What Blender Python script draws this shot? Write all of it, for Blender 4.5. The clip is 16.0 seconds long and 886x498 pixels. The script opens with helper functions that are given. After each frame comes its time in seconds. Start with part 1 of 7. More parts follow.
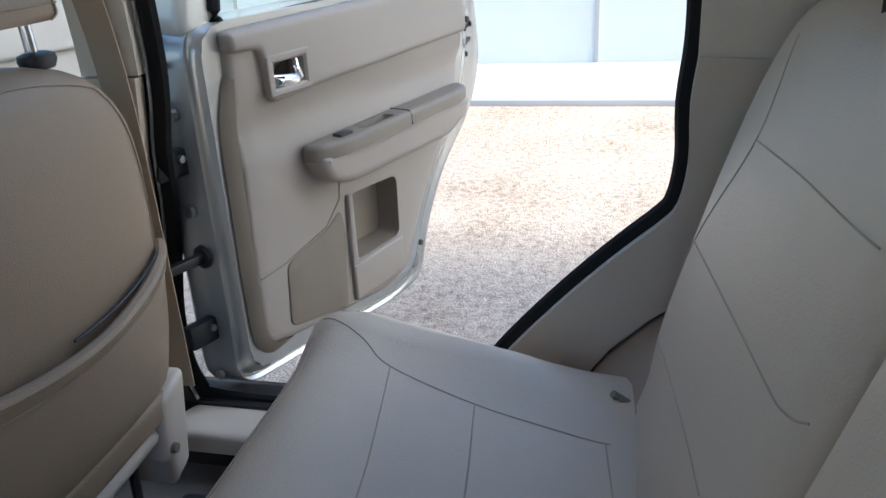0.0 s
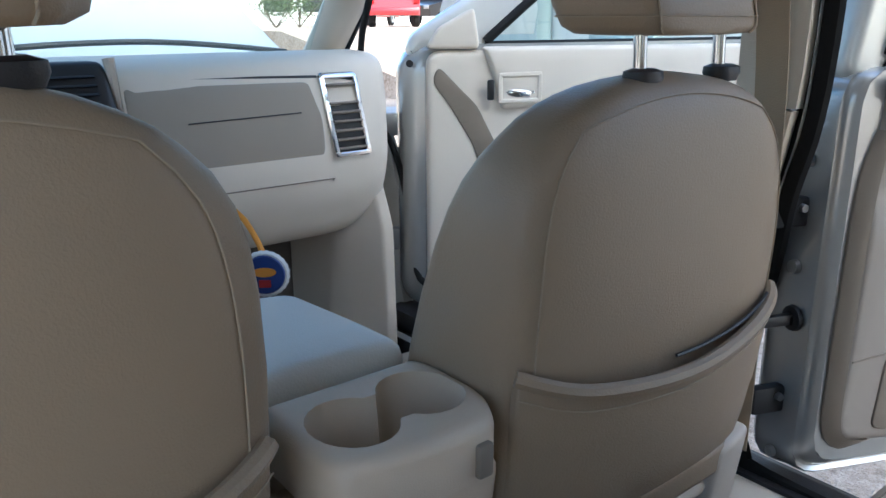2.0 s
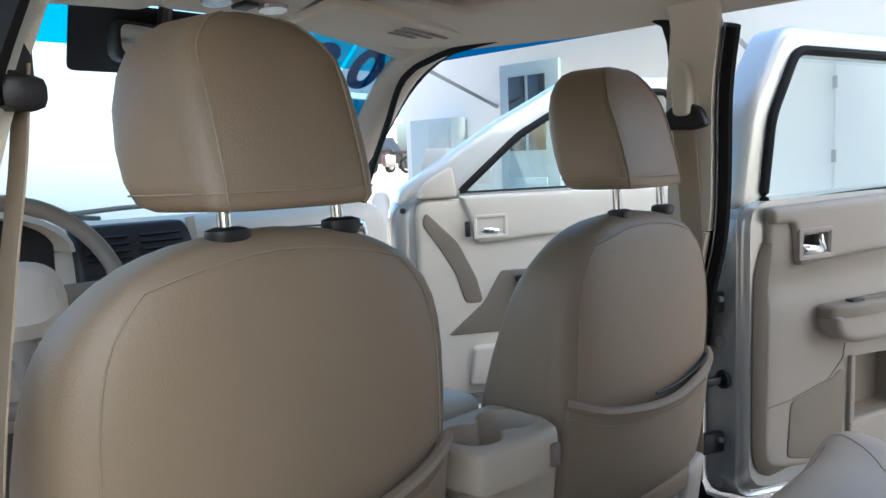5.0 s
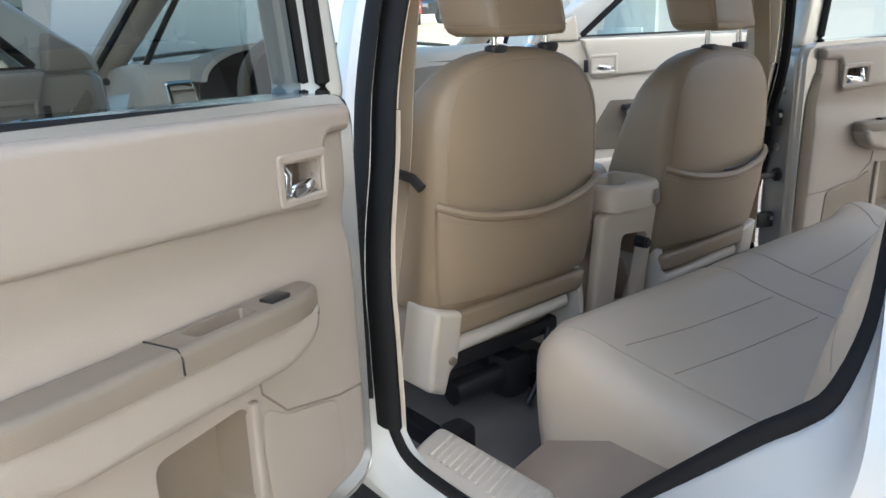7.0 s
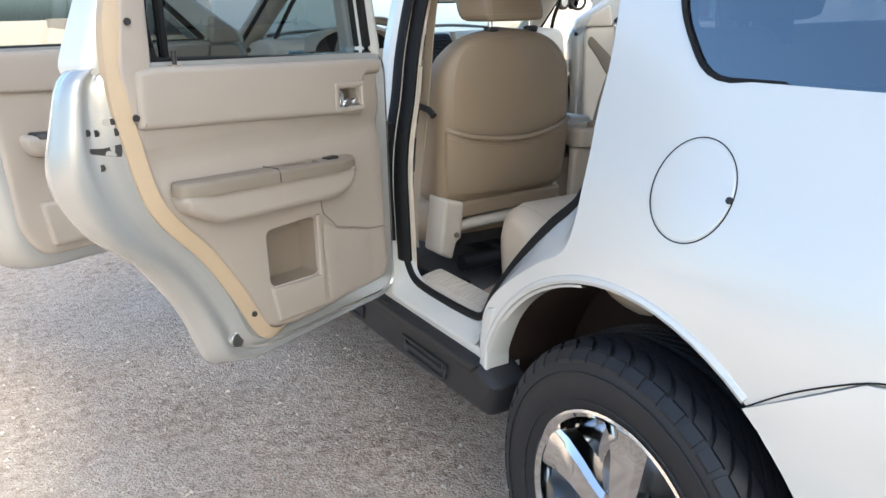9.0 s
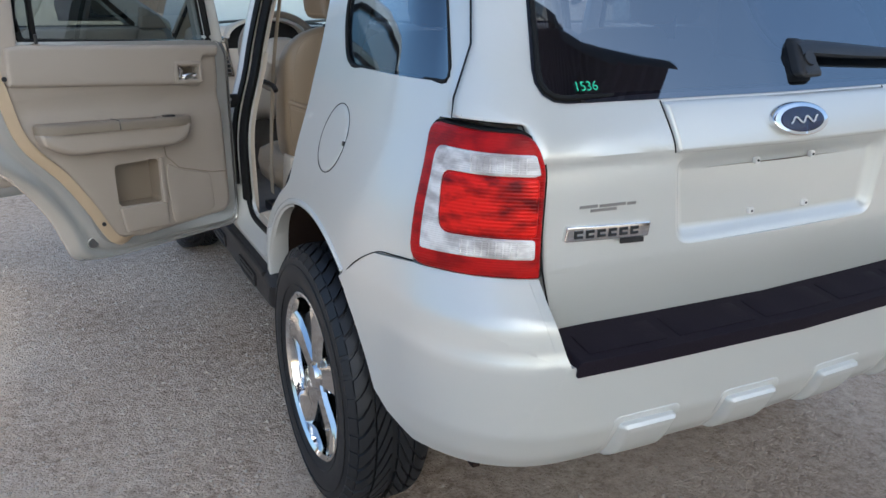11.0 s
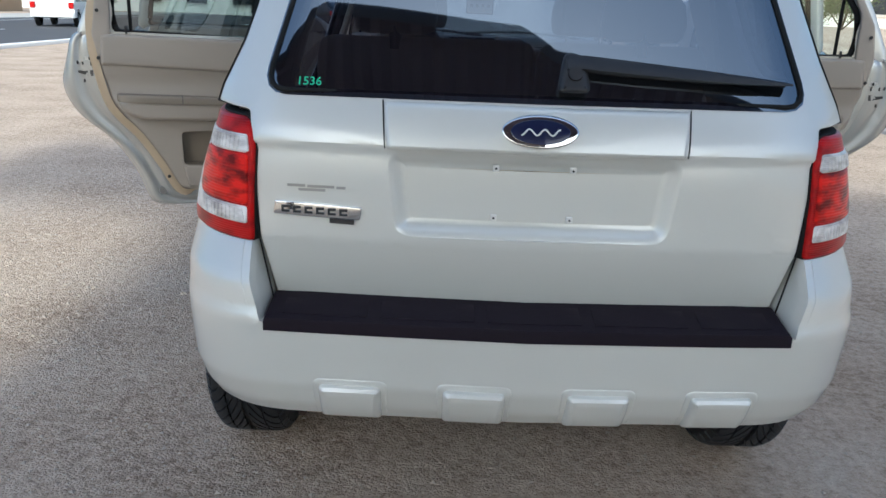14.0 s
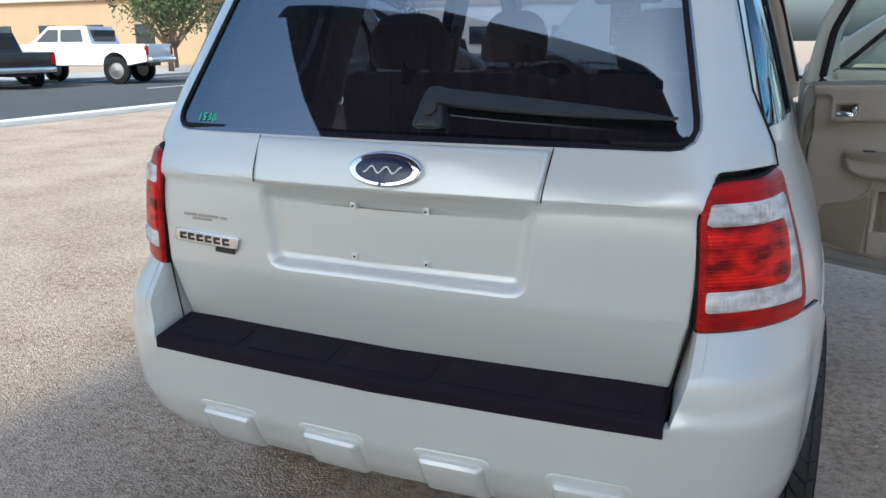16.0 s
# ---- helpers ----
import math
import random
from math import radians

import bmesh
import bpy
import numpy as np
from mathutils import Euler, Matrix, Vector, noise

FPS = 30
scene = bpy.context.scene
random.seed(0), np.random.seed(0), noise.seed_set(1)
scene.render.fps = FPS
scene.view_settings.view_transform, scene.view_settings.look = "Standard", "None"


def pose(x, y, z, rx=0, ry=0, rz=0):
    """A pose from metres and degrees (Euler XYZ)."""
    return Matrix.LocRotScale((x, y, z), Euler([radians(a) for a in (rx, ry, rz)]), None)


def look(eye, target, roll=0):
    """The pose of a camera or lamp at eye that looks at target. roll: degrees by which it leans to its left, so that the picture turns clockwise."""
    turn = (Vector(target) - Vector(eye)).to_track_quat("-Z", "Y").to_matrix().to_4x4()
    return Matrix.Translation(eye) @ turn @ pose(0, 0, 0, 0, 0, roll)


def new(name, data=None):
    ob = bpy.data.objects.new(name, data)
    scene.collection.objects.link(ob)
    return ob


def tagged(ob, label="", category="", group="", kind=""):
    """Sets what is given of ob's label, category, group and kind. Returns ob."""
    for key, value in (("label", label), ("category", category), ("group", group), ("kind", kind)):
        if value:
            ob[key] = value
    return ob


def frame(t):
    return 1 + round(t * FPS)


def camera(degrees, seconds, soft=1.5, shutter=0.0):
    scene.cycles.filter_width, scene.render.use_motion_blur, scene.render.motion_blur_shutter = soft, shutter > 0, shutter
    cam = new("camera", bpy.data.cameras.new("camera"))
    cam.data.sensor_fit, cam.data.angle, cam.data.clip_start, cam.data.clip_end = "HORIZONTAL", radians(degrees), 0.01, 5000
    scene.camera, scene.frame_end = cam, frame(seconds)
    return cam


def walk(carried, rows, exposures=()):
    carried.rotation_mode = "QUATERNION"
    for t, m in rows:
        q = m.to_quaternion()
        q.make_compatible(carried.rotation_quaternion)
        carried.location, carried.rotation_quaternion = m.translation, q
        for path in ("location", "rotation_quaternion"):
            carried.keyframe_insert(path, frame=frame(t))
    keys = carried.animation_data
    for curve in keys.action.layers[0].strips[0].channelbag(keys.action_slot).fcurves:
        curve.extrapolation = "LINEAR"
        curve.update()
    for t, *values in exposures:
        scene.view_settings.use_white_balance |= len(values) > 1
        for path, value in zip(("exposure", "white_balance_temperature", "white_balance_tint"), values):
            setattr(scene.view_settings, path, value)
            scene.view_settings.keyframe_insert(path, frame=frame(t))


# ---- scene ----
cam = camera(59.4, 16.0)
PATH = [
    (0, (-0.34, 0.409, 1.38), (1.45, 0.832, 0.593), -3.0),
    (0.5, (-0.335, 0.454, 1.348), (1.355, 1.209, 0.588), -3.2),
    (1, (-0.333, 0.503, 1.325), (1.228, 1.546, 0.636), -1.4),
    (1.5, (-0.352, 0.546, 1.305), (1.04, 1.843, 0.689), 1.0),
    (2, (-0.37, 0.554, 1.305), (0.828, 2.054, 0.743), -0.2),
    (2.5, (-0.385, 0.548, 1.323), (0.734, 2.173, 0.999), -2.4),
    (3, (-0.402, 0.542, 1.342), (0.72, 2.194, 1.228), -3.8),
    (5.5, (-1.02, 0.305, 1.34), (0.456, 1.617, 1.022), -1.8),
    (6, (-1.218, 0.248, 1.324), (0.24, 1.52, 0.819), -1.0),
    (6.5, (-1.382, 0.144, 1.327), (-0.01, 1.488, 0.769), -1.1),
    (7, (-1.501, -0.065, 1.34), (-0.293, 1.423, 0.771), -1.8),
    (7.5, (-1.625, -0.253, 1.322), (-0.509, 1.317, 0.781), -1.8),
    (8, (-1.705, -0.419, 1.317), (-0.667, 1.203, 0.778), -1.5),
    (8.5, (-1.736, -0.643, 1.324), (-0.77, 1.014, 0.759), -1.9),
    (9, (-1.781, -0.938, 1.346), (-0.822, 0.714, 0.752), -1.4),
    (9.5, (-1.743, -1.252, 1.359), (-0.783, 0.388, 0.737), -1.1),
    (10, (-1.648, -1.514, 1.368), (-0.697, 0.134, 0.755), -0.9),
    (12.5, (-0.914, -2.321, 1.402), (-0.409, -0.493, 0.766), 2.0),
    (13, (-0.673, -2.406, 1.389), (-0.327, -0.534, 0.774), 2.2),
    (13.5, (-0.446, -2.421, 1.375), (-0.271, -0.519, 0.779), 2.1),
    (14, (-0.203, -2.428, 1.388), (-0.194, -0.518, 0.796), 2.1),
    (14.5, (0.055, -2.386, 1.399), (-0.15, -0.486, 0.808), 1.7),
    (15, (0.194, -2.355, 1.39), (-0.144, -0.46, 0.849), 1.6),
    (15.5, (0.436, -2.262, 1.389), (-0.092, -0.4, 0.884), 1.1),
    (16, (0.729, -2.157, 1.394), (-0.034, -0.383, 0.875), -0.4),
]
walk(cam, [(t, look(eye, target, roll)) for t, eye, target, roll in PATH], [(0, 1.5, 5200, 2), (1.5, 1.55, 5100, 2), (3.2, 1.85, 5100, 0), (5.5, 1.5, 5400, 2), (6.2, 1.52, 5500, 2), (7.5, 1.7, 5700, 2), (9.0, 1.5, 5700, 2), (10, 1.0, 5500, 2), (12.5, 0.5, 5400, 2), (14, 0.45, 5330, 0), (16, 0.48, 5300, 0)])

from mathutils.bvhtree import BVHTree

# ---- light ----
world = bpy.data.worlds.new("sky")
scene.world = world
world.use_nodes = True
wn = world.node_tree.nodes
sky = wn.new("ShaderNodeTexSky")
sky.sky_type, sky.sun_disc = "NISHITA", False
sky.sun_elevation, sky.sun_rotation, sky.air_density, sky.dust_density = radians(38), radians(181.3), 1.0, 4.0
wn["Background"].inputs["Strength"].default_value = 0.16
world.node_tree.links.new(sky.outputs["Color"], wn["Background"].inputs["Color"])
sun = new("sun", bpy.data.lights.new("sun", "SUN"))
sun.data.energy, sun.data.angle, sun.data.color = 2.6, radians(5), (1.0, 0.85, 0.66)
sun.matrix_world = look((-0.2, -8.5, 6.7), (0, 0, 0))


# ---- materials ----
def mat(name, color, rough=0.5, metal=0.0, vary=0.12, scale=6.0, bump=0.0, grain=150.0, coat=0.0, spec=0.5, fleck=0.0):
    m = bpy.data.materials.new(name)
    m.use_nodes = True
    n, k = m.node_tree.nodes, m.node_tree.links
    b = n["Principled BSDF"]
    b.inputs["Roughness"].default_value, b.inputs["Metallic"].default_value = rough, metal
    b.inputs["Coat Weight"].default_value, b.inputs["Specular IOR Level"].default_value = coat, spec
    b.inputs["Coat Roughness"].default_value = 0.06
    co = n.new("ShaderNodeTexCoord")
    t1, t2 = n.new("ShaderNodeTexNoise"), n.new("ShaderNodeTexNoise")
    t1.inputs["Scale"].default_value, t2.inputs["Scale"].default_value = scale, grain
    t1.inputs["Detail"].default_value, t2.inputs["Detail"].default_value = 5, 3
    for t in (t1, t2):
        k.new(co.outputs["Object"], t.inputs["Vector"])
    mix = n.new("ShaderNodeMix")
    mix.data_type, mix.blend_type = "RGBA", "MIX"
    lo, hi = [c * (1 - vary) for c in color], [min(1, c * (1 + vary)) for c in color]
    mix.inputs["A"].default_value, mix.inputs["B"].default_value = (*lo, 1), (*hi, 1)
    add = n.new("ShaderNodeMath")
    add.operation = "MULTIPLY_ADD"
    k.new(t2.outputs["Fac"], add.inputs[0])
    add.inputs[1].default_value = fleck
    k.new(t1.outputs["Fac"], add.inputs[2])
    k.new(add.outputs[0], mix.inputs["Factor"])
    k.new(mix.outputs["Result"], b.inputs["Base Color"])
    rr = n.new("ShaderNodeMapRange")
    rr.inputs["To Min"].default_value, rr.inputs["To Max"].default_value = max(0.02, rough * 0.85), min(1, rough * 1.18)
    k.new(t1.outputs["Fac"], rr.inputs["Value"])
    k.new(rr.outputs["Result"], b.inputs["Roughness"])
    if bump:
        bp = n.new("ShaderNodeBump")
        bp.inputs["Strength"].default_value, bp.inputs["Distance"].default_value = bump, 0.002
        k.new(t2.outputs["Fac"], bp.inputs["Height"])
        k.new(bp.outputs["Normal"], b.inputs["Normal"])
    return m


def glass(name, tint, gloss=0.02, base=0.08, sheen=(1, 1, 1)):
    """Thin pane: clear straight on, mirror-like at a slant."""
    m = bpy.data.materials.new(name)
    m.use_nodes = True
    n, k = m.node_tree.nodes, m.node_tree.links
    n.remove(n["Principled BSDF"])
    tr, gl, lw, mx = n.new("ShaderNodeBsdfTransparent"), n.new("ShaderNodeBsdfGlossy"), n.new("ShaderNodeLayerWeight"), n.new("ShaderNodeMixShader")
    pw, ma = n.new("ShaderNodeMath"), n.new("ShaderNodeMath")
    tr.inputs["Color"].default_value = (*tint, 1)
    gl.inputs["Roughness"].default_value = gloss
    gl.inputs["Color"].default_value = (*sheen, 1)
    pw.operation, ma.operation = "POWER", "MULTIPLY_ADD"
    pw.inputs[1].default_value = 4.0
    ma.inputs[1].default_value, ma.inputs[2].default_value = 1 - base, base
    k.new(lw.outputs["Facing"], pw.inputs[0]), k.new(pw.outputs[0], ma.inputs[0])
    k.new(ma.outputs[0], mx.inputs[0]), k.new(tr.outputs[0], mx.inputs[1]), k.new(gl.outputs[0], mx.inputs[2])
    k.new(mx.outputs[0], n["Material Output"].inputs["Surface"])
    return m


def film(name, color, through_=0.65):
    """Vinyl that lets daylight glow through."""
    m = bpy.data.materials.new(name)
    m.use_nodes = True
    n, k = m.node_tree.nodes, m.node_tree.links
    n.remove(n["Principled BSDF"])
    a, b, mx = n.new("ShaderNodeBsdfDiffuse"), n.new("ShaderNodeBsdfTranslucent"), n.new("ShaderNodeMixShader")
    a.inputs["Color"].default_value = b.inputs["Color"].default_value = (*color, 1)
    mx.inputs[0].default_value = through_
    k.new(a.outputs[0], mx.inputs[1]), k.new(b.outputs[0], mx.inputs[2])
    k.new(mx.outputs[0], n["Material Output"].inputs["Surface"])
    return m


def gravel(name, tones, scales=(0.7, 38.0, 120.0), relief=0.012):
    """Packed stony dirt: soft patches, clods and small stones of mixed tone."""
    m = bpy.data.materials.new(name)
    m.use_nodes = True
    n, k = m.node_tree.nodes, m.node_tree.links
    b = n["Principled BSDF"]
    b.inputs["Roughness"].default_value, b.inputs["Specular IOR Level"].default_value = 0.95, 0.1
    co = n.new("ShaderNodeTexCoord")
    big, mid, cell = n.new("ShaderNodeTexNoise"), n.new("ShaderNodeTexNoise"), n.new("ShaderNodeTexVoronoi")
    for t, s in ((big, scales[0]), (mid, scales[1]), (cell, scales[2])):
        t.inputs["Scale"].default_value = s
        k.new(co.outputs["Object"], t.inputs["Vector"])
    big.inputs["Detail"].default_value, mid.inputs["Detail"].default_value = 6, 8
    big.inputs["Roughness"].default_value, mid.inputs["Roughness"].default_value = 0.6, 0.7
    bw = n.new("ShaderNodeRGBToBW")
    k.new(cell.outputs["Color"], bw.inputs[0])
    a1, a2 = n.new("ShaderNodeMath"), n.new("ShaderNodeMath")
    a1.operation = a2.operation = "MULTIPLY_ADD"
    k.new(bw.outputs[0], a1.inputs[0])
    a1.inputs[1].default_value = 0.12
    m0 = n.new("ShaderNodeMath")
    m0.operation = "MULTIPLY"
    m0.inputs[1].default_value = 0.78
    k.new(mid.outputs["Fac"], m0.inputs[0])
    k.new(m0.outputs[0], a1.inputs[2])
    k.new(big.outputs["Fac"], a2.inputs[0])
    a2.inputs[1].default_value = 0.42
    k.new(a1.outputs[0], a2.inputs[2])
    rp = n.new("ShaderNodeValToRGB")
    e = rp.color_ramp.elements
    e[0].position, e[0].color = 0.49, (*tones[0], 1)
    e[1].position, e[1].color = 0.86, (*tones[2], 1)
    mid_e = e.new(0.66)
    mid_e.color = (*tones[1], 1)
    k.new(a2.outputs[0], rp.inputs["Fac"])
    k.new(rp.outputs["Color"], b.inputs["Base Color"])
    hs = n.new("ShaderNodeMath")
    hs.operation = "MULTIPLY_ADD"
    k.new(cell.outputs["Distance"], hs.inputs[0])
    hs.inputs[1].default_value = -0.35
    k.new(mid.outputs["Fac"], hs.inputs[2])
    bp = n.new("ShaderNodeBump")
    bp.inputs["Strength"].default_value, bp.inputs["Distance"].default_value = 1.0, relief
    k.new(hs.outputs[0], bp.inputs["Height"])
    k.new(bp.outputs["Normal"], b.inputs["Normal"])
    return m


PAINT = mat("pearl_paint", (0.70, 0.70, 0.665), 0.33, 0.25, 0.03, 1.5, 0.0, 900, coat=0.8)
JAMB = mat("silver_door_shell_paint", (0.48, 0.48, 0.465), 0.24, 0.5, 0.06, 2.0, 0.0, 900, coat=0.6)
TRIM = mat("beige_plastic", (0.62, 0.545, 0.445), 0.55, 0, 0.04, 3, 0.25, 700)
# Darker copy of the beige trim, with the doors' dimmer light in its colour.
DOOR_TRIM = mat("darkened_beige_plastic", (0.375, 0.328, 0.278), 0.55, 0, 0.05, 3, 0.25, 700)
# Same plastic as the trim, with warm bounce light tinted into its colour.
CONSOLE = mat("warm_lit_beige_plastic", (0.60, 0.49, 0.36), 0.5, 0, 0.05, 3, 0.25, 700)
# Paler copies of the trim plastics, brightened to stand for windscreen light.
DASH = mat("brightened_beige_plastic", (0.74, 0.665, 0.56), 0.55, 0, 0.04, 3, 0.25, 700)
DASH_PANEL = mat("brightened_tan_plastic", (0.33, 0.285, 0.23), 0.55, 0, 0.05, 3, 0.25, 700)
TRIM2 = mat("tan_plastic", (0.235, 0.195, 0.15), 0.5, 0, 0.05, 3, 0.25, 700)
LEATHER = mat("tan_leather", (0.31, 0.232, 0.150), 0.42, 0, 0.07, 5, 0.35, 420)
# Greyer leather, also brightened: part of the light on the bench is painted in.
BENCH = mat("brightened_greyish_leather", (0.66, 0.535, 0.39), 0.40, 0, 0.08, 5, 0.35, 420)
SEAM = mat("seam_thread", (0.36, 0.285, 0.195), 0.7)
BENCH_SEAM = mat("pale_seam_thread", (0.50, 0.40, 0.285), 0.7)
DARK = mat("black_plastic", (0.022, 0.021, 0.022), 0.42, 0, 0.2, 8, 0.2, 500)
RUBBER = mat("black_rubber", (0.010, 0.010, 0.010), 0.7, 0, 0.2, 8, 0.15, 300, spec=0.25)
CARPET = mat("grey_carpet", (0.19, 0.17, 0.15), 0.95, 0, 0.25, 9, 1.0, 500, spec=0.1, fleck=0.6)
CHROME = mat("chrome", (0.82, 0.82, 0.82), 0.07, 1.0, 0.02)
STEEL = mat("bare_steel", (0.42, 0.42, 0.42), 0.35, 1.0, 0.1)
# Paleness includes light from above, put into the lid's colour.
PALE_LID = mat("brightened_grey_leather", (0.80, 0.77, 0.69), 0.45, 0, 0.05, 5, 0.3, 420)
# Trim plastic tinted yellower: the warm bounce light is put into the colour.
EDGE_TRIM = mat("warm_lit_trim_edge", (0.46, 0.36, 0.245), 0.5, 0, 0.06, 4, 0.2, 700)
FABRIC = mat("headliner_cloth", (0.74, 0.68, 0.58), 0.9, 0, 0.05, 4, 0.5, 600, spec=0.1)
SIDE_CARPET = mat("beige_carpet", (0.40, 0.31, 0.23), 0.95, 0, 0.15, 9, 0.8, 500, spec=0.1)
BELT = mat("belt_webbing", (0.40, 0.32, 0.22), 0.75, 0, 0.06, 8, 0.5, 500)
LINER = mat("dusty_brown_liner", (0.030, 0.018, 0.014), 0.75, 0, 0.45, 7, 0.6, 60, spec=0.2)
TYRE = mat("tyre_rubber", (0.014, 0.015, 0.018), 0.5, 0, 0.25, 9, 0.15, 300, spec=0.45)


def lens(name, color, dark, ribs, metal=0.0):
    """Moulded lamp lens: fine ribs under a glossy skin, uneven depth behind."""
    m = bpy.data.materials.new(name)
    m.use_nodes = True
    n, k = m.node_tree.nodes, m.node_tree.links
    b = n["Principled BSDF"]
    b.inputs["Roughness"].default_value, b.inputs["Metallic"].default_value = 0.28, metal
    b.inputs["Coat Weight"].default_value, b.inputs["Coat Roughness"].default_value, b.inputs["Specular IOR Level"].default_value = 0.12, 0.05, 0.18
    co, sc_, no, wv = n.new("ShaderNodeTexCoord"), n.new("ShaderNodeMapping"), n.new("ShaderNodeTexNoise"), n.new("ShaderNodeTexWave")
    sc_.inputs["Scale"].default_value = (1.0, 1.0, 2.2)
    k.new(co.outputs["Object"], sc_.inputs["Vector"]), k.new(sc_.outputs["Vector"], no.inputs["Vector"])
    no.inputs["Scale"].default_value, no.inputs["Detail"].default_value = 17.0, 3.0
    k.new(co.outputs["Object"], wv.inputs["Vector"])
    wv.bands_direction = "Z"
    wv.inputs["Scale"].default_value, wv.inputs["Distortion"].default_value = ribs, 0.3
    rp = n.new("ShaderNodeValToRGB")
    rp.color_ramp.elements[0].position, rp.color_ramp.elements[0].color = 0.36, (*dark, 1)
    rp.color_ramp.elements[1].position, rp.color_ramp.elements[1].color = 0.60, (*color, 1)
    k.new(no.outputs["Fac"], rp.inputs["Fac"]), k.new(rp.outputs["Color"], b.inputs["Base Color"])
    bp = n.new("ShaderNodeBump")
    bp.inputs["Strength"].default_value, bp.inputs["Distance"].default_value = 0.55, 0.0012
    k.new(wv.outputs["Fac"], bp.inputs["Height"]), k.new(bp.outputs["Normal"], b.inputs["Normal"])
    return m


LAMP_RED = lens("lamp_red_border", (0.48, 0.004, 0.004), (0.26, 0.002, 0.003), 60)
LAMP_CORE = lens("lamp_red_core", (0.78, 0.012, 0.007), (0.15, 0.002, 0.003), 45, 0.1)
LAMP_CLEAR = lens("lamp_clear_ribs", (0.90, 0.88, 0.86), (0.50, 0.47, 0.46), 75, 0.25)
MAP_LENS = mat("map_lamp_lens", (0.44, 0.42, 0.41), 0.2, 0.45, 0.35, 30, 0.6, 160, coat=1.0)
MAT_STEP = mat("black_step_pad", (0.012, 0.008, 0.014), 0.7, 0, 0.2, 8, 0.5, 260, spec=0.18)
CLAD = mat("dark_grey_cladding", (0.018, 0.018, 0.020), 0.55, 0, 0.15, 5, 0.4, 400)
# Blue sheen puts a bluer, stronger sky reflection into the glass colour.
TINT = glass("dark_tinted_glass", (0.15, 0.165, 0.21), 0.02, 0.22, (0.80, 0.90, 1.0))
MIDTINT = glass("smoked_door_glass", (0.22, 0.26, 0.27))
PALE = glass("pale_green_glass", (0.72, 0.80, 0.77))
BLUE = mat("deep_blue_enamel", (0.008, 0.012, 0.05), 0.25, 0, 0.1, coat=0.3)
WHITE = mat("white_paint", (0.80, 0.79, 0.76), 0.55, 0, 0.04, 2)


# ---- mesh helpers ----
def part(name, bm, material, parent=None, label="", angle=38):
    bmesh.ops.recalc_face_normals(bm, faces=bm.faces[:])
    me = bpy.data.meshes.new(name)
    bm.to_mesh(me)
    bm.free()
    me.materials.append(material)
    me.shade_smooth()
    me.set_sharp_from_angle(angle=radians(angle))
    ob = new(name, me)
    if parent:
        ob.parent = parent
    return tagged(ob, label)


def rounded(pts, r=0.02, seg=4):
    """Polygon corners filleted; a point may carry its own radius."""
    out, n = [], len(pts)
    for i in range(n):
        p0, p1, p2 = (Vector(pts[(i + j) % n][:2]) for j in (-1, 0, 1))
        q = pts[i][2] if len(pts[i]) > 2 else r
        a, b = (p0 - p1), (p2 - p1)
        la, lb = a.length, b.length
        c = min(q, 0.45 * la, 0.45 * lb)
        if c < 1e-4:
            out.append(p1)
            continue
        a, b = p1 + a.normalized() * c, p1 + b.normalized() * c
        for s in range(seg + 1):
            t = s / seg
            out.append(a * (1 - t) ** 2 + p1 * 2 * t * (1 - t) + b * t * t)
    return [(p.x, p.y) for p in out]


def curve(pts, n=6, closed=False):
    """Smooth line through points."""
    p = [Vector(q) for q in pts]
    m, out = len(p), []
    for i in range(m if closed else m - 1):
        g = (lambda j: p[j % m]) if closed else (lambda j: p[min(max(j, 0), m - 1)])
        a, b, c, d = g(i - 1), g(i), g(i + 1), g(i + 2)
        for s in range(n):
            t = s / n
            out.append(0.5 * (2 * b + (c - a) * t + (2 * a - 5 * b + 4 * c - d) * t * t + (3 * b - a - 3 * c + d) * t ** 3))
    if not closed:
        out.append(p[-1])
    return out


def inset(loop, e):
    n, out = len(loop), []
    area = sum(loop[i][0] * loop[(i + 1) % n][1] - loop[(i + 1) % n][0] * loop[i][1] for i in range(n))
    s = 1 if area > 0 else -1
    for i in range(n):
        a, b, c = (Vector(loop[(i + j) % n]) for j in (-1, 0, 1))
        d1, d2 = (b - a).normalized(), (c - b).normalized()
        n1, n2 = Vector((-d1.y, d1.x)) * s, Vector((-d2.y, d2.x)) * s
        m = (n1 + n2)
        m = m / max(0.6, m.length_squared) * 2 * 0.5 * 2 if m.length > 1e-6 else n1
        if m.length > 1.4:
            m = m.normalized() * 1.4
        out.append(tuple(b + m * e))
    return out


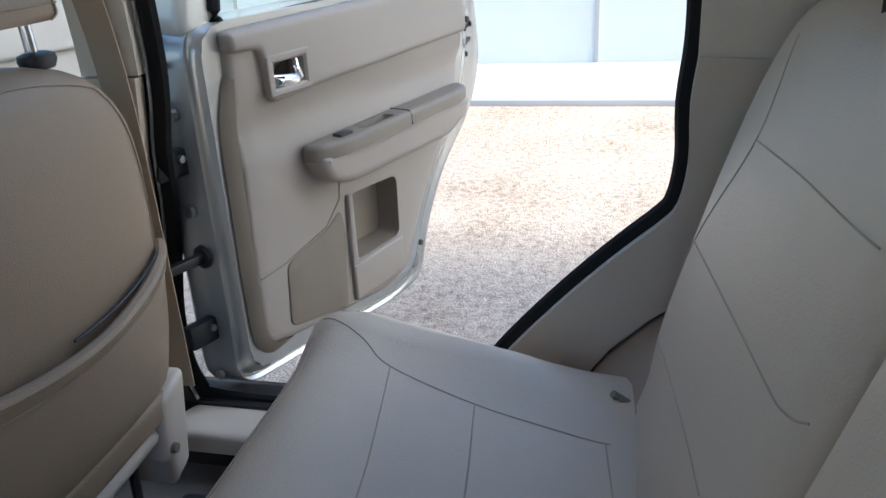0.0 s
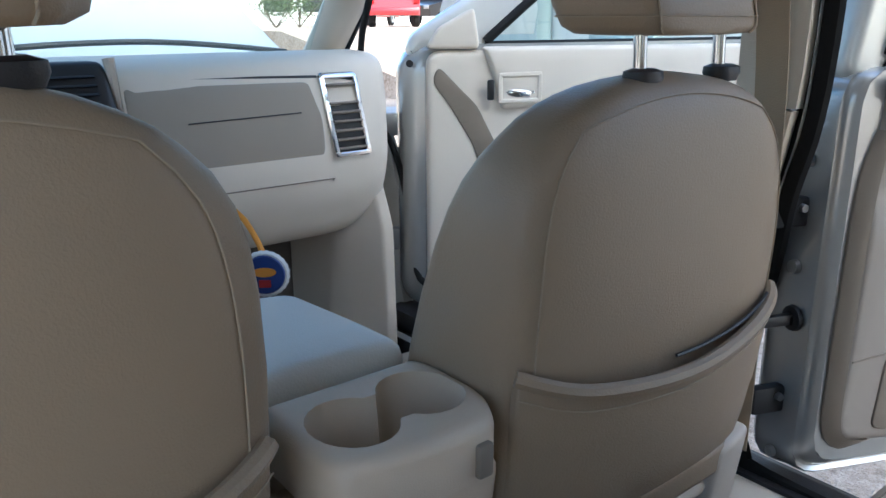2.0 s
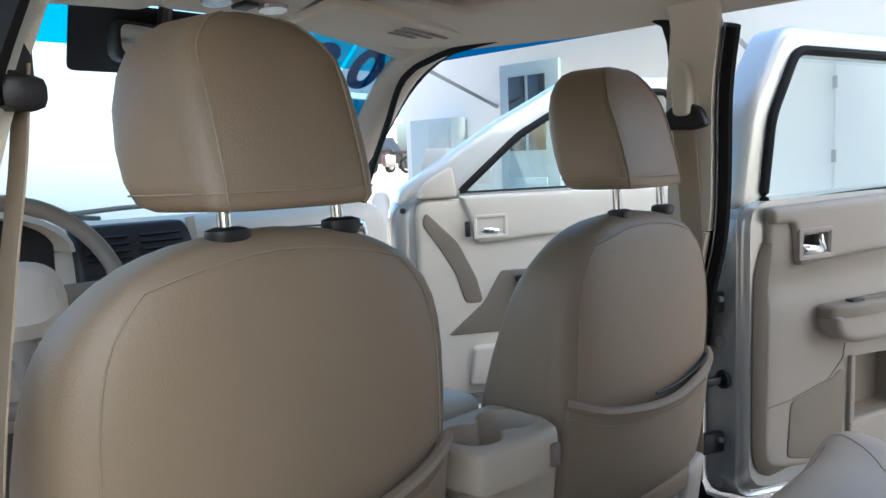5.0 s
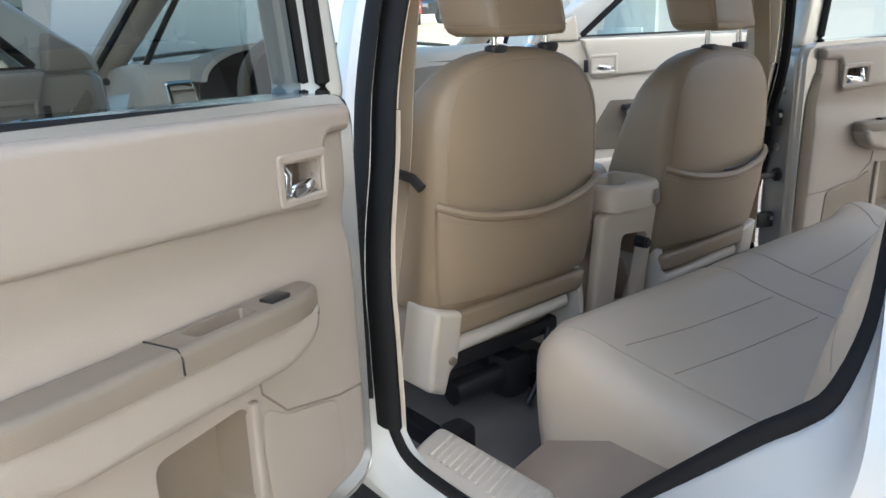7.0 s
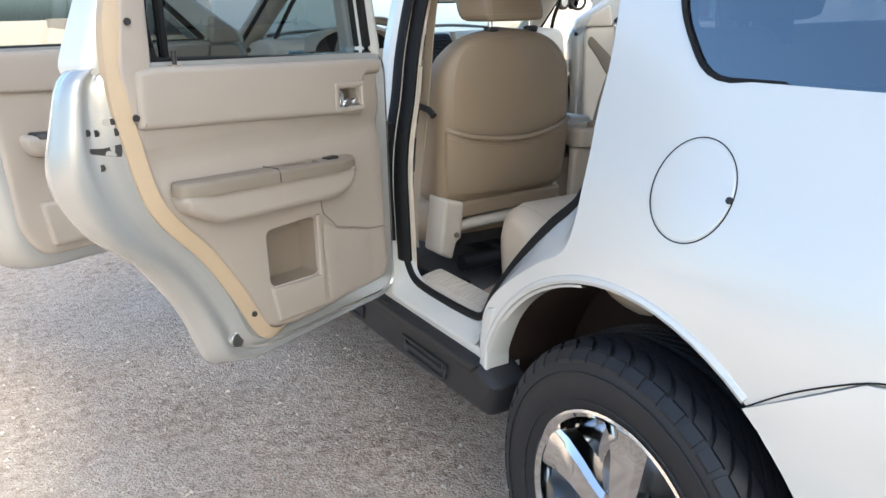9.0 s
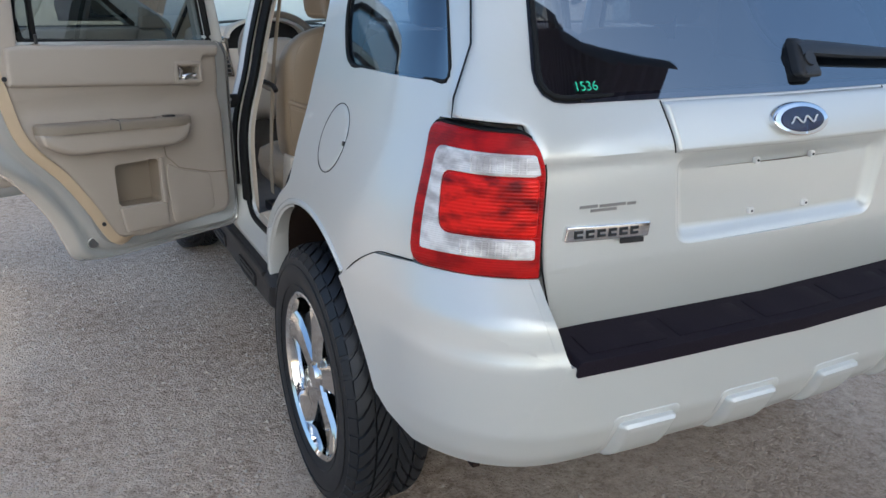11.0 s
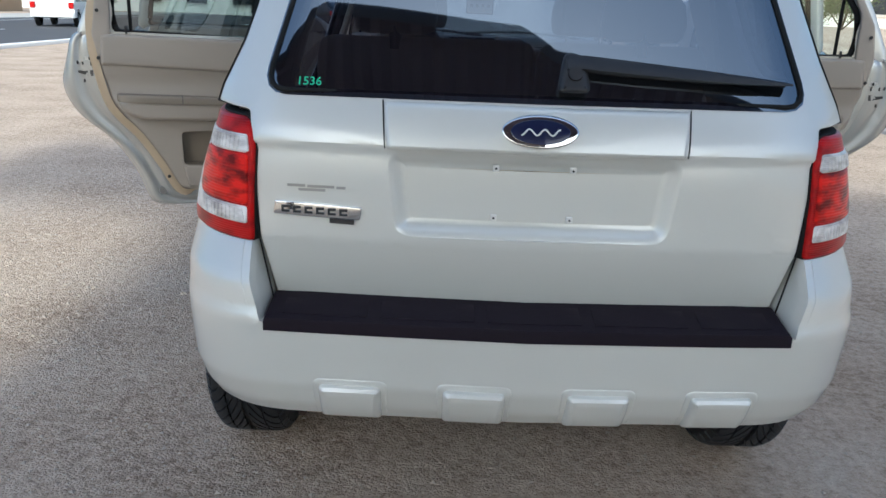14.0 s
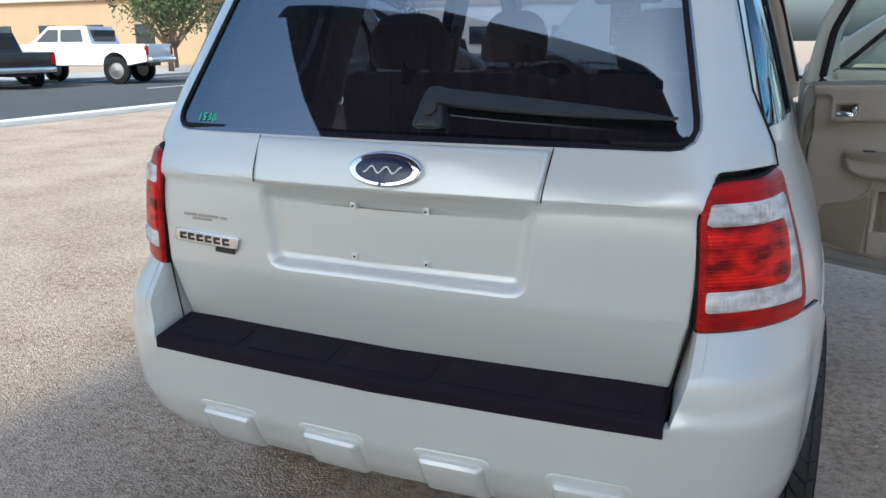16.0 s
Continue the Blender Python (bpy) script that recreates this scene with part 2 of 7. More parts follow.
def sheet(fn, outer, holes=(), thick=0.02, edge=0.0, su=0.08, sv=0.08, rings=3):
    """A solid panel. fn(u, v, d): place of plane point (u, v) at depth d behind the face. edge: radius of the rounded rim."""
    bm = bmesh.new()
    loops = [(outer, 0.0)]
    if edge:
        loops += [(inset(outer, edge * (1 - math.cos(math.pi / 2 * k / rings))), edge * (1 - math.cos(math.pi / 2 * k / rings))) for k in range(1, rings + 1)]
    made = [[bm.verts.new((*p, e)) for p in lp] for lp, e in loops]
    for a, b in zip(made, made[1:]):
        for i in range(len(a)):
            j = (i + 1) % len(a)
            bm.faces.new((a[i], a[j], b[j], b[i]))
    fill = []
    for ring in [made[-1]] + [[bm.verts.new((*p, edge)) for p in h] for h in holes]:
        for i in range(len(ring)):
            e = bm.edges.get((ring[i - 1], ring[i])) or bm.edges.new((ring[i - 1], ring[i]))
            fill.append(e)
    bmesh.ops.triangle_fill(bm, use_beauty=True, use_dissolve=False, edges=fill)
    us, vs = [p[0] for p in outer], [p[1] for p in outer]
    for axis, lo, hi, st in ((0, min(us), max(us), su), (1, min(vs), max(vs), sv)):
        k = max(1, round((hi - lo) / st))
        no = [0, 0, 0]
        no[axis] = 1
        for i in range(1, k):
            co = [0, 0, 0]
            co[axis] = lo + (hi - lo) * i / k + 0.00013
            bmesh.ops.bisect_plane(bm, geom=bm.verts[:] + bm.edges[:] + bm.faces[:], plane_co=co, plane_no=no, dist=1e-5)
    bm.verts.index_update()
    rim = [(e.verts[0].index, e.verts[1].index) for e in bm.edges if len(e.link_faces) == 1]
    flat = [tuple(v.co) for v in bm.verts]
    faces = [tuple(v.index for v in f.verts) for f in bm.faces]
    bm.free()
    out, n = bmesh.new(), len(flat)
    front = [out.verts.new(fn(u, v, edge - math.sqrt(max(0.0, edge ** 2 - (edge - min(e, edge)) ** 2)) if edge else 0.0)) for u, v, e in flat]
    for f in faces:
        out.faces.new([front[i] for i in f])
    if thick:
        back = [out.verts.new(fn(u, v, thick)) for u, v, e in flat]
        for f in faces:
            out.faces.new([back[i] for i in reversed(f)])
        for a, b in rim:
            out.faces.new((front[a], front[b], back[b], back[a]))
    return out


def loft(rings, caps=True, closed=True):
    bm = bmesh.new()
    vs = [[bm.verts.new(p) for p in r] for r in rings]
    n = len(vs[0])
    for a, b in zip(vs, vs[1:]):
        for i in range(n if closed else n - 1):
            j = (i + 1) % n
            bm.faces.new((a[i], a[j], b[j], b[i]))
    if caps:
        bm.faces.new(vs[0]), bm.faces.new(vs[-1][::-1])
    return bm


def tube(pts, r=0.01, seg=8, closed=False, wide=None, up=(0, 0, 1)):
    """A round or flat (wide) bar along a line."""
    p = [Vector(q) for q in pts]
    n, rings = len(p), []
    for i in range(n):
        t = (p[(i + 1) % n] - p[i - 1]) if closed else (p[min(i + 1, n - 1)] - p[max(i - 1, 0)])
        t.normalize()
        a = Vector(up).cross(t)
        if a.length < 1e-3:
            a = Vector((1, 0, 0)).cross(t)
        a.normalize()
        b = t.cross(a)
        ra = wide or r
        rings.append([p[i] + a * ra * math.cos(2 * math.pi * k / seg) + b * r * math.sin(2 * math.pi * k / seg) for k in range(seg)])
    if closed:
        rings.append(rings[0])
    return loft(rings, caps=not closed)


def join(*bms):
    out = bmesh.new()
    for b in bms:
        me = bpy.data.meshes.new("t")
        b.to_mesh(me)
        b.free()
        out.from_mesh(me)
        bpy.data.meshes.remove(me)
    return out


def box(x0, y0, z0, x1, y1, z1, bevel=0.0, seg=2):
    bm = bmesh.new()
    bmesh.ops.create_cube(bm, size=1.0)
    for v in bm.verts:
        v.co = ((x0 + x1) / 2 + v.co.x * (x1 - x0), (y0 + y1) / 2 + v.co.y * (y1 - y0), (z0 + z1) / 2 + v.co.z * (z1 - z0))
    if bevel:
        bmesh.ops.bevel(bm, geom=bm.edges[:], offset=bevel, segments=seg, profile=0.5, affect="EDGES")
    return bm


def moved(bm, m):
    bmesh.ops.transform(bm, matrix=m, verts=bm.verts[:])
    return bm


def lathe(profile, seg=48, axis_at=(0, 0, 0)):
    """Turned round the x axis; profile: (x, radius)."""
    c = Vector(axis_at)
    rings = [[c + Vector((x, r * math.cos(2 * math.pi * k / seg), r * math.sin(2 * math.pi * k / seg))) for k in range(seg)] for x, r in profile]
    return loft(rings, caps=False)


def disc(c, r, n, thick=0.004, seg=20):
    """A flat button at c, facing n."""
    n = Vector(n).normalized()
    q = n.to_track_quat("Z", "Y").to_matrix().to_4x4()
    bm = bmesh.new()
    bmesh.ops.create_cone(bm, cap_ends=True, segments=seg, radius1=r, radius2=r * 0.92, depth=thick)
    return moved(bm, Matrix.Translation(Vector(c)) @ q)


def interp(x, tab):
    xs, ys = zip(*tab)
    return float(np.interp(x, xs, ys))


def smooth_interp(x, tab):
    """Cubic through a table."""
    if x <= tab[0][0]:
        return tab[0][1]
    if x >= tab[-1][0]:
        return tab[-1][1]
    i = max(k for k in range(len(tab) - 1) if tab[k][0] <= x)
    (x0, y0), (x1, y1) = tab[i], tab[i + 1]
    m0 = (y1 - tab[i - 1][1]) / (x1 - tab[i - 1][0]) if i else (y1 - y0) / (x1 - x0)
    m1 = (tab[i + 2][1] - y0) / (tab[i + 2][0] - x0) if i + 2 < len(tab) else (y1 - y0) / (x1 - x0)
    t, h = (x - x0) / (x1 - x0), x1 - x0
    return y0 * (2 * t ** 3 - 3 * t * t + 1) + h * m0 * (t ** 3 - 2 * t * t + t) + y1 * (3 * t * t - 2 * t ** 3) + h * m1 * (t ** 3 - t * t)


def snap(ob, pts, ray, lift=0.0003):
    """Points dropped along a direction on to a mesh."""
    me, r = ob.data, Vector(ray)
    tree = BVHTree.FromPolygons([v.co for v in me.vertices], [tuple(p.vertices) for p in me.polygons])
    out = []
    for p in pts:
        hit = tree.ray_cast(Vector(p) - r * 0.5, r)
        if hit[0] is not None:
            out.append(hit[0] - r * lift)
    return out


# ---- ground and surroundings ----
ground_mat = gravel("gravel", ((0.30, 0.22, 0.155), (0.57, 0.45, 0.345), (0.74, 0.625, 0.505)), (1.3, 24.0, 110.0), 0.018)


def make_ground():
    bm = bmesh.new()
    bmesh.ops.create_grid(bm, x_segments=2, y_segments=2, size=400)
    ob = part("ground", bm, ground_mat)
    return tagged(ob, "packed tan gravel lot with fine stones", "gravel ground", kind="structure")


make_ground()

# ---- car ----
car = tagged(new("car"), "pearl white compact SUV with all doors open", "car")

PX = [(-1.44, 0.0), (-0.9, 0.55), (-0.8, 0.645), (-0.7, 0.725), (-0.6, 0.785), (-0.5, 0.82), (-0.35, 0.852), (-0.15, 0.862), (0.3, 0.865), (2.4, 0.85), (3.2, 0.80)]
PY = [(-1.44, -0.765), (-0.9, -0.742), (-0.8, -0.72), (-0.7, -0.665), (-0.6, -0.585), (-0.5, -0.495), (-0.35, -0.35), (-0.15, -0.15), (0.3, 0.3), (2.4, 2.4), (3.2, 3.2)]
TX = [(0.2, 0.95), (0.45, 0.99), (0.75, 1.0), (0.88, 0.995), (0.98, 0.968), (1.12, 0.907), (1.22, 0.872), (1.62, 0.72), (1.7, 0.66)]
TT = [(0.2, 0.95), (0.45, 0.99), (0.75, 1.0), (0.88, 0.995), (0.98, 0.985), (1.12, 0.962), (1.22, 0.946), (1.62, 0.83), (1.7, 0.77)]
DY = [(0.2, 0.02), (0.7, 0.0), (0.95, -0.002), (1.1, 0.004), (1.2, 0.05), (1.24, 0.075), (1.6, 0.30), (1.7, 0.36)]


def plan(u, z):
    w = min(1, max(0, (-0.25 - u) / 0.4))
    w = w * w * (3 - 2 * w)
    v = min(1, max(0, (-0.5 - u) / 0.25))
    v = v * v * (3 - 2 * v)
    return Vector((smooth_interp(u, PX) * (smooth_interp(z, TX) * (1 - v) + smooth_interp(z, TT) * v), smooth_interp(u, PY) + w * smooth_interp(z, DY), z))


def skin(side, out=0.0):
    """Body surface by (u, z): u is y along the side, then runs on round the corner to the middle of the tail."""
    def fn(u, z, d):
        a, b = plan(u - 0.01, z), plan(u + 0.01, z)
        t = (b - a).normalized()
        nrm = Vector((t.y, -t.x, 0))
        o = out(u, z) if callable(out) else out
        p = plan(u, z) + nrm * (o - d)
        return Vector((side * p.x, p.y, p.z))
    return fn


def tail(x, z, d):
    u = float(np.interp(abs(x) / smooth_interp(z, TT), [b for a, b in PX[:9]], [a for a, b in PX[:9]]))
    p = smooth_interp(u, PY) + smooth_interp(z, DY)
    return Vector((x, p + d, z))


AC, AR = (0.03, 0.39), 0.465


def arch(a0, a1, n=14, r=AR, c=AC):
    return [(c[0] + r * math.cos(radians(a0 + (a1 - a0) * i / n)), c[1] + r * math.sin(radians(a0 + (a1 - a0) * i / n))) for i in range(n + 1)]

# ---- car body ----
def resample(loop, n):
    p = [Vector(q) for q in loop] + [Vector(loop[0])]
    s = [0.0]
    for a, b in zip(p, p[1:]):
        s.append(s[-1] + (b - a).length)
    out, k = [], 0
    for i in range(n):
        t = s[-1] * i / n
        while s[k + 1] < t:
            k += 1
        out.append(tuple(p[k].lerp(p[k + 1], (t - s[k]) / max(1e-9, s[k + 1] - s[k]))))
    return out


def well(fn, a, b, depth, lip):
    """A recess: walls and a floor behind an opening."""
    bm = bmesh.new()
    va, vb = [bm.verts.new(fn(u, v, lip)) for u, v in a], [bm.verts.new(fn(u, v, depth)) for u, v in b]
    for i in range(len(va)):
        bm.faces.new((va[i - 1], va[i], vb[i], vb[i - 1]))
    bm.faces.new(vb)
    return bm


SHIFT = {-1: 0.0, 1: 0.08}
# rear door opening by (y, z): outer panel edge and rubber seal behind it
OUT_REAR = [(0.24, 1.60), (0.225, 1.42), (0.205, 1.30), (0.195, 1.22), (0.195, 1.14), (0.180, 1.05), (0.170, 0.96), (0.178, 0.905), (0.205, 0.875), (0.266, 0.842), (0.389, 0.755), (0.455, 0.684), (0.478, 0.61)]
SEAL_LEFT = [(0.248, 1.60), (0.232, 1.42), (0.214, 1.30), (0.208, 1.22), (0.210, 1.14), (0.206, 1.05), (0.222, 0.98), (0.250, 0.948), (0.285, 0.918), (0.345, 0.858), (0.415, 0.785), (0.485, 0.705), (0.525, 0.645)]
SEAL_REAR = {-1: SEAL_LEFT, 1: [(0.265, 1.60), (0.25, 1.42), (0.232, 1.30), (0.228, 1.22), (0.232, 1.14), (0.226, 1.05), (0.234, 0.98), (0.255, 0.948)] + SEAL_LEFT[8:]}
# centre pillar seal, bottom to top
SEAL_FRONT = {-1: [(0.70, 0.948), (0.86, 0.957), (1.06, 1.016), (1.18, 1.056), (1.30, 1.080), (1.42, 1.083), (1.58, 1.04)], 1: [(0.66, 1.205), (0.79, 1.195), (1.02, 1.142), (1.15, 1.095), (1.28, 1.066), (1.46, 1.038), (1.58, 1.005)]}
SILL = {-1: 0.604, 1: 0.535}


def opening(side):
    """Outer edge and seal line of a rear door opening, as two rings of equal length."""
    dy, zs, fr = SHIFT[side], SILL[side], SEAL_FRONT[side]
    y0 = fr[0][1]
    a = [(y + dy, z) for y, z in OUT_REAR] + [(0.505 + dy, zs - 0.03), (0.57 + dy, zs - 0.042), (0.72 + dy, zs - 0.042), (y0 - 0.07, zs - 0.042), (y0 + 0.02, zs - 0.02)] + [(y + 0.05, z) for z, y in fr]
    b = [(y + dy, z) for y, z in SEAL_REAR[side]] + [(0.545 + dy, zs + 0.018), (0.585 + dy, zs + 0.004), (0.72 + dy, zs - 0.002), (y0 - 0.075, zs + 0.003), (y0 - 0.02, zs + 0.035)] + [(y, z) for z, y in fr]
    return a, b


def fine(pts, n=4):
    return [tuple(p)[:2] for p in curve([(*p, 0) for p in pts], n)]


for side in (-1, 1):
    dy = SHIFT[side]
    out_ring, seal_ring = opening(side)
    edge = fine([(y + dy, z) for y, z in OUT_REAR])
    quarter = edge + [(0.478 + dy * 0.3, 0.56), (0.478, 0.47), (0.485, 0.455)] + arch(7, 128) + [(-0.42, 0.86), (-0.545, 0.872), (-0.50, 1.13), (-0.535, 1.157), (-0.644, 1.161), (-0.661, 1.20), (-0.693, 1.30), (-0.713, 1.45), (-0.722, 1.6), (-0.5, 1.63)]
    win = rounded([(-0.035, 1.225), (-0.588, 1.222), (-0.545, 1.50), (0.10, 1.50), (0.055, 1.33)], 0.05)
    q = part("quarter_panel", sheet(skin(side), quarter, [win], 0.03, 0.0, 0.07, 0.05), PAINT, car, "pearl white rear quarter panel with wheel arch")
    part("quarter_window", sheet(skin(side, -0.006), inset(win, -0.008), (), 0, 0, 0.1, 0.1), TINT, q, "dark tinted side glass")
    wl = [skin(side, -0.001)(u, v, 0) for u, v in win]
    part("window_seal", tube(wl, 0.005, 6, True), RUBBER, q)
    # wheel arch lip and liner
    part("arch_lip", tube([skin(side, -0.004)(u, v, 0) for u, v in arch(8, 127, 24, AR + 0.004)], 0.010, 8), PAINT, q)
    fe = part("flare_end", sheet(skin(side, 0.005), rounded([(0.412, 0.698, 0.008), (0.442, 0.692, 0.01), (0.476, 0.62, 0.03), (0.484, 0.448), (0.458, 0.450), (0.448, 0.58)], 0.006), (), 0.065, 0.006, 0.02, 0.03), PAINT, q, "painted end of the wheel arch flare")
    for z, y in ((0.645, 0.428), (0.497, 0.450)):
        part("flare_screw", disc((side * (0.862 - 0.030), y, z), 0.006, (0, -1, 0), 0.006, 10), DARK, fe)
    lip_ = []
    for f, o in ((0.0, 0.006), (0.15, 0.012), (1.0, 0.013)):
        lip_.append([skin(side, -f * float(np.interp(a, [6, 30, 80], [0.062, 0.055, 0.012])))(AC[0] + (AR - o) * math.cos(radians(a)), AC[1] + (AR - o) * math.sin(radians(a)), 0) for a in range(6, 81, 4)])
    part("flare_lip", loft(lip_, caps=False, closed=False), PAINT, q, "painted inner lip of the wheel arch")
    liner = [[Vector((side * (0.845 - 0.26 * k), AC[0] + (AR - 0.005) * math.cos(radians(a)), AC[1] + (AR - 0.005) * math.sin(radians(a)))) for a in range(2, 166, 9)] for k in (0, 0.5, 1)]
    part("wheel_well", loft(liner, caps=False, closed=False), LINER, car, "dusty brown wheel arch liner")
    part("wheel_well_wall", sheet(lambda y, z, d: Vector((side * (0.592 - d), y, z)), [(AC[0] + AR * 0.985, 0.25)] + arch(0, 180, 16, AR * 0.985) + [(AC[0] - AR * 0.985, 0.25)], (), 0.02, 0, 0.2, 0.2), LINER, car)
    part("bumper_gap", tube([skin(side, 0.0012)(p[0], p[1], 0) for p in curve([(-0.256, 0.757, 0), (-0.33, 0.812, 0), (-0.42, 0.8595, 0), (-0.48, 0.868, 0), (-0.545, 0.8715, 0)], 5)], 0.0014, 6), RUBBER, q)
    inner = [[Vector((side * x, AC[0] + 0.492 * math.cos(radians(a)), AC[1] + 0.492 * math.sin(radians(a)))) for a in range(0, 171, 10)] for x in (0.80, 0.70, 0.572)]
    part("wheelhouse_trim", loft(inner, caps=False, closed=False), SIDE_CARPET, car, "beige carpeted wheelhouse inside the cabin")
    part("wheelhouse_side", sheet(lambda y, z, d: Vector((side * (0.572 + d), y, z)), [(AC[0] + 0.492, 0.39)] + arch(0, 180, 16, 0.492) + [(AC[0] - 0.492, 0.39)], (), 0.01, 0, 0.2, 0.2), SIDE_CARPET, car)
    # sill
    zs, y0 = SILL[side], SEAL_FRONT[side][0][1]
    fa, fb = fine(out_ring), fine(seal_ring)
    # Right jamb in darker grey, so its shade is painted in.
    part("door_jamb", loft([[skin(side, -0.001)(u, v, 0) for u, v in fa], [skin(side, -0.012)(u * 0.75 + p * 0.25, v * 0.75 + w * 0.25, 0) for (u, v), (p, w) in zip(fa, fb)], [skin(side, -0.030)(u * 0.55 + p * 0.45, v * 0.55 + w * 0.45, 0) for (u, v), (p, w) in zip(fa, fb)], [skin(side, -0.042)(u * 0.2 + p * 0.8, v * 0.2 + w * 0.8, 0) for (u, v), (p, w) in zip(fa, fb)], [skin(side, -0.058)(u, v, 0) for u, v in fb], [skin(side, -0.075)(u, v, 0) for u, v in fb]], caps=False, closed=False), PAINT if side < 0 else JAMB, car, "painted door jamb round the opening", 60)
    part("rocker", sheet(skin(side, -0.004), rounded([(0.47, zs - 0.035), (2.25, zs - 0.035), (2.25, 0.50), (0.47, 0.50)], 0.01), (), 0.10, 0.006, 0.2, 0.05), PAINT, car, "painted sill")
    sc = part("sill_cladding", sheet(skin(side, 0.020), rounded([(0.40, 0.50, 0.01), (0.48, 0.545, 0.03), (2.25, 0.552), (2.2, 0.392), (0.86, 0.392), (0.44, 0.40)], 0.03), (), 0.10, 0.028, 0.15, 0.03), CLAD, car, "black plastic sill cladding")
    part("cladding_ledge", sheet(skin(side, 0.026), rounded([(0.47, 0.535), (2.25, 0.542), (2.25, 0.515), (0.49, 0.507)], 0.008), (), 0.02, 0.008, 0.2, 0.03), CLAD, sc)
    for y0_ in (0.60, 1.10, 1.55):
        lip = rounded([(y0_, 0.482), (y0_ + 0.26, 0.482), (y0_ + 0.235, 0.425), (y0_ + 0.025, 0.425)], 0.018)
        part("panel_rim", loft([[skin(side, 0.020)(u, v, 0) for u, v in lp] if k == 0 else [skin(side, e)(u, v, 0) for u, v in lp] for k, (lp, e) in enumerate(((lip, 0.020), (lip, 0.0275), (inset(lip, 0.004), 0.0285), (inset(lip, 0.008), 0.027), (inset(lip, 0.012), 0.0205)))], caps=False), CLAD, sc)
        part("panel_bar", sheet(skin(side, 0.027), inset(lip, 0.020), (), 0.010, 0.005, 0.1, 0.05), CLAD, sc)
    sp = part("step_plate", sheet(lambda y, x, d: Vector((side * x, y, zs + 0.008 - 0.12 * max(0, x - 0.76) - d)), rounded([(0.55 + dy, 0.69), (y0 + 0.01, 0.69), (y0 - 0.03, 0.80), (0.58 + dy, 0.80)], 0.03), (), 0.04, 0.012, 0.05, 0.03), TRIM, car, "ribbed beige door sill plate")
    for k in range(18):
        y_ = 0.605 + dy + k * 0.0165
        part("sill_rib", tube([(side * 0.705, y_ + 0.025, zs + 0.008), (side * 0.775, y_, zs + 0.007)], 0.0030, 6, wide=0.0045), TRIM, sp)
    # centre pillar: paint outside, trim inside
    fr = [(z, y) for z, y in SEAL_FRONT[side]]

    def post(a, b, z0, z1, k=9):
        """Outline of an upright that follows the pillar seal."""
        zz = [z0 + (z1 - z0) * i / k for i in range(k + 1)]
        return [(smooth_interp(z, fr) + a, z) for z in zz] + [(smooth_interp(z, fr) + b, z) for z in zz[::-1]]
    yp = 1.0 if side < 0 else 1.13
    # Right pillar takes the darker paint too, as painted shade.
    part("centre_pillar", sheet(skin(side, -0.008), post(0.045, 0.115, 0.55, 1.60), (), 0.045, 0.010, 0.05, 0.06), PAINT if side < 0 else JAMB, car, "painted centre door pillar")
    part("pillar_trim", sheet(skin(side, -0.062), post(0.008, 0.13, 0.56, 1.185), (), 0.03, 0.012, 0.05, 0.06), TRIM, car, "beige lower pillar trim")
    part("pillar_trim", sheet(skin(side, -0.055), post(0.006, 0.10, 1.188, 1.63), (), 0.03, 0.012, 0.05, 0.06), FABRIC, car, "pale upper pillar trim")
    # door opening weatherstrips
    part("weatherstrip", tube([skin(side, -0.052)(u, v, 0) for u, v in fb], 0.009 if side < 0 else 0.014, 10, False, wide=0.012 if side < 0 else 0.022, up=(1, 0, 0)), RUBBER, car, "black rubber door seal")
    ring = [(yp + 0.17, 0.62), (2.05, 0.62), (2.18, 0.70), (2.22, 1.0), (2.26, 1.19), (2.02, 1.47), (1.86, 1.60), (1.5, 1.635)] + [(smooth_interp(z, fr) + 0.115 + e, z) for z, e in ((1.625, 0.08), (1.60, 0.02), (1.5, 0.0), (1.3, 0.0), (1.1, 0.0), (0.9, 0.0))]
    part("weatherstrip", tube([skin(side, -0.03)(u, v, 0) for u, v in resample([tuple(p)[:2] for p in curve([(*p, 0) for p in ring], 3, True)], 110)], 0.008, 10, True, wide=0.010, up=(1, 0, 0)), RUBBER, car, "black rubber door seal")
    if side < 0:
        part("pillar_seal", tube([skin(side, -0.050)(smooth_interp(z, fr) + 0.004, z, 0) for z in np.linspace(0.66, 1.58, 24)], 0.016, 10, wide=0.036, up=(1, 0, 0)), RUBBER, car, "wide black inner door seal")
        part("pillar_seal", tube([skin(side, -0.020)(smooth_interp(z, fr) + 0.026, z, 0) for z in np.linspace(0.72, 1.58, 22)], 0.010, 8, wide=0.027, up=(1, 0, 0)), RUBBER, car, "black outer door seal")
    # windscreen pillar, front wing
    part("windscreen_pillar", tube(curve([(side * 0.585, 1.50, 1.690), (side * 0.60, 1.72, 1.668), (side * 0.635, 1.95, 1.60), (side * 0.69, 2.2, 1.42), (side * 0.755, 2.52, 1.20), (side * 0.77, 2.7, 1.10)], 5), 0.042, 10, wide=0.055), TRIM, car, "beige windscreen pillar trim")
    part("front_wing", sheet(skin(side, 0.0), [(2.24, 0.45), (2.24, 1.16), (2.6, 1.13), (3.4, 1.0), (3.45, 0.5), (3.08, 0.42)] + [(2.62 + 0.44 * math.cos(radians(a)), 0.38 + 0.44 * math.sin(radians(a))) for a in range(0, 181, 15)], (), 0.03, 0, 0.12, 0.1), PAINT, car, "pearl white front wing")
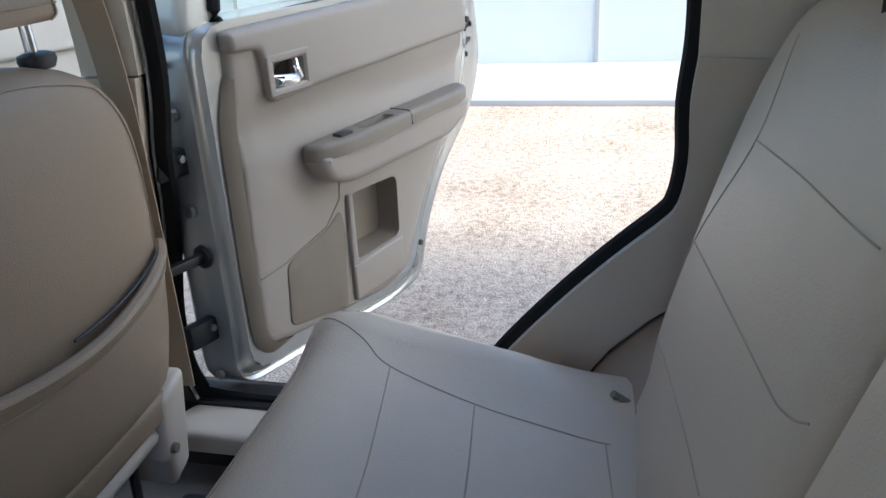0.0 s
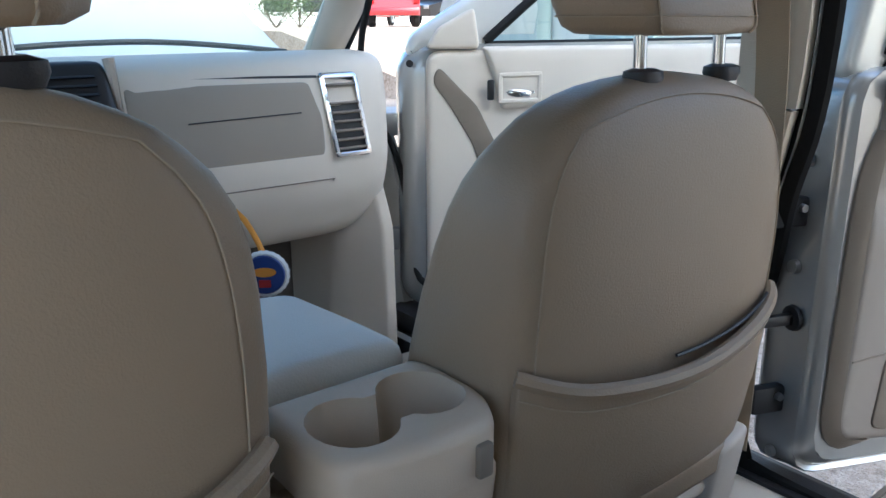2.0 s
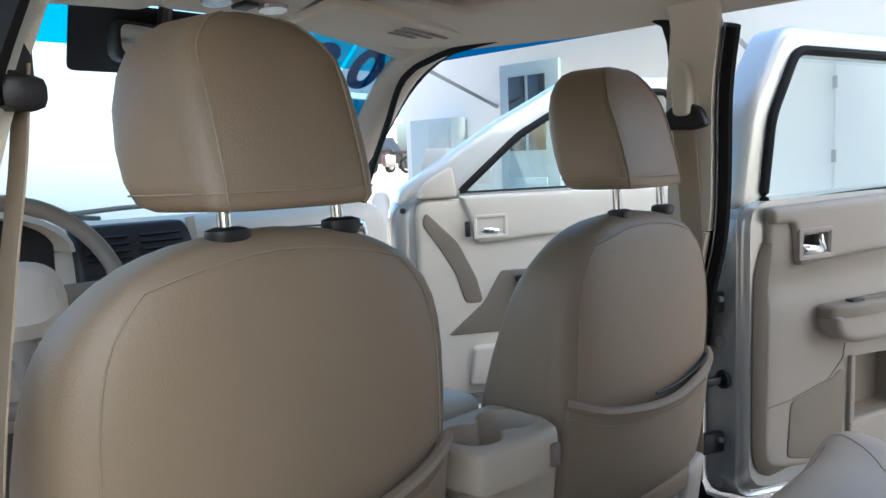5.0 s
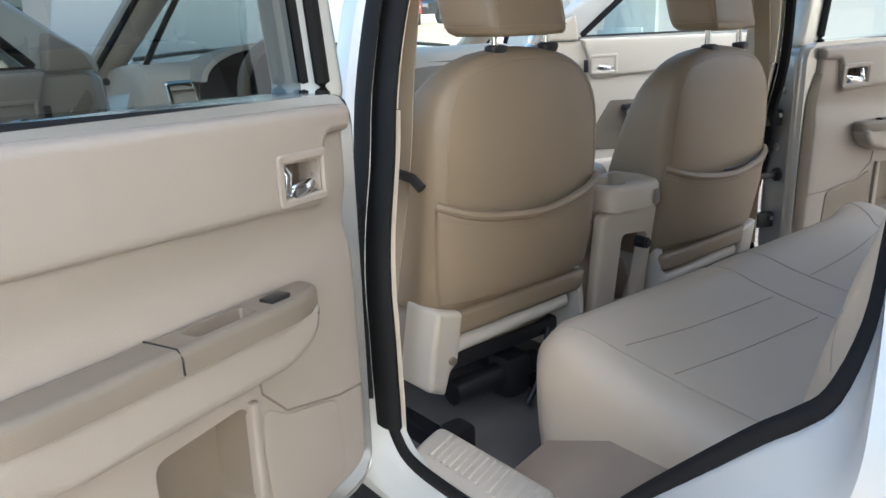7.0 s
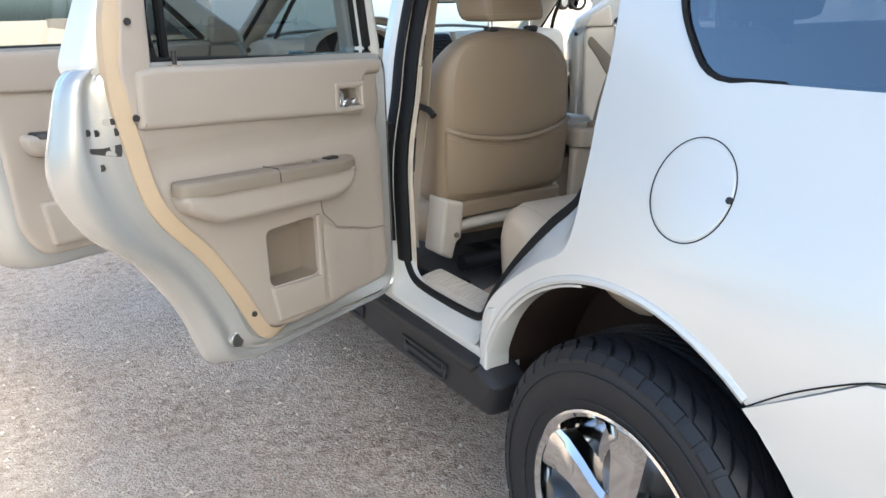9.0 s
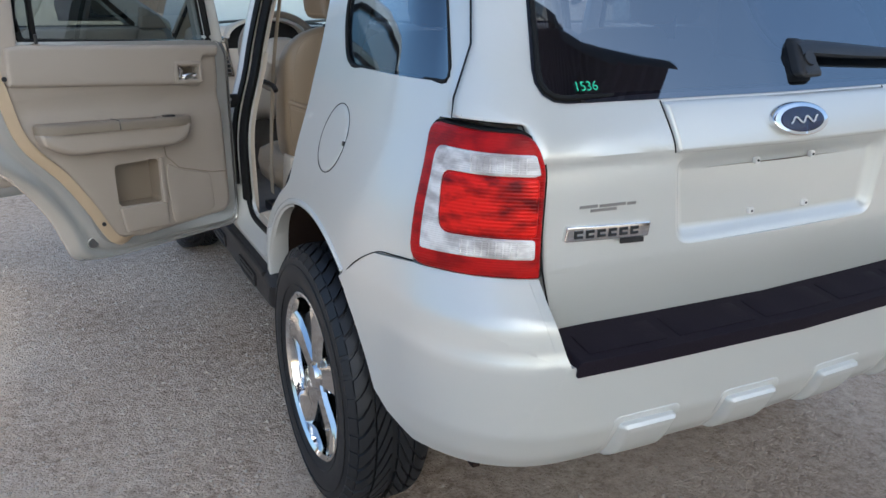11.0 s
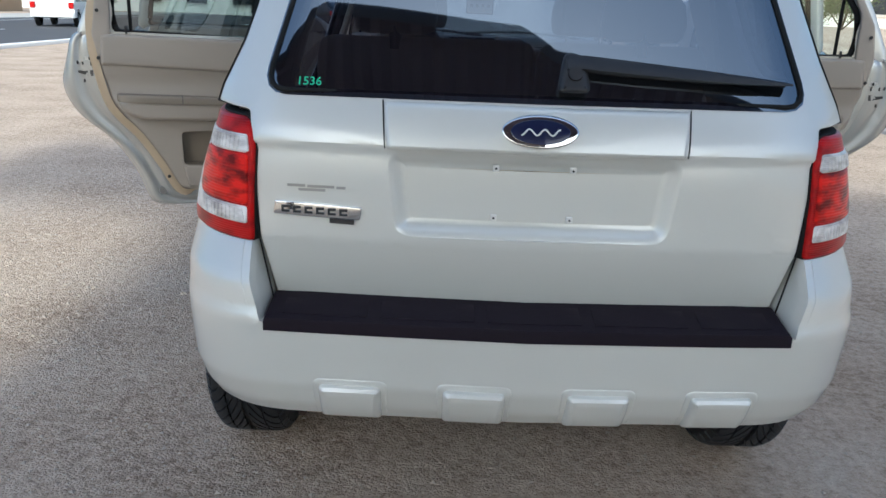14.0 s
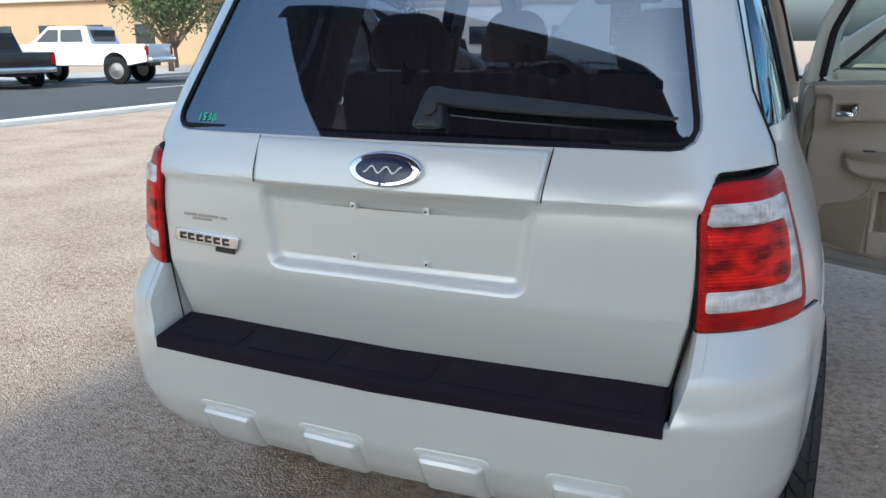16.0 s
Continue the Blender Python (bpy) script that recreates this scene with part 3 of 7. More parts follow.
    # tail lamp
    lamp = rounded([(-0.545, 0.873), (-0.822, 0.868, 0.012), (-0.812, 1.09), (-0.788, 1.143), (-0.507, 1.150)], 0.04)
    part("lamp_gasket", sheet(skin(side, 0.004), inset(lamp, -0.004), (), 0.03, 0, 0.04, 0.05), RUBBER, car)
    lp = part("tail_lamp", sheet(skin(side, 0.014), lamp, (), 0.03, 0.008, 0.03, 0.04), LAMP_RED, car, "red tail lamp with clear white bands")
    band = rounded([(-0.572, 0.910), (-0.808, 0.908), (-0.806, 0.948), (-0.612, 0.950, 0.025), (-0.590, 1.068, 0.025), (-0.798, 1.068), (-0.794, 1.108), (-0.552, 1.111, 0.03)], 0.008)
    part("clear_lens", sheet(skin(side, 0.0165), band, (), 0.006, 0.002, 0.03, 0.02), LAMP_CLEAR, lp, "clear ribbed lens of the tail lamp")
    for z0, z1 in ((0.911, 0.946), (1.071, 1.106)):
        bulb = part("bulb_window", sheet(skin(side, 0.0185), rounded([(-0.665, z0), (-0.803, z0), (-0.793, z1), (-0.660, z1)], 0.006), (), 0.006, 0.002, 0.03, 0.02), LAMP_CLEAR, lp, "clear bulb window")
        for k in range(9):
            u = -0.665 - k * 0.0135
            part("lens_flute", tube([skin(side, 0.0188)(u, z0 + 0.003, 0), skin(side, 0.0188)(u, z1 - 0.003, 0)], 0.0025, 6), LAMP_CLEAR, bulb)
    part("brake_lens", sheet(skin(side, 0.0185), rounded([(-0.612, 0.952, 0.03), (-0.808, 0.952), (-0.801, 1.066), (-0.592, 1.066, 0.03)], 0.012), (), 0.008, 0.005, 0.03, 0.03), LAMP_CORE, lp, "bright red inner brake lens")

# fuel flap
part("fuel_flap_gap", tube([skin(-1, 0.0005)(-0.075 + 0.083 * math.cos(a), 1.052 + 0.083 * math.sin(a), 0) for a in [2 * math.pi * k / 48 for k in range(48)]], 0.0011, 6, True), RUBBER, car)
part("fuel_flap", sheet(skin(-1, 0.002), [(-0.075 + 0.080 * math.cos(a), 1.052 + 0.080 * math.sin(a)) for a in [2 * math.pi * k / 48 for k in range(48)]], (), 0.006, 0.002, 0.03, 0.03), PAINT, car, "round painted fuel flap")
part("finger_notch", disc(skin(-1, 0.002)(-0.152, 1.05, 0), 0.006, (-1, 0, 0.3)), DARK, car)

# rear bumper
BUMP = [(0.44, 0.012), (0.49, 0.050), (0.55, 0.074), (0.66, 0.083), (0.703, 0.085), (0.718, 0.084), (0.728, 0.076), (0.76, 0.072), (0.787, 0.068), (0.797, 0.063), (0.83, 0.037), (0.868, 0.008), (0.88, 0.004)]


def bump_out(u, z):
    w = min(1, max(0, (-0.42 - u) / 0.40))
    w = w * w * (3 - 2 * w)
    return interp(z, BUMP) * (0.12 + 0.88 * w) + 0.003


def across(x, z, out=0.0):
    """A place on the bumper's face by x."""
    u = -1.44 + abs(x)
    p = plan(u, z)
    s = 1 if x >= 0 else -1
    return Vector((x, p.y - bump_out(u, z) - out, z))


half = arch(128, 163, 8) + [(-0.46, 0.49), (-0.55, 0.455), (-0.70, 0.45), (-1.4396, 0.45), (-1.4396, 0.708), (-0.865, 0.708), (-0.84, 0.80), (-0.82, 0.868), (-0.55, 0.87), (-0.42, 0.858)]
bms = [sheet(skin(s, bump_out), half, (), 0.03, 0.0, 0.04, 0.0125) for s in (-1, 1)]
shell = join(*bms)
for v in shell.verts:
    if abs(v.co.x) < 0.008:
        v.co.x = 0.0
bmesh.ops.remove_doubles(shell, verts=shell.verts[:], dist=0.0012)
bmesh.ops.delete(shell, geom=[f for f in shell.faces if all(v.co.x == 0.0 for v in f.verts)], context="FACES")
bumper = part("rear_bumper", shell, PAINT, car, "pearl white rear bumper with moulded pads", 24)
for x0 in (-0.47, -0.185, 0.10, 0.385):
    part("bumper_pad_recess", sheet(lambda x, z, d: across(x, z, 0.002) + Vector((0, d, 0)), rounded([(x0 - 0.014, 0.448), (x0 + 0.158, 0.448), (x0 + 0.158, 0.572), (x0 - 0.014, 0.572)], 0.02), (), 0.01, 0.004, 0.05, 0.03), PAINT, bumper)
    part("bumper_pad", sheet(lambda x, z, d: across(x, z, 0.022) + Vector((0, d, 0)), rounded([(x0, 0.447), (x0 + 0.144, 0.447), (x0 + 0.144, 0.555), (x0, 0.555)], 0.014), (), 0.05, 0.02, 0.05, 0.03), PAINT, bumper)


def pad_top(x, v, d):
    """Step pad by x and v: 0 at the tailgate, 1 at the bumper's rim."""
    y1 = across(min(0.56, abs(x)), 0.70, 0.001).y
    return Vector((x, -0.715 + (y1 + 0.715) * v, 0.742 - 0.022 * v - d))


pad = part("step_pad", sheet(pad_top, rounded([(-0.588, 0.0), (0.588, 0.0), (0.590, 1.03), (-0.590, 1.03)], 0.012), (), 0.030, 0.010, 0.05, 0.25), MAT_STEP, car, "black ribbed plastic step pad")
for x0, x1 in ((-0.55, -0.36), (-0.33, -0.12), (-0.09, 0.12), (0.15, 0.36), (0.39, 0.55)):
    part("pad_tread", sheet(lambda x, v, d: pad_top(x, v, d - 0.002), rounded([(x0, 0.28), (x1, 0.28), (x1, 0.84), (x0, 0.84)], 0.012), (), 0.005, 0.001, 0.06, 0.3), MAT_STEP, pad)
for s in (-1, 1):
    zz = [0.700 + 0.168 * k / 14 for k in range(15)]
    rim_ = [skin(s, bump_out)(float(np.interp(z, [0.70, 0.708, 0.80, 0.868], [-0.866, -0.865, -0.84, -0.82])), z, 0.001) for z in zz]
    root = [Vector((s * float(np.interp(z, [0.70, 0.735, 0.868], [0.586, 0.590, 0.618])), -0.690, z)) for z in zz]
    part("bumper_cheek", loft([rim_, [a.lerp(b, 0.5) for a, b in zip(rim_, root)], root, [p + Vector((s * 0.02, 0, 0)) for p in root], [p + Vector((s * 0.02, 0.004, 0)) for p in rim_]], caps=False, closed=False), PAINT, bumper)

# tailgate
gate = rounded([(-0.612, 0.88), (-0.582, 0.735), (0.582, 0.735), (0.612, 0.88), (0.626, 1.10), (0.636, 1.158), (0.731, 1.165), (0.722, 1.20), (0.674, 1.30), (0.633, 1.45), (0.592, 1.60), (-0.592, 1.60), (-0.633, 1.45), (-0.674, 1.30), (-0.722, 1.20), (-0.731, 1.165), (-0.636, 1.158), (-0.626, 1.10)], 0.008)
gl = rounded([(-0.602, 1.205), (0.602, 1.205), (0.52, 1.55), (-0.52, 1.55)], 0.05)
recess = rounded([(-0.305, 0.897), (0.305, 0.897), (0.326, 1.088), (-0.326, 1.088)], 0.04)


def gate_face(x, z, d):
    p = tail(x, z, d)
    k = min(1, max(0, (z - 1.084) / 0.012))
    fold = 0.009 * k * (1 - max(0, min(1, (z - 1.12) / 0.09))) - 0.22 * max(0, 0.882 - z)
    return p - Vector((0, fold, 0))


tg = part("tailgate", sheet(gate_face, gate, [gl, recess], 0.04, 0.006, 0.06, 0.0122), PAINT, car, "pearl white tailgate", 30)
steps = [(0.0, 0.0), (0.006, 0.002), (0.014, 0.010), (0.022, 0.019), (0.030, 0.0235), (0.038, 0.0245)]
wall_rings = [[(tail if e else gate_face)(x, z, d) for x, z in inset(recess, e)] for e, d in steps]
part("plate_recess", join(loft(wall_rings, caps=False), sheet(lambda x, z, d: tail(x, z, 0.0245), inset(recess, 0.0375), (), 0, 0, 0.06, 0.03)), PAINT, tg, "empty number plate recess", 60)
part("rear_window", sheet(lambda x, z, d: tail(x, z, d - 0.004), inset(gl, -0.010), (), 0, 0, 0.04, 0.04), TINT, tg, "dark tinted rear glass")
part("window_seal", tube([tail(x, z, -0.006) for x, z in gl], 0.006, 6, True), RUBBER, tg)
hs = part("handle_strip", sheet(lambda x, z, d: tail(x, z, d - 0.016), rounded([(-0.326, 1.092), (0.326, 1.092), (0.335, 1.19), (-0.335, 1.19)], 0.008), (), 0.03, 0.010, 0.06, 0.03), PAINT, tg, "painted handle strip")
for s in (-1, 1):
    part("seam", tube([gate_face(s * (0.329 + 0.09 * (z - 1.092)), z, -0.0005) for z in np.linspace(1.094, 1.192, 9)], 0.0016, 6), RUBBER, tg)
    part("gate_gap", tube([tail(s * x, z, 0.002) for x, z in ((0.584, 0.73), (0.615, 0.88), (0.630, 1.10), (0.640, 1.157), (0.736, 1.163), (0.726, 1.20), (0.678, 1.30), (0.637, 1.45), (0.597, 1.58))], 0.0022, 6), RUBBER, tg)
for sx in (-1, 1):
    for z in (0.944, 1.056):
        part("plate_clip", box(sx * 0.085 - 0.007, gate_face(0, z, 0.024).y - 0.006, z - 0.007, sx * 0.085 + 0.007, gate_face(0, z, 0.024).y + 0.004, z + 0.007, 0.002), WHITE, tg)
        part("clip_pin", disc((sx * 0.085, gate_face(0, z, 0.024).y - 0.0065, z), 0.0028, (0, -1, 0), 0.002, 10), DARK, tg)


def oval(cx, cz, rx, rz, d, n=40):
    return [(cx + rx * math.cos(2 * math.pi * k / n), cz + rz * math.sin(2 * math.pi * k / n)) for k in range(n)]


em = part("oval_emblem", sheet(lambda x, z, d: tail(x, z, d - 0.030), oval(0.004, 1.143, 0.083, 0.034, 0), (), 0.018, 0.004, 0.03, 0.03), CHROME, tg, "chrome oval badge with blue field")
part("emblem_field", sheet(lambda x, z, d: tail(x, z, d - 0.0325), oval(0.004, 1.143, 0.064, 0.025, 0), (), 0.004, 0.001, 0.03, 0.03), BLUE, em, "blue enamel oval")
part("emblem_device", tube([tail(0.004 + x, 1.143 + 0.006 * math.sin(190 * x), -0.0345) for x in np.linspace(-0.042, 0.042, 40)], 0.0019, 6), WHITE, em)
bd = part("model_badge", sheet(lambda x, z, d: tail(x, z, d - 0.008), rounded([(-0.578, 0.937), (-0.383, 0.930), (-0.378, 0.960), (-0.573, 0.968)], 0.004), (), 0.01, 0.003, 0.05, 0.02), CHROME, tg, "chrome model badge with dark bars")
for k in range(6):
    x0 = -0.558 + k * 0.026
    part("badge_bar", sheet(lambda x, z, d: tail(x, z, d - 0.0095), [(x0, 0.943 - k * 0.0008), (x0 + 0.018, 0.943 - k * 0.0008), (x0 + 0.018, 0.948 - k * 0.0008), (x0 + 0.005, 0.948 - k * 0.0008), (x0 + 0.005, 0.953 - k * 0.0008), (x0 + 0.018, 0.953 - k * 0.0008), (x0 + 0.018, 0.959 - k * 0.0008), (x0, 0.959 - k * 0.0008)], (), 0.002, 0, 0.05, 0.05), DARK, bd)
part("badge_tab", sheet(lambda x, z, d: tail(x, z, d - 0.009), [(-0.45, 0.922), (-0.395, 0.920), (-0.395, 0.930), (-0.45, 0.932)], (), 0.004), DARK, bd)
for x0, x1, z in ((-0.545, -0.505, 1.0), (-0.50, -0.44, 0.999), (-0.435, -0.415, 0.998), (-0.52, -0.46, 0.991)):
    part("sticker_bar", sheet(lambda x, z_, d: tail(x, z_, d - 0.001), [(x0, z), (x1, z), (x1, z + 0.006), (x0, z + 0.006)], (), 0.001), STEEL, tg)
# wiper
wp = part("wiper_pivot", sheet(lambda x, z, d: tail(x, z, d - 0.034), rounded([(0.040, 1.222), (0.115, 1.222), (0.100, 1.30), (0.058, 1.305)], 0.018), (), 0.034, 0.014, 0.03, 0.03), DARK, tg, "black rear wiper pivot")
part("pivot_cap", disc(tail(0.078, 1.262, -0.036), 0.017, (0, -0.85, 0.5), 0.006, 20), DARK, wp)
part("wiper_arm", loft([[tail(x, z + dz, -0.026 - 0.012 * e) for dz, e in ((-w, 0), (-w * 0.6, 1), (w * 0.6, 1), (w, 0), (w * 0.3, -0.8), (-w * 0.3, -0.8))] for x, z, w in ((0.060, 1.280, 0.014), (0.10, 1.283, 0.017), (0.22, 1.274, 0.016), (0.36, 1.265, 0.013), (0.47, 1.258, 0.009), (0.56, 1.253, 0.003))]), DARK, tg, "black rear wiper arm")
part("wiper_blade", tube([tail(x, z, -0.012) for x, z in ((0.12, 1.272), (0.30, 1.262), (0.55, 1.250))], 0.005, 6, wide=0.007), RUBBER, tg)


def text(name, body, size, m, material, parent, label="", extrude=0.0005, bold=0.0):
    cu = bpy.data.curves.new(name, "FONT")
    cu.body, cu.size, cu.extrude, cu.align_x, cu.offset = body, size, extrude, "CENTER", bold
    tmp = bpy.data.objects.new("t", cu)
    me = bpy.data.meshes.new_from_object(tmp)
    bpy.data.objects.remove(tmp)
    me.materials.clear()
    me.materials.append(material)
    me.transform(m)
    ob = new(name, me)
    ob.parent = parent
    return tagged(ob, label)


GREEN = mat("green_marker", (0.08, 0.62, 0.33), 0.6)
text("stock_mark", "1536", 0.028, Matrix.Translation(tail(-0.503, 1.217, -0.006)) @ pose(0, 0, 0, 90 - 32, 0, 0), GREEN, tg, "green handwritten number 1536 on the glass")


# wheels
def tread(c, side):
    """Directional tread: curved blocks that sweep from the middle to the shoulder."""
    bm = bmesh.new()
    n = 46

    def top(x):
        return 0.3715 - 0.010 * (max(0, x - 0.06) / 0.034) ** 2 if x < 0.094 else 0.3615 - (x - 0.094) * 1.25

    for k in range(n):
        for h in (-1, 1):
            for row, (xa, xb) in enumerate(((0.110, 0.0955), (0.093, 0.054), (0.048, 0.009))):
                a0, w = 2 * math.pi * (k + 0.25 * (h + 1) + 0.12 * row) / n, 2 * math.pi / n * 0.80
                cols = []
                for j in range(4):
                    x = xa + (xb - xa) * j / 3
                    a = a0 - 0.46 * max(0, 1 - x / 0.095) ** 1.5
                    cols.append([bm.verts.new((c[0] + h * x, c[1] + r * math.cos(q), c[2] + r * math.sin(q))) for r, q in ((top(x) - 0.009, a), (top(x), a + 0.004), (top(x), a + w - 0.004), (top(x) - 0.009, a + w))])
                for p, q in zip(cols, cols[1:]):
                    for i in range(3):
                        bm.faces.new((p[i], p[i + 1], q[i + 1], q[i]))
                bm.faces.new(cols[0]), bm.faces.new(cols[-1])
    return bm


def wheel(side, y):
    c = Vector((side * 0.775, y, 0.372))
    s = side
    tyre = part("tyre", (lathe([(s * 0.085, 0.232), (s * 0.10, 0.238), (s * 0.113, 0.265), (s * 0.116, 0.30), (s * 0.110, 0.335), (s * 0.098, 0.353), (s * 0.085, 0.360), (-s * 0.085, 0.360), (-s * 0.105, 0.34), (-s * 0.11, 0.30), (-s * 0.09, 0.235)], 72, c)), TYRE, car, "black road tyre with grooved tread")
    tagged(part("tread", tread(c, side), TYRE, tyre), kind="stuff")
    for r, x in ((0.262, 0.1125), (0.318, 0.1145)):
        part("sidewall_ring", tube([c + Vector((s * x, r * math.cos(a), r * math.sin(a))) for a in [2 * math.pi * k / 60 for k in range(60)]], 0.002, 6, True), TYRE, tyre)
    rim = part("rim", lathe([(s * 0.078, 0.232), (s * 0.104, 0.240), (s * 0.106, 0.234), (s * 0.098, 0.224), (s * 0.03, 0.212), (-s * 0.05, 0.205), (-s * 0.06, 0.06)], 64, c), CHROME, tyre, "chrome alloy rim with five spokes")
    part("brake_disc", lathe([(s * -0.01, 0.0), (s * -0.01, 0.15), (-s * 0.02, 0.155)], 40, c), STEEL, rim)
    for k in range(5):
        a = radians(72 * k + 20)
        d, t = Vector((0, math.cos(a), math.sin(a))), Vector((0, -math.sin(a), math.cos(a)))
        rings = []
        for r, w, x in ((0.03, 0.030, 0.088), (0.08, 0.034, 0.088), (0.14, 0.042, 0.084), (0.19, 0.052, 0.086), (0.222, 0.060, 0.096)):
            rings.append([c + d * r + t * w * u + Vector((s * (x - e), 0, 0)) for u, e in ((-1, 0.012), (-0.72, 0), (0.72, 0), (1, 0.012), (0.9, 0.05), (-0.9, 0.05))])
        part("spoke", loft(rings), CHROME, rim)
        b = radians(72 * k + 56)
        part("lug_nut", disc(c + Vector((s * 0.072, 0.056 * math.cos(b), 0.056 * math.sin(b))), 0.011, (s, 0, 0), 0.02, 8), STEEL, rim)
        part("lug_pocket", disc(c + Vector((s * 0.064, 0.056 * math.cos(b), 0.056 * math.sin(b))), 0.017, (s, 0, 0), 0.006, 14), DARK, rim)
    part("hub", lathe([(s * 0.02, 0.075), (s * 0.068, 0.070), (s * 0.084, 0.042), (s * 0.098, 0.036), (s * 0.102, 0.02), (s * 0.102, 0.0)], 32, c), CHROME, rim)


for side in (-1, 1):
    for y in (0.005, 2.62):
        wheel(side, y)
part("underbody", box(-0.55, -0.60, 0.36, 0.55, 3.2, 0.42, 0.02), DARK, car)
part("axle", tube([(-0.7, 0, 0.36), (0.7, 0, 0.36)], 0.04, 10), DARK, car)


# ---- doors ----
class Frame:
    def __init__(s, ox, oy, deg, side):
        a = radians(deg)
        s.o, s.d = Vector((ox, oy, 0)), Vector((side * math.sin(a), -math.cos(a), 0))
        s.n = Vector((-side * math.cos(a), -math.sin(a), 0))

    def at(s, l, z, d=0.0):
        return s.o + s.d * l + Vector((0, 0, z)) - s.n * d

    def up(s, l, q, d=0.0):
        """Point on the armrest's top: q metres out of the panel, d below the top."""
        return s.o + s.d * l + Vector((0, 0, 1.004 + 0.045 * (l - 0.2) - d)) + s.n * q

    def bar(s, l0, z0, d0, l1, z1, d1, bevel=0.004):
        bm = box(l0, d0, z0, l1, d1, z1, bevel)
        for v in bm.verts:
            v.co = s.at(v.co.x, v.co.z, v.co.y)
        return bm


def handle(F, dr, l0, l1, z0, z1, shell):
    out = rounded([(l0, z0), (l1, z0 + 0.003), (l1, z1 + 0.003), (l0, z1)], 0.008)
    cup = inset(out, 0.012)
    steps = [(out, -0.004), (out, -0.0155), (inset(out, 0.002), -0.0175), (inset(out, 0.009), -0.0175), (cup, -0.015), (cup, -0.008)]
    bz = part("handle_bezel", loft([[F.at(l, z, d) for l, z in lp] for lp, d in steps], caps=False), shell, dr, "beige bezel of the inside handle")
    # Cup lined darker than the bezel to paint in its shade.
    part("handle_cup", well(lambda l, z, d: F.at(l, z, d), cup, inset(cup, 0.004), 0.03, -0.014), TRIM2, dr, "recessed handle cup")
    zc = (z0 + z1) / 2
    lev = join(tube([F.at(l1 - 0.024, zc - 0.016, -0.004), F.at(l1 - 0.034, zc - 0.016, -0.012), F.at((l0 + l1) / 2 - 0.004, zc - 0.013, -0.012), F.at(l0 + 0.022, zc - 0.010, -0.008), F.at(l0 + 0.017, zc - 0.009, -0.004)], 0.006, 12, wide=0.0115, up=F.n),
               tube([F.at(l1 - 0.020, zc - 0.024, 0.0), F.at(l1 - 0.022, zc - 0.012, -0.010), F.at(l1 - 0.028, zc + 0.008, -0.008), F.at(l1 - 0.020, zc + 0.026, 0.002)], 0.005, 10, wide=0.008, up=F.n))
    part("door_handle", lev, CHROME, dr, "chrome inside door handle")
    return bz


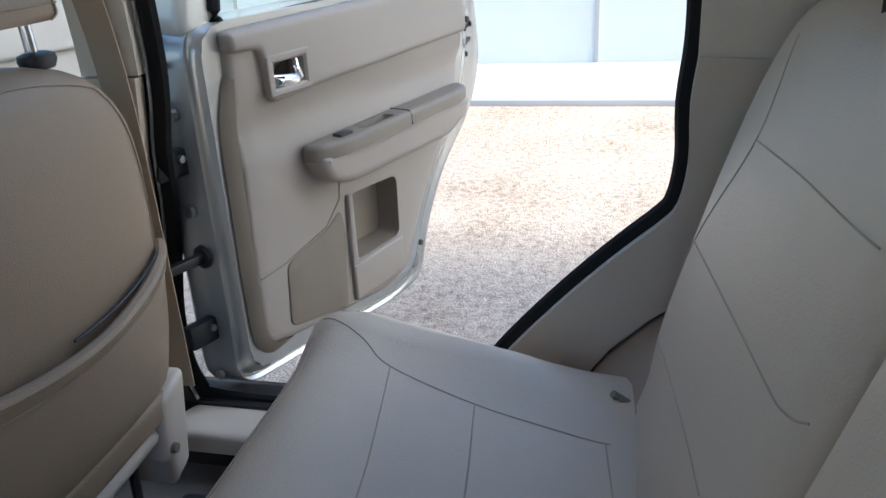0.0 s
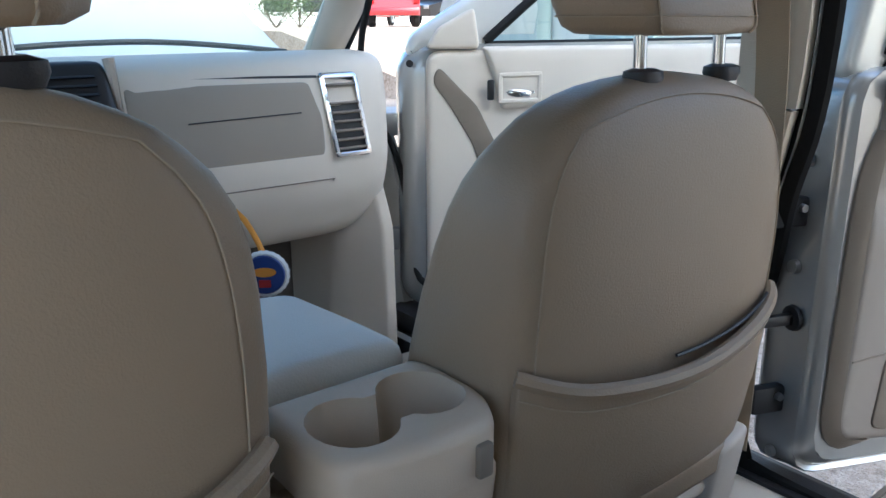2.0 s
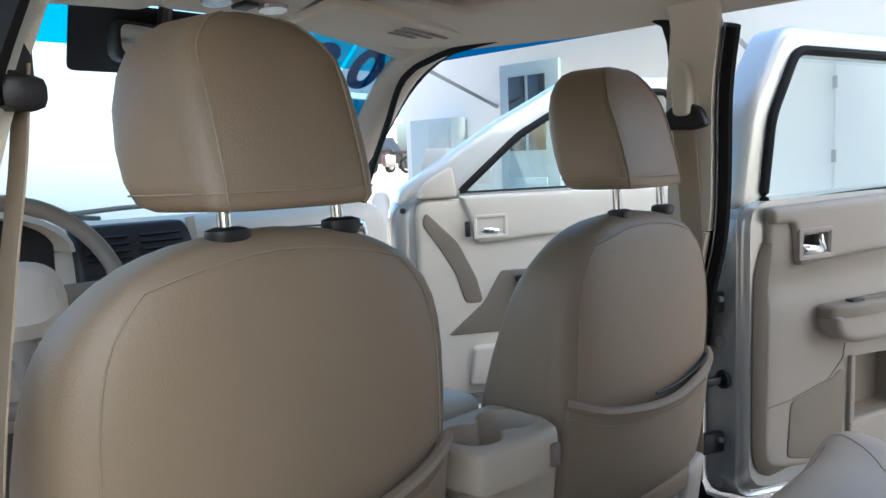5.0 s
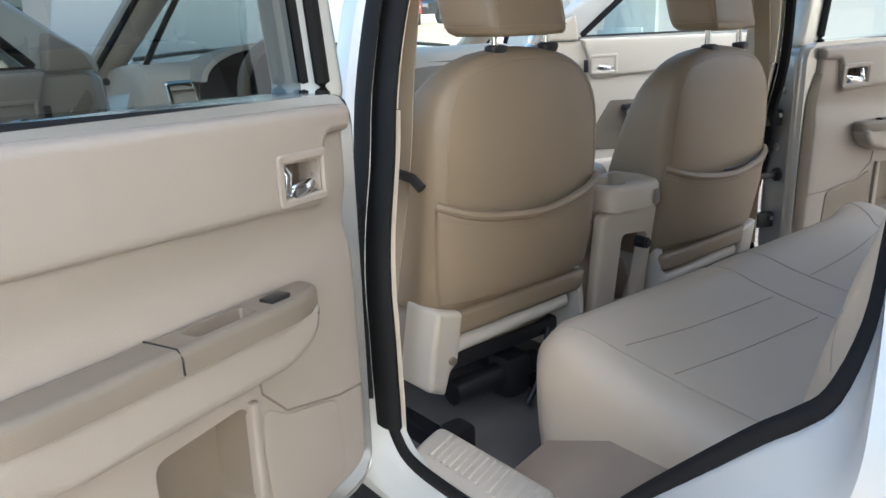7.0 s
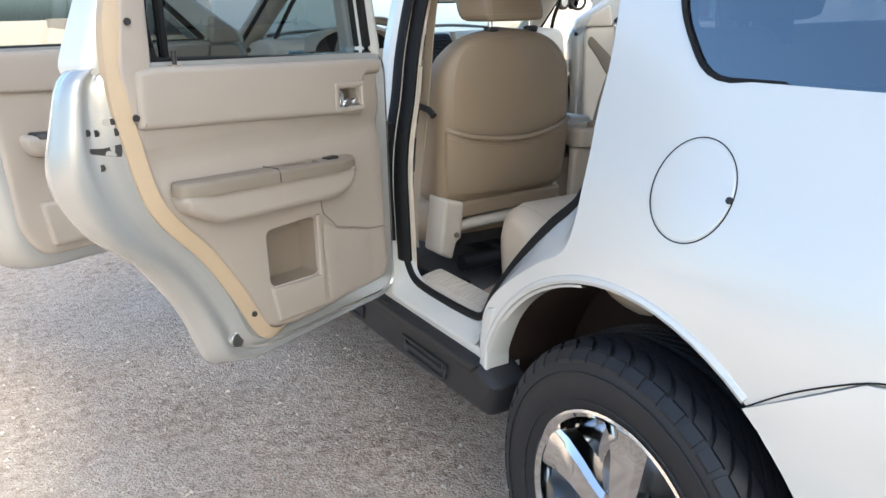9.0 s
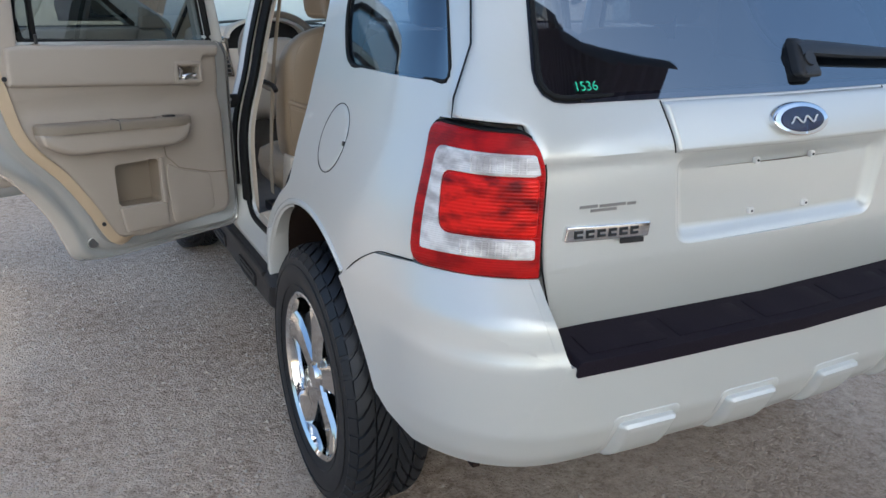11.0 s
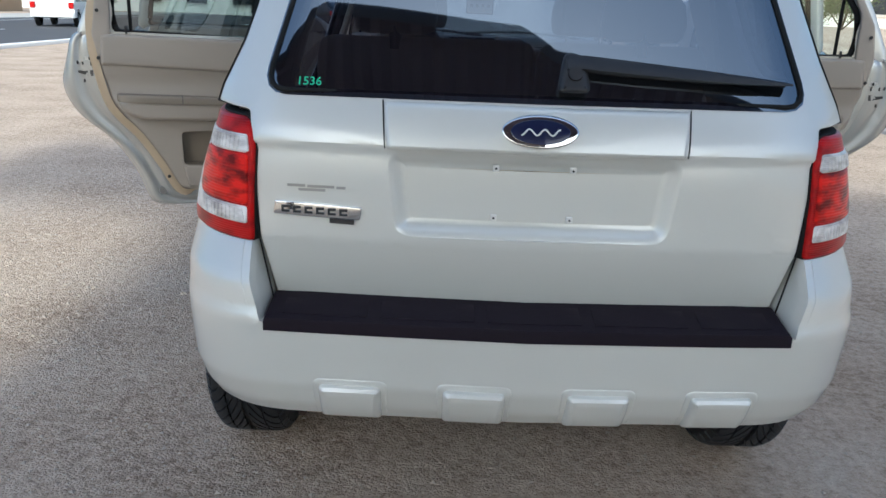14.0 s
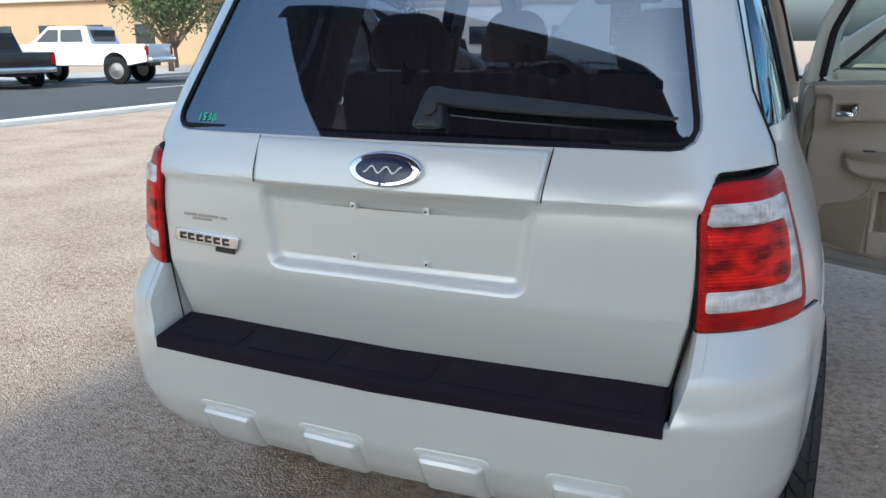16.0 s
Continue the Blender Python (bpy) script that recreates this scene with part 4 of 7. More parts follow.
def rear_door(ox, oy, deg, side):
    F = Frame(ox, oy, deg, side)
    loops = [
        ([(0.02, 0.60), (0.45, 0.595), (0.53, 0.62), (0.575, 0.74), (0.64, 0.85), (0.735, 0.97), (0.775, 1.10), (0.77, 1.26), (0.02, 1.24)], 0.014),
        ([(0.0, 0.585), (0.47, 0.575), (0.545, 0.60), (0.60, 0.73), (0.67, 0.84), (0.77, 0.95), (0.82, 1.08), (0.81, 1.26), (0.0, 1.24)], 0.028),
        ([(-0.005, 0.57), (0.50, 0.555), (0.585, 0.570), (0.625, 0.70), (0.70, 0.82), (0.83, 0.93), (0.882, 1.05), (0.845, 1.26), (-0.005, 1.24)], 0.045),
        ([(-0.01, 0.565), (0.52, 0.548), (0.60, 0.560), (0.645, 0.70), (0.722, 0.825), (0.855, 0.94), (0.902, 1.05), (0.842, 1.26), (-0.01, 1.24)], 0.075),
        ([(-0.015, 0.56), (0.53, 0.54), (0.598, 0.552), (0.650, 0.705), (0.735, 0.835), (0.85, 0.945), (0.898, 1.05), (0.835, 1.26), (-0.015, 1.24)], 0.105),
        ([(-0.01, 0.565), (0.52, 0.55), (0.588, 0.562), (0.640, 0.71), (0.725, 0.84), (0.84, 0.95), (0.888, 1.05), (0.825, 1.255), (-0.01, 1.235)], 0.122),
    ]
    rings = [[F.at(l, z, d) for l, z in resample(rounded(lp, 0.055, 5), 130)] for lp, d in loops]
    cols = [curve([r[i] for r in rings], 5) for i in range(130)]
    rings = []
    for q in range(len(cols[0])):  # pressed bead and channel run round the shell
        e = q / 5
        bead = 0.009 * math.exp(-((e - 1.75) / 0.30) ** 2) - 0.007 * math.exp(-((e - 1.05) / 0.26) ** 2) - 0.005 * math.exp(-((e - 2.6) / 0.35) ** 2)
        rings.append([c_[q] + F.n * bead for c_ in cols])
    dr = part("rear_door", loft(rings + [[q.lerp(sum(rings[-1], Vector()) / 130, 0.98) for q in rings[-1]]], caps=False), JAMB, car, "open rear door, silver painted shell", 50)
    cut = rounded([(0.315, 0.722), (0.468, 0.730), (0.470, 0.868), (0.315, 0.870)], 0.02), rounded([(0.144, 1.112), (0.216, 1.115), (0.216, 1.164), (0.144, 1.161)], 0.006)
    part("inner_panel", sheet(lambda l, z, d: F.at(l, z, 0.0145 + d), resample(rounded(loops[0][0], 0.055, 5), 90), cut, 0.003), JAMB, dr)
    win = rounded([(0.065, 1.228), (0.69, 1.255), (0.69, 1.42), (0.60, 1.55), (0.16, 1.565), (0.09, 1.42)], 0.03)
    frame = rounded([(-0.005, 1.215), (0.835, 1.235), (0.80, 1.32), (0.745, 1.44), (0.645, 1.60), (0.13, 1.62), (0.035, 1.45)], 0.04)
    part("window_frame", sheet(lambda l, z, d: F.at(l, z, 0.03 + d), frame, [win], 0.09, 0.02, 0.1, 0.1), PAINT, dr, "painted window frame")
    part("window_channel", tube([F.at(l, z, 0.026) for l, z in win], 0.011, 8, True), RUBBER, dr, "black rubber glass channel")
    part("window_channel", tube([F.at(l, z, 0.06) for l, z in inset(win, -0.012)], 0.016, 8, True), RUBBER, dr)
    part("window_pane", sheet(lambda l, z, d: F.at(l, z, 0.065 + d), inset(win, -0.014), (), 0), MIDTINT if side < 0 else PALE, dr, "smoked door glass" if side < 0 else "pale green door glass")
    part("glass_divider", F.bar(0.625, 1.24, 0.055, 0.638, 1.52, 0.075, 0.002), RUBBER, dr)
    # trim
    pocket = rounded([(0.315, 0.722), (0.468, 0.730), (0.470, 0.868), (0.315, 0.870)], 0.02)
    trim = rounded([(0.045, 0.64, 0.05), (0.40, 0.615), (0.49, 0.63), (0.55, 0.75), (0.62, 0.86), (0.72, 0.98), (0.755, 1.12), (0.745, 1.25), (0.06, 1.225)], 0.03)

    def scoop(l, z, d):
        k = max(0, 1 - abs(z - 1.06) / 0.06)
        return F.at(l, z, d + 0.012 * k * k * (3 - 2 * k))

    cup = rounded([(0.146, 1.114), (0.214, 1.117), (0.214, 1.162), (0.146, 1.159)], 0.006)
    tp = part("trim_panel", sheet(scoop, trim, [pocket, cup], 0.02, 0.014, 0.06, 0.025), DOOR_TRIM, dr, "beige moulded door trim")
    cup = rounded([(0.144, 1.112), (0.218, 1.115), (0.218, 1.166), (0.144, 1.163)], 0.006)
    if side < 0:
        path = curve([(*p, 0) for p in ((0.43, 0.628), (0.484, 0.640), (0.545, 0.75), (0.615, 0.86), (0.713, 0.98), (0.750, 1.12), (0.763, 1.22), (0.750, 1.36), (0.668, 1.53))], 6)
    else:
        path = curve([(*p, 0) for p in ((0.12, 0.64), (0.060, 0.660), (0.052, 0.76), (0.052, 0.90), (0.055, 1.05), (0.066, 1.15))], 6)
    lips = [[], [], [], []]
    for k, p in enumerate(path):
        t_ = (path[min(k + 1, len(path) - 1)] - path[max(k - 1, 0)]).normalized()
        out_ = Vector((t_.y, -t_.x, 0)) * (1 if side < 0 else -1)
        w = (0.030 if side < 0 else 0.026) * min(1, k / 5 + 0.15, (len(path) - 1 - k) / 8 + 0.45)
        for j, (f, dd) in enumerate(((0.0, -0.002), (0.55, 0.0015), (1.0, 0.010), (1.0, 0.030))):
            lips[j].append(F.at(p.x + out_.x * w * f, p.y + out_.y * w * f, dd))
    # Left edge holds painted warm bounce, right edge painted shade in dark tan.
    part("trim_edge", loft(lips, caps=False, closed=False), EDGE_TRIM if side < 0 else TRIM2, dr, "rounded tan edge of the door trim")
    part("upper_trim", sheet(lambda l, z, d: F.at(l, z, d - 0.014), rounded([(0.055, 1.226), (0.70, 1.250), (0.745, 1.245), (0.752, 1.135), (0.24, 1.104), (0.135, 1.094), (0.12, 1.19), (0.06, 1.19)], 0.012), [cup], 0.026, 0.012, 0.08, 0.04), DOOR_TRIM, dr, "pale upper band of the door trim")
    part("edge_strip", sheet(lambda l, z, d: F.at(l, z, d - 0.004), rounded([(0.705, 1.245), (0.758, 1.14), (0.775, 1.25), (0.755, 1.38), (0.67, 1.53), (0.645, 1.52), (0.70, 1.42)], 0.012), (), 0.04, 0.008, 0.05, 0.05), DOOR_TRIM, dr)
    handle(F, dr, 0.128, 0.232, 1.106, 1.176, DOOR_TRIM)
    ab = part("armrest", sheet(lambda l, z, d: F.at(l, z, d - 0.052), rounded([(0.198, 0.985), (0.70, 1.000), (0.690, 0.962), (0.62, 0.925), (0.27, 0.912), (0.215, 0.935)], 0.03), (), 0.06, 0.016, 0.06, 0.02), DOOR_TRIM, dr, "beige padded armrest")
    slot = rounded([(0.325, 0.016), (0.425, 0.016), (0.425, 0.046), (0.325, 0.046)], 0.006)
    part("armrest_top", sheet(lambda l, q, d: F.up(l, q, d), rounded([(0.190, 0.0), (0.705, 0.0), (0.70, 0.042), (0.64, 0.060), (0.26, 0.060), (0.198, 0.042)], 0.025), [slot], 0.030, 0.010, 0.08, 0.02), TRIM2, ab, "darker tan armrest top")
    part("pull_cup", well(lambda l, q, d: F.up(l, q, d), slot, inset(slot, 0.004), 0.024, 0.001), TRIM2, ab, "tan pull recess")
    part("armrest_joint", tube([F.up(0.462, 0.004, -0.0005), F.up(0.462, 0.054, -0.0005), F.up(0.462, 0.0605, 0.010), F.up(0.462, 0.0605, 0.028)], 0.0013, 6), DARK, ab)
    part("window_switch", F.bar(0.262, 1.0045, -0.044, 0.298, 1.0125, -0.022, 0.002), DARK, ab, "black window switch")
    # Pocket lining darker than the trim, with shade put in the colour.
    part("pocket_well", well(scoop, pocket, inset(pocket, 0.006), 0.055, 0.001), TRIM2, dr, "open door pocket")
    part("pocket_edge", sheet(lambda l, z, d: F.at(l, z, d - 0.010), rounded([(0.298, 0.715), (0.316, 0.718), (0.316, 0.872), (0.302, 0.872)], 0.004), (), 0.014, 0.004, 0.05, 0.05), DOOR_TRIM, dr)
    part("pocket_front", sheet(lambda l, z, d: F.at(l, z, d - 0.010), rounded([(0.300, 0.635), (0.455, 0.64), (0.470, 0.728), (0.300, 0.718)], 0.008), (), 0.016, 0.006, 0.05, 0.05), DOOR_TRIM, dr)
    # Same patch on both doors; the right one has its shade painted in.
    part("lower_panel", sheet(lambda l, z, d: F.at(l, z, d - 0.003), rounded([(0.115, 0.66), (0.28, 0.632), (0.292, 0.80), (0.285, 0.85), (0.24, 0.82), (0.125, 0.79)], 0.018), (), 0.008, 0.003, 0.06, 0.06), TRIM2 if side > 0 else DOOR_TRIM, dr, "lower trim patch darkened as painted shade" if side > 0 else "")
    part("trim_seam", tube([F.at(l, z, 0.0) for l, z in ((0.06, 0.785), (0.12, 0.792), (0.24, 0.825), (0.285, 0.87), (0.29, 0.905))], 0.002, 6), TRIM2, dr)
    for l, z in ((0.53, 0.687), (0.757, 1.16), (0.748, 1.335)):
        part("trim_screw", disc(F.at(l, z, -0.010), 0.007, F.n, 0.004, 12), DARK, dr)
    part("lock_knob", tube([F.at(0.650, 1.235, 0.004), F.at(0.650, 1.262, 0.004), F.at(0.650, 1.278, 0.004)], 0.005, 8), DARK, dr)
    part("knob_collar", disc(F.at(0.650, 1.248, 0.006), 0.012, (0, 0, 1), 0.006, 14), TRIM2, dr)
    # lock side
    nrm = (F.d + F.n * 0.5).normalized()
    def on_shell(pts, lift):
        return snap(dr, [F.at(l, z, -0.1) for l, z in pts], -F.n, lift)

    slot_ = rounded([(0.781, 1.088), (0.812, 1.094), (0.834, 1.100), (0.834, 1.110), (0.812, 1.107), (0.779, 1.113)], 0.004)
    part("latch", loft([on_shell(slot_, -0.004), on_shell(slot_, 0.0012)]), DARK, dr, "black door latch slot")
    plate_ = rounded([(0.776, 1.146), (0.806, 1.150), (0.806, 1.163), (0.776, 1.166)], 0.004)
    pl_ = part("lock_plate", loft([on_shell(plate_, -0.004), on_shell(plate_, 0.0016)]), STEEL, dr, "small steel lock plate")
    part("plate_hole", disc(on_shell([(0.790, 1.156)], 0.002)[0], 0.0065, nrm, 0.003, 12), DARK, pl_)
    for l, z, r in ((0.834, 1.139, 0.007), (0.817, 1.136, 0.007), (0.786, 1.136, 0.008), (0.815, 1.070, 0.007)):
        part("latch_screw", disc(on_shell([(l, z)], 0.0)[0], r, nrm, 0.004, 12), DARK, dr)
    part("drain_plug", disc(F.at(0.555, 0.622, 0.030), 0.018, F.n, 0.006, 18), STEEL, dr)
    # hinge side
    for z in (0.70, 1.02):
        # Hinge coloured near black to stand for the shade it sits in.
        part("hinge", F.bar(-0.065, z - 0.024, 0.062, 0.0, z + 0.024, 0.085, 0.006), CLAD, dr, "door hinge, near black for painted shade")
        part("hinge_bolt", disc(F.at(-0.02, z + 0.008, 0.058), 0.007, F.n, 0.008, 8), STEEL, dr)
    part("check_strap", F.bar(-0.12, 0.835, 0.055, 0.0, 0.853, 0.070, 0.003), DARK, dr, "black door check strap")
    part("strap_hole", disc(F.at(-0.012, 0.845, 0.062), 0.022, -F.d, 0.006, 18), DARK, dr)
    for z, r in ((0.60, 0.01), (0.93, 0.012), (1.18, 0.007), (1.10, 0.012)):
        part("edge_bolt", disc(F.at(-0.014, z, 0.07), r, -F.d, 0.008, 10), STEEL, dr)
    return dr


rear_door(-0.84, 0.923, 67.4, -1)
rear_door(0.785, 1.055, 67.3, 1)


def front_door(ox, oy, deg, side, tone):
    F = Frame(ox, oy, deg, side)
    loops = [
        ([(0.05, 0.565), (0.92, 0.575), (0.99, 0.66), (1.02, 1.0), (1.02, 1.26), (0.05, 1.25)], 0.014),
        ([(0.015, 0.55), (0.93, 0.555), (1.02, 0.64), (1.05, 1.0), (1.04, 1.26), (0.015, 1.25)], 0.035),
        ([(0.0, 0.54), (0.95, 0.54), (1.05, 0.62), (1.08, 1.0), (1.07, 1.26), (0.0, 1.25)], 0.09),
        ([(0.0, 0.53), (0.97, 0.53), (1.07, 0.62), (1.10, 1.0), (1.08, 1.26), (0.0, 1.25)], 0.145),
    ]
    rings = [[F.at(l, z, d) for l, z in resample(rounded(lp, 0.08, 5), 100)] for lp, d in loops]
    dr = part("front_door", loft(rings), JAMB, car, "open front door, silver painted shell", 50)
    win = rounded([(0.21, 1.246), (1.0, 1.255), (0.95, 1.56), (0.66, 1.565), (0.42, 1.43)], 0.03)
    frame = rounded([(0.02, 1.22), (1.06, 1.23), (1.0, 1.61), (0.62, 1.62), (0.34, 1.47), (0.03, 1.27)], 0.04)
    part("window_frame", sheet(lambda l, z, d: F.at(l, z, 0.03 + d), frame, [win], 0.09, 0.02, 0.1, 0.1), PAINT, dr, "painted window frame")
    part("window_channel", tube([F.at(l, z, 0.026) for l, z in win], 0.012, 8, True), RUBBER, dr)
    part("window_pane", sheet(lambda l, z, d: F.at(l, z, 0.065 + d), inset(win, -0.014), (), 0), PALE, dr, "pale green door glass")
    part("trim_panel", sheet(lambda l, z, d: F.at(l, z, d), rounded([(0.07, 0.60), (0.93, 0.60), (0.99, 0.7), (1.01, 1.24), (0.07, 1.235)], 0.04), (), 0.02, 0.014, 0.08, 0.05), tone, dr, "beige moulded door trim")
    part("upper_trim", sheet(lambda l, z, d: F.at(l, z, d - 0.014), rounded([(0.21, 1.245), (1.0, 1.25), (1.0, 1.13), (0.48, 1.105), (0.26, 1.09), (0.24, 1.17)], 0.012), (), 0.026, 0.012, 0.08, 0.04), tone, dr)
    part("mirror_sail", sheet(lambda l, z, d: F.at(l, z, d - 0.006), rounded([(0.07, 1.24), (0.205, 1.24), (0.19, 1.34), (0.10, 1.29)], 0.015), (), 0.03, 0.008, 0.05, 0.05), tone, dr)
    handle(F, dr, 0.25, 0.362, 1.105, 1.182, tone)
    part("lock_switch", F.bar(0.222, 1.115, -0.022, 0.240, 1.165, -0.012, 0.004), DARK, dr, "black lock switch")
    part("speaker_patch", sheet(lambda l, z, d: F.at(l, z, d - 0.004), rounded([(0.16, 0.80), (0.42, 0.80), (0.46, 1.0), (0.34, 1.0), (0.28, 0.90)], 0.012), (), 0.01, 0.004, 0.05, 0.05), TRIM2, dr, "tan speaker grille patch")
    arc = [(0.10, 1.20), (0.20, 1.10), (0.26, 0.98), (0.28, 0.90), (0.22, 0.90), (0.19, 1.0), (0.13, 1.10), (0.085, 1.16)]
    part("trim_sweep", sheet(lambda l, z, d: F.at(l, z, d - 0.003), rounded(arc, 0.02), (), 0.008, 0.003, 0.05, 0.05), TRIM2, dr)
    ab = part("armrest", sheet(lambda l, z, d: F.at(l, z, d - 0.06), rounded([(0.40, 0.97), (0.95, 1.0), (0.93, 0.93), (0.5, 0.90), (0.42, 0.92)], 0.03), (), 0.065, 0.03, 0.06, 0.03), tone, dr, "beige armrest")
    part("armrest_top", sheet(lambda l, q, d: F.o + F.d * l + F.n * q + Vector((0, 0, 0.985 + 0.04 * (l - 0.4) - d)), rounded([(0.38, 0), (0.93, 0), (0.90, 0.067), (0.46, 0.07), (0.39, 0.05)], 0.03), (), 0.02, 0.008, 0.08, 0.03), DARK, ab, "dark switch panel")
    part("door_pocket", sheet(lambda l, z, d: F.at(l, z, d - 0.02), rounded([(0.22, 0.63), (0.90, 0.63), (0.92, 0.78), (0.24, 0.76)], 0.02), (), 0.03, 0.012, 0.08, 0.05), tone, dr)
    for z in (0.74, 1.05):
        part("hinge", F.bar(-0.09, z - 0.03, 0.05, 0.0, z + 0.03, 0.085, 0.006), STEEL, dr, "bare metal door hinge")
    part("edge_hole", disc(F.at(0.03, 1.205, 0.012), 0.010, F.n, 0.006, 14), DARK, dr)
    # mirror
    m = [[F.at(0.16 + 0.10 * k + e, z, 0.16 + 0.10 * k) for e, z in ((-0.02, 1.27), (0.05, 1.27), (0.06, 1.34), (0.05, 1.40), (-0.02, 1.40), (-0.04, 1.33))] for k in (0, 0.3, 1, 1.8, 2.1)]
    mi = part("wing_mirror", loft(m), PAINT if side > 0 else DARK, dr, "wing mirror housing")
    return dr


# Left trim darker, right paler: the light on each is put into its colour.
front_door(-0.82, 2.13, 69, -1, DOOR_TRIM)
front_door(0.775, 2.165, 57, 1, DASH)


# ---- seats ----
def ring(cx, cy, z, w, d, p, n=40, f=1.0):
    out = []
    for k in range(n):
        a = 2 * math.pi * k / n
        ca, sa = math.cos(a), math.sin(a)
        out.append(Vector((cx + w * math.copysign(abs(ca) ** p, ca), cy + d * math.copysign(abs(sa) ** p, sa), z)))
    return out


W = [(0.755, 0.214), (0.775, 0.228), (0.85, 0.238), (1.0, 0.243), (1.12, 0.238), (1.19, 0.220), (1.235, 0.180), (1.26, 0.135), (1.274, 0.085), (1.282, 0.02)]
T = [(0.755, 0.07), (0.80, 0.09), (1.0, 0.090), (1.15, 0.075), (1.24, 0.055), (1.27, 0.035), (1.282, 0.01)]


def front_seat(cx, cy, dz):
    KW = 1.015 if cx < 0 else 1.03
    def back_face(dx, z, d):
        dx *= KW
        w, t, yc = KW * smooth_interp(z, W), smooth_interp(z, T), cy + 1.150 - 0.115 * (z - 0.75)
        q = max(0.0, 1 - min(1.0, abs(dx) / max(1e-4, w)) ** (2 / 0.5))
        return Vector((cx + dx, yc - t * q ** 0.25 + d, z + dz))

    zs = [0.755, 0.758, 0.765, 0.785, 0.84, 0.9, 0.98, 1.05, 1.11, 1.15, 1.18, 1.205, 1.225, 1.24, 1.252, 1.262, 1.27, 1.276, 1.282]
    rings = []
    for z in zs:
        w, t, yc = KW * smooth_interp(z, W), smooth_interp(z, T), cy + 1.150 - 0.115 * (z - 0.75)
        pts = ring(cx, yc, z + dz, w, t, 0.5, 48)
        for p in pts:  # side bolsters lean forward
            if p.y > yc:
                p.y += 0.055 * max(0, (abs(p.x - cx) / max(w, 0.01)) ** 2) * max(0, min(1, (1.22 - z) / 0.3))
        rings.append(pts)
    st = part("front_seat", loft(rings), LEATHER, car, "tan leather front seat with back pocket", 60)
    # back panel seam
    k = 0.86
    seam = [back_face(-k * smooth_interp(z, W), z, -0.001) for z in np.linspace(0.79, 1.235, 22)]
    arc = [back_face(x, 1.235 + 0.026 * (1 - (x / 0.155) ** 2), -0.001) for x in np.linspace(-0.145, 0.145, 12)]
    seam += arc + [back_face(k * smooth_interp(z, W), z, -0.001) for z in np.linspace(1.235, 0.79, 22)]
    part("piping", tube(seam, 0.0010, 6), SEAM, st, "stitched piping")
    # pocket
    top = [(-0.228, 0.994), (-0.15, 0.968), (0.0, 0.952), (0.12, 0.965), (0.226, 0.990)]
    tl = [tuple(p)[:2] for p in curve([(*p, 0) for p in top], 8)]
    pk = tl + [(0.226, 0.84), (0.222, 0.79), (-0.222, 0.79), (-0.226, 0.84)]
    part("seat_pocket", sheet(lambda x, z, d: back_face(x * min(1, 0.97 * smooth_interp(z, W) / 0.235), z, d - 0.010 - 0.012 * max(0, 1 - (x / 0.22) ** 2)), pk, (), 0.008, 0.004, 0.04, 0.04), LEATHER, st, "leather map pocket")
    part("pocket_hem", tube([back_face(x, z + 0.004, -0.006 - 0.022 * max(0, 1 - (x / 0.225) ** 2)) for x, z in tl], 0.009, 8), LEATHER, st, "rolled pocket hem")
    if cx > 0:
        # Black tube paints the shade in the right pocket's open mouth.
        part("pocket_gap", tube([back_face(x, z + 0.013, -0.004 - 0.006 * math.sin(math.pi * k / 15)) for k, (x, z) in enumerate(tl[16:30])], 0.0022, 6), DARK, st)
    part("pocket_seam", tube([back_face(x, z - 0.018, -0.0135 - 0.012 * max(0, 1 - (x / 0.22) ** 2)) for x, z in tl], 0.0009, 6), SEAM, st)
    # head restraint: flat rear panel between two seams, cheeks that run forward and outward
    hx, hy, kh = cx + (0.022 if cx < 0 else 0.038), cy + 1.035, (0.955 if cx < 0 else 0.885)
    dz0, dz = dz, dz + (0.018 if cx > 0 else 0.0)
    HR = [(1.302, 0.080), (1.304, 0.124), (1.312, 0.142), (1.335, 0.151), (1.37, 0.153), (1.41, 0.149), (1.445, 0.138), (1.47, 0.124), (1.492, 0.102), (1.506, 0.078), (1.514, 0.05), (1.518, 0.018)]

    def cheek(z, w):
        p, y0, k = min(0.088, 0.72 * w), hy + 0.27 * (z - 1.305), w / 0.153
        g = 0.012 * (1 - k) * 4
        return [Vector((hx + x, y0 + g + y * (0.35 + 0.65 * k), z + dz)) for x, y in ((-p, 0.004), (0, 0.0), (p, 0.004), ((p + w) / 2, 0.030), (w, 0.085), (w * 0.97, 0.118), (w * 0.72, 0.140), (0, 0.148), (-w * 0.72, 0.140), (-w * 0.97, 0.118), (-w, 0.085), (-(p + w) / 2, 0.030))]

    HR = [(z, w * kh) for z, w in HR]
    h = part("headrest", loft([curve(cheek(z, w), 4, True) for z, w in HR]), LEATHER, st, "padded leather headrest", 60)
    for s in (-1, 1):
        part("headrest_seam", tube(curve([cheek(z, w)[0 if s < 0 else 2] + Vector((0, -0.0012, 0)) for z, w in HR[1:-1]], 4), 0.0014, 6), SEAM, h)
        part("headrest_post", tube([(hx + s * 0.073, hy + 0.045, 1.245 + dz0), (hx + s * 0.073, hy + 0.05, 1.33 + dz)], 0.0075, 10), CHROME, st, "chrome headrest post")
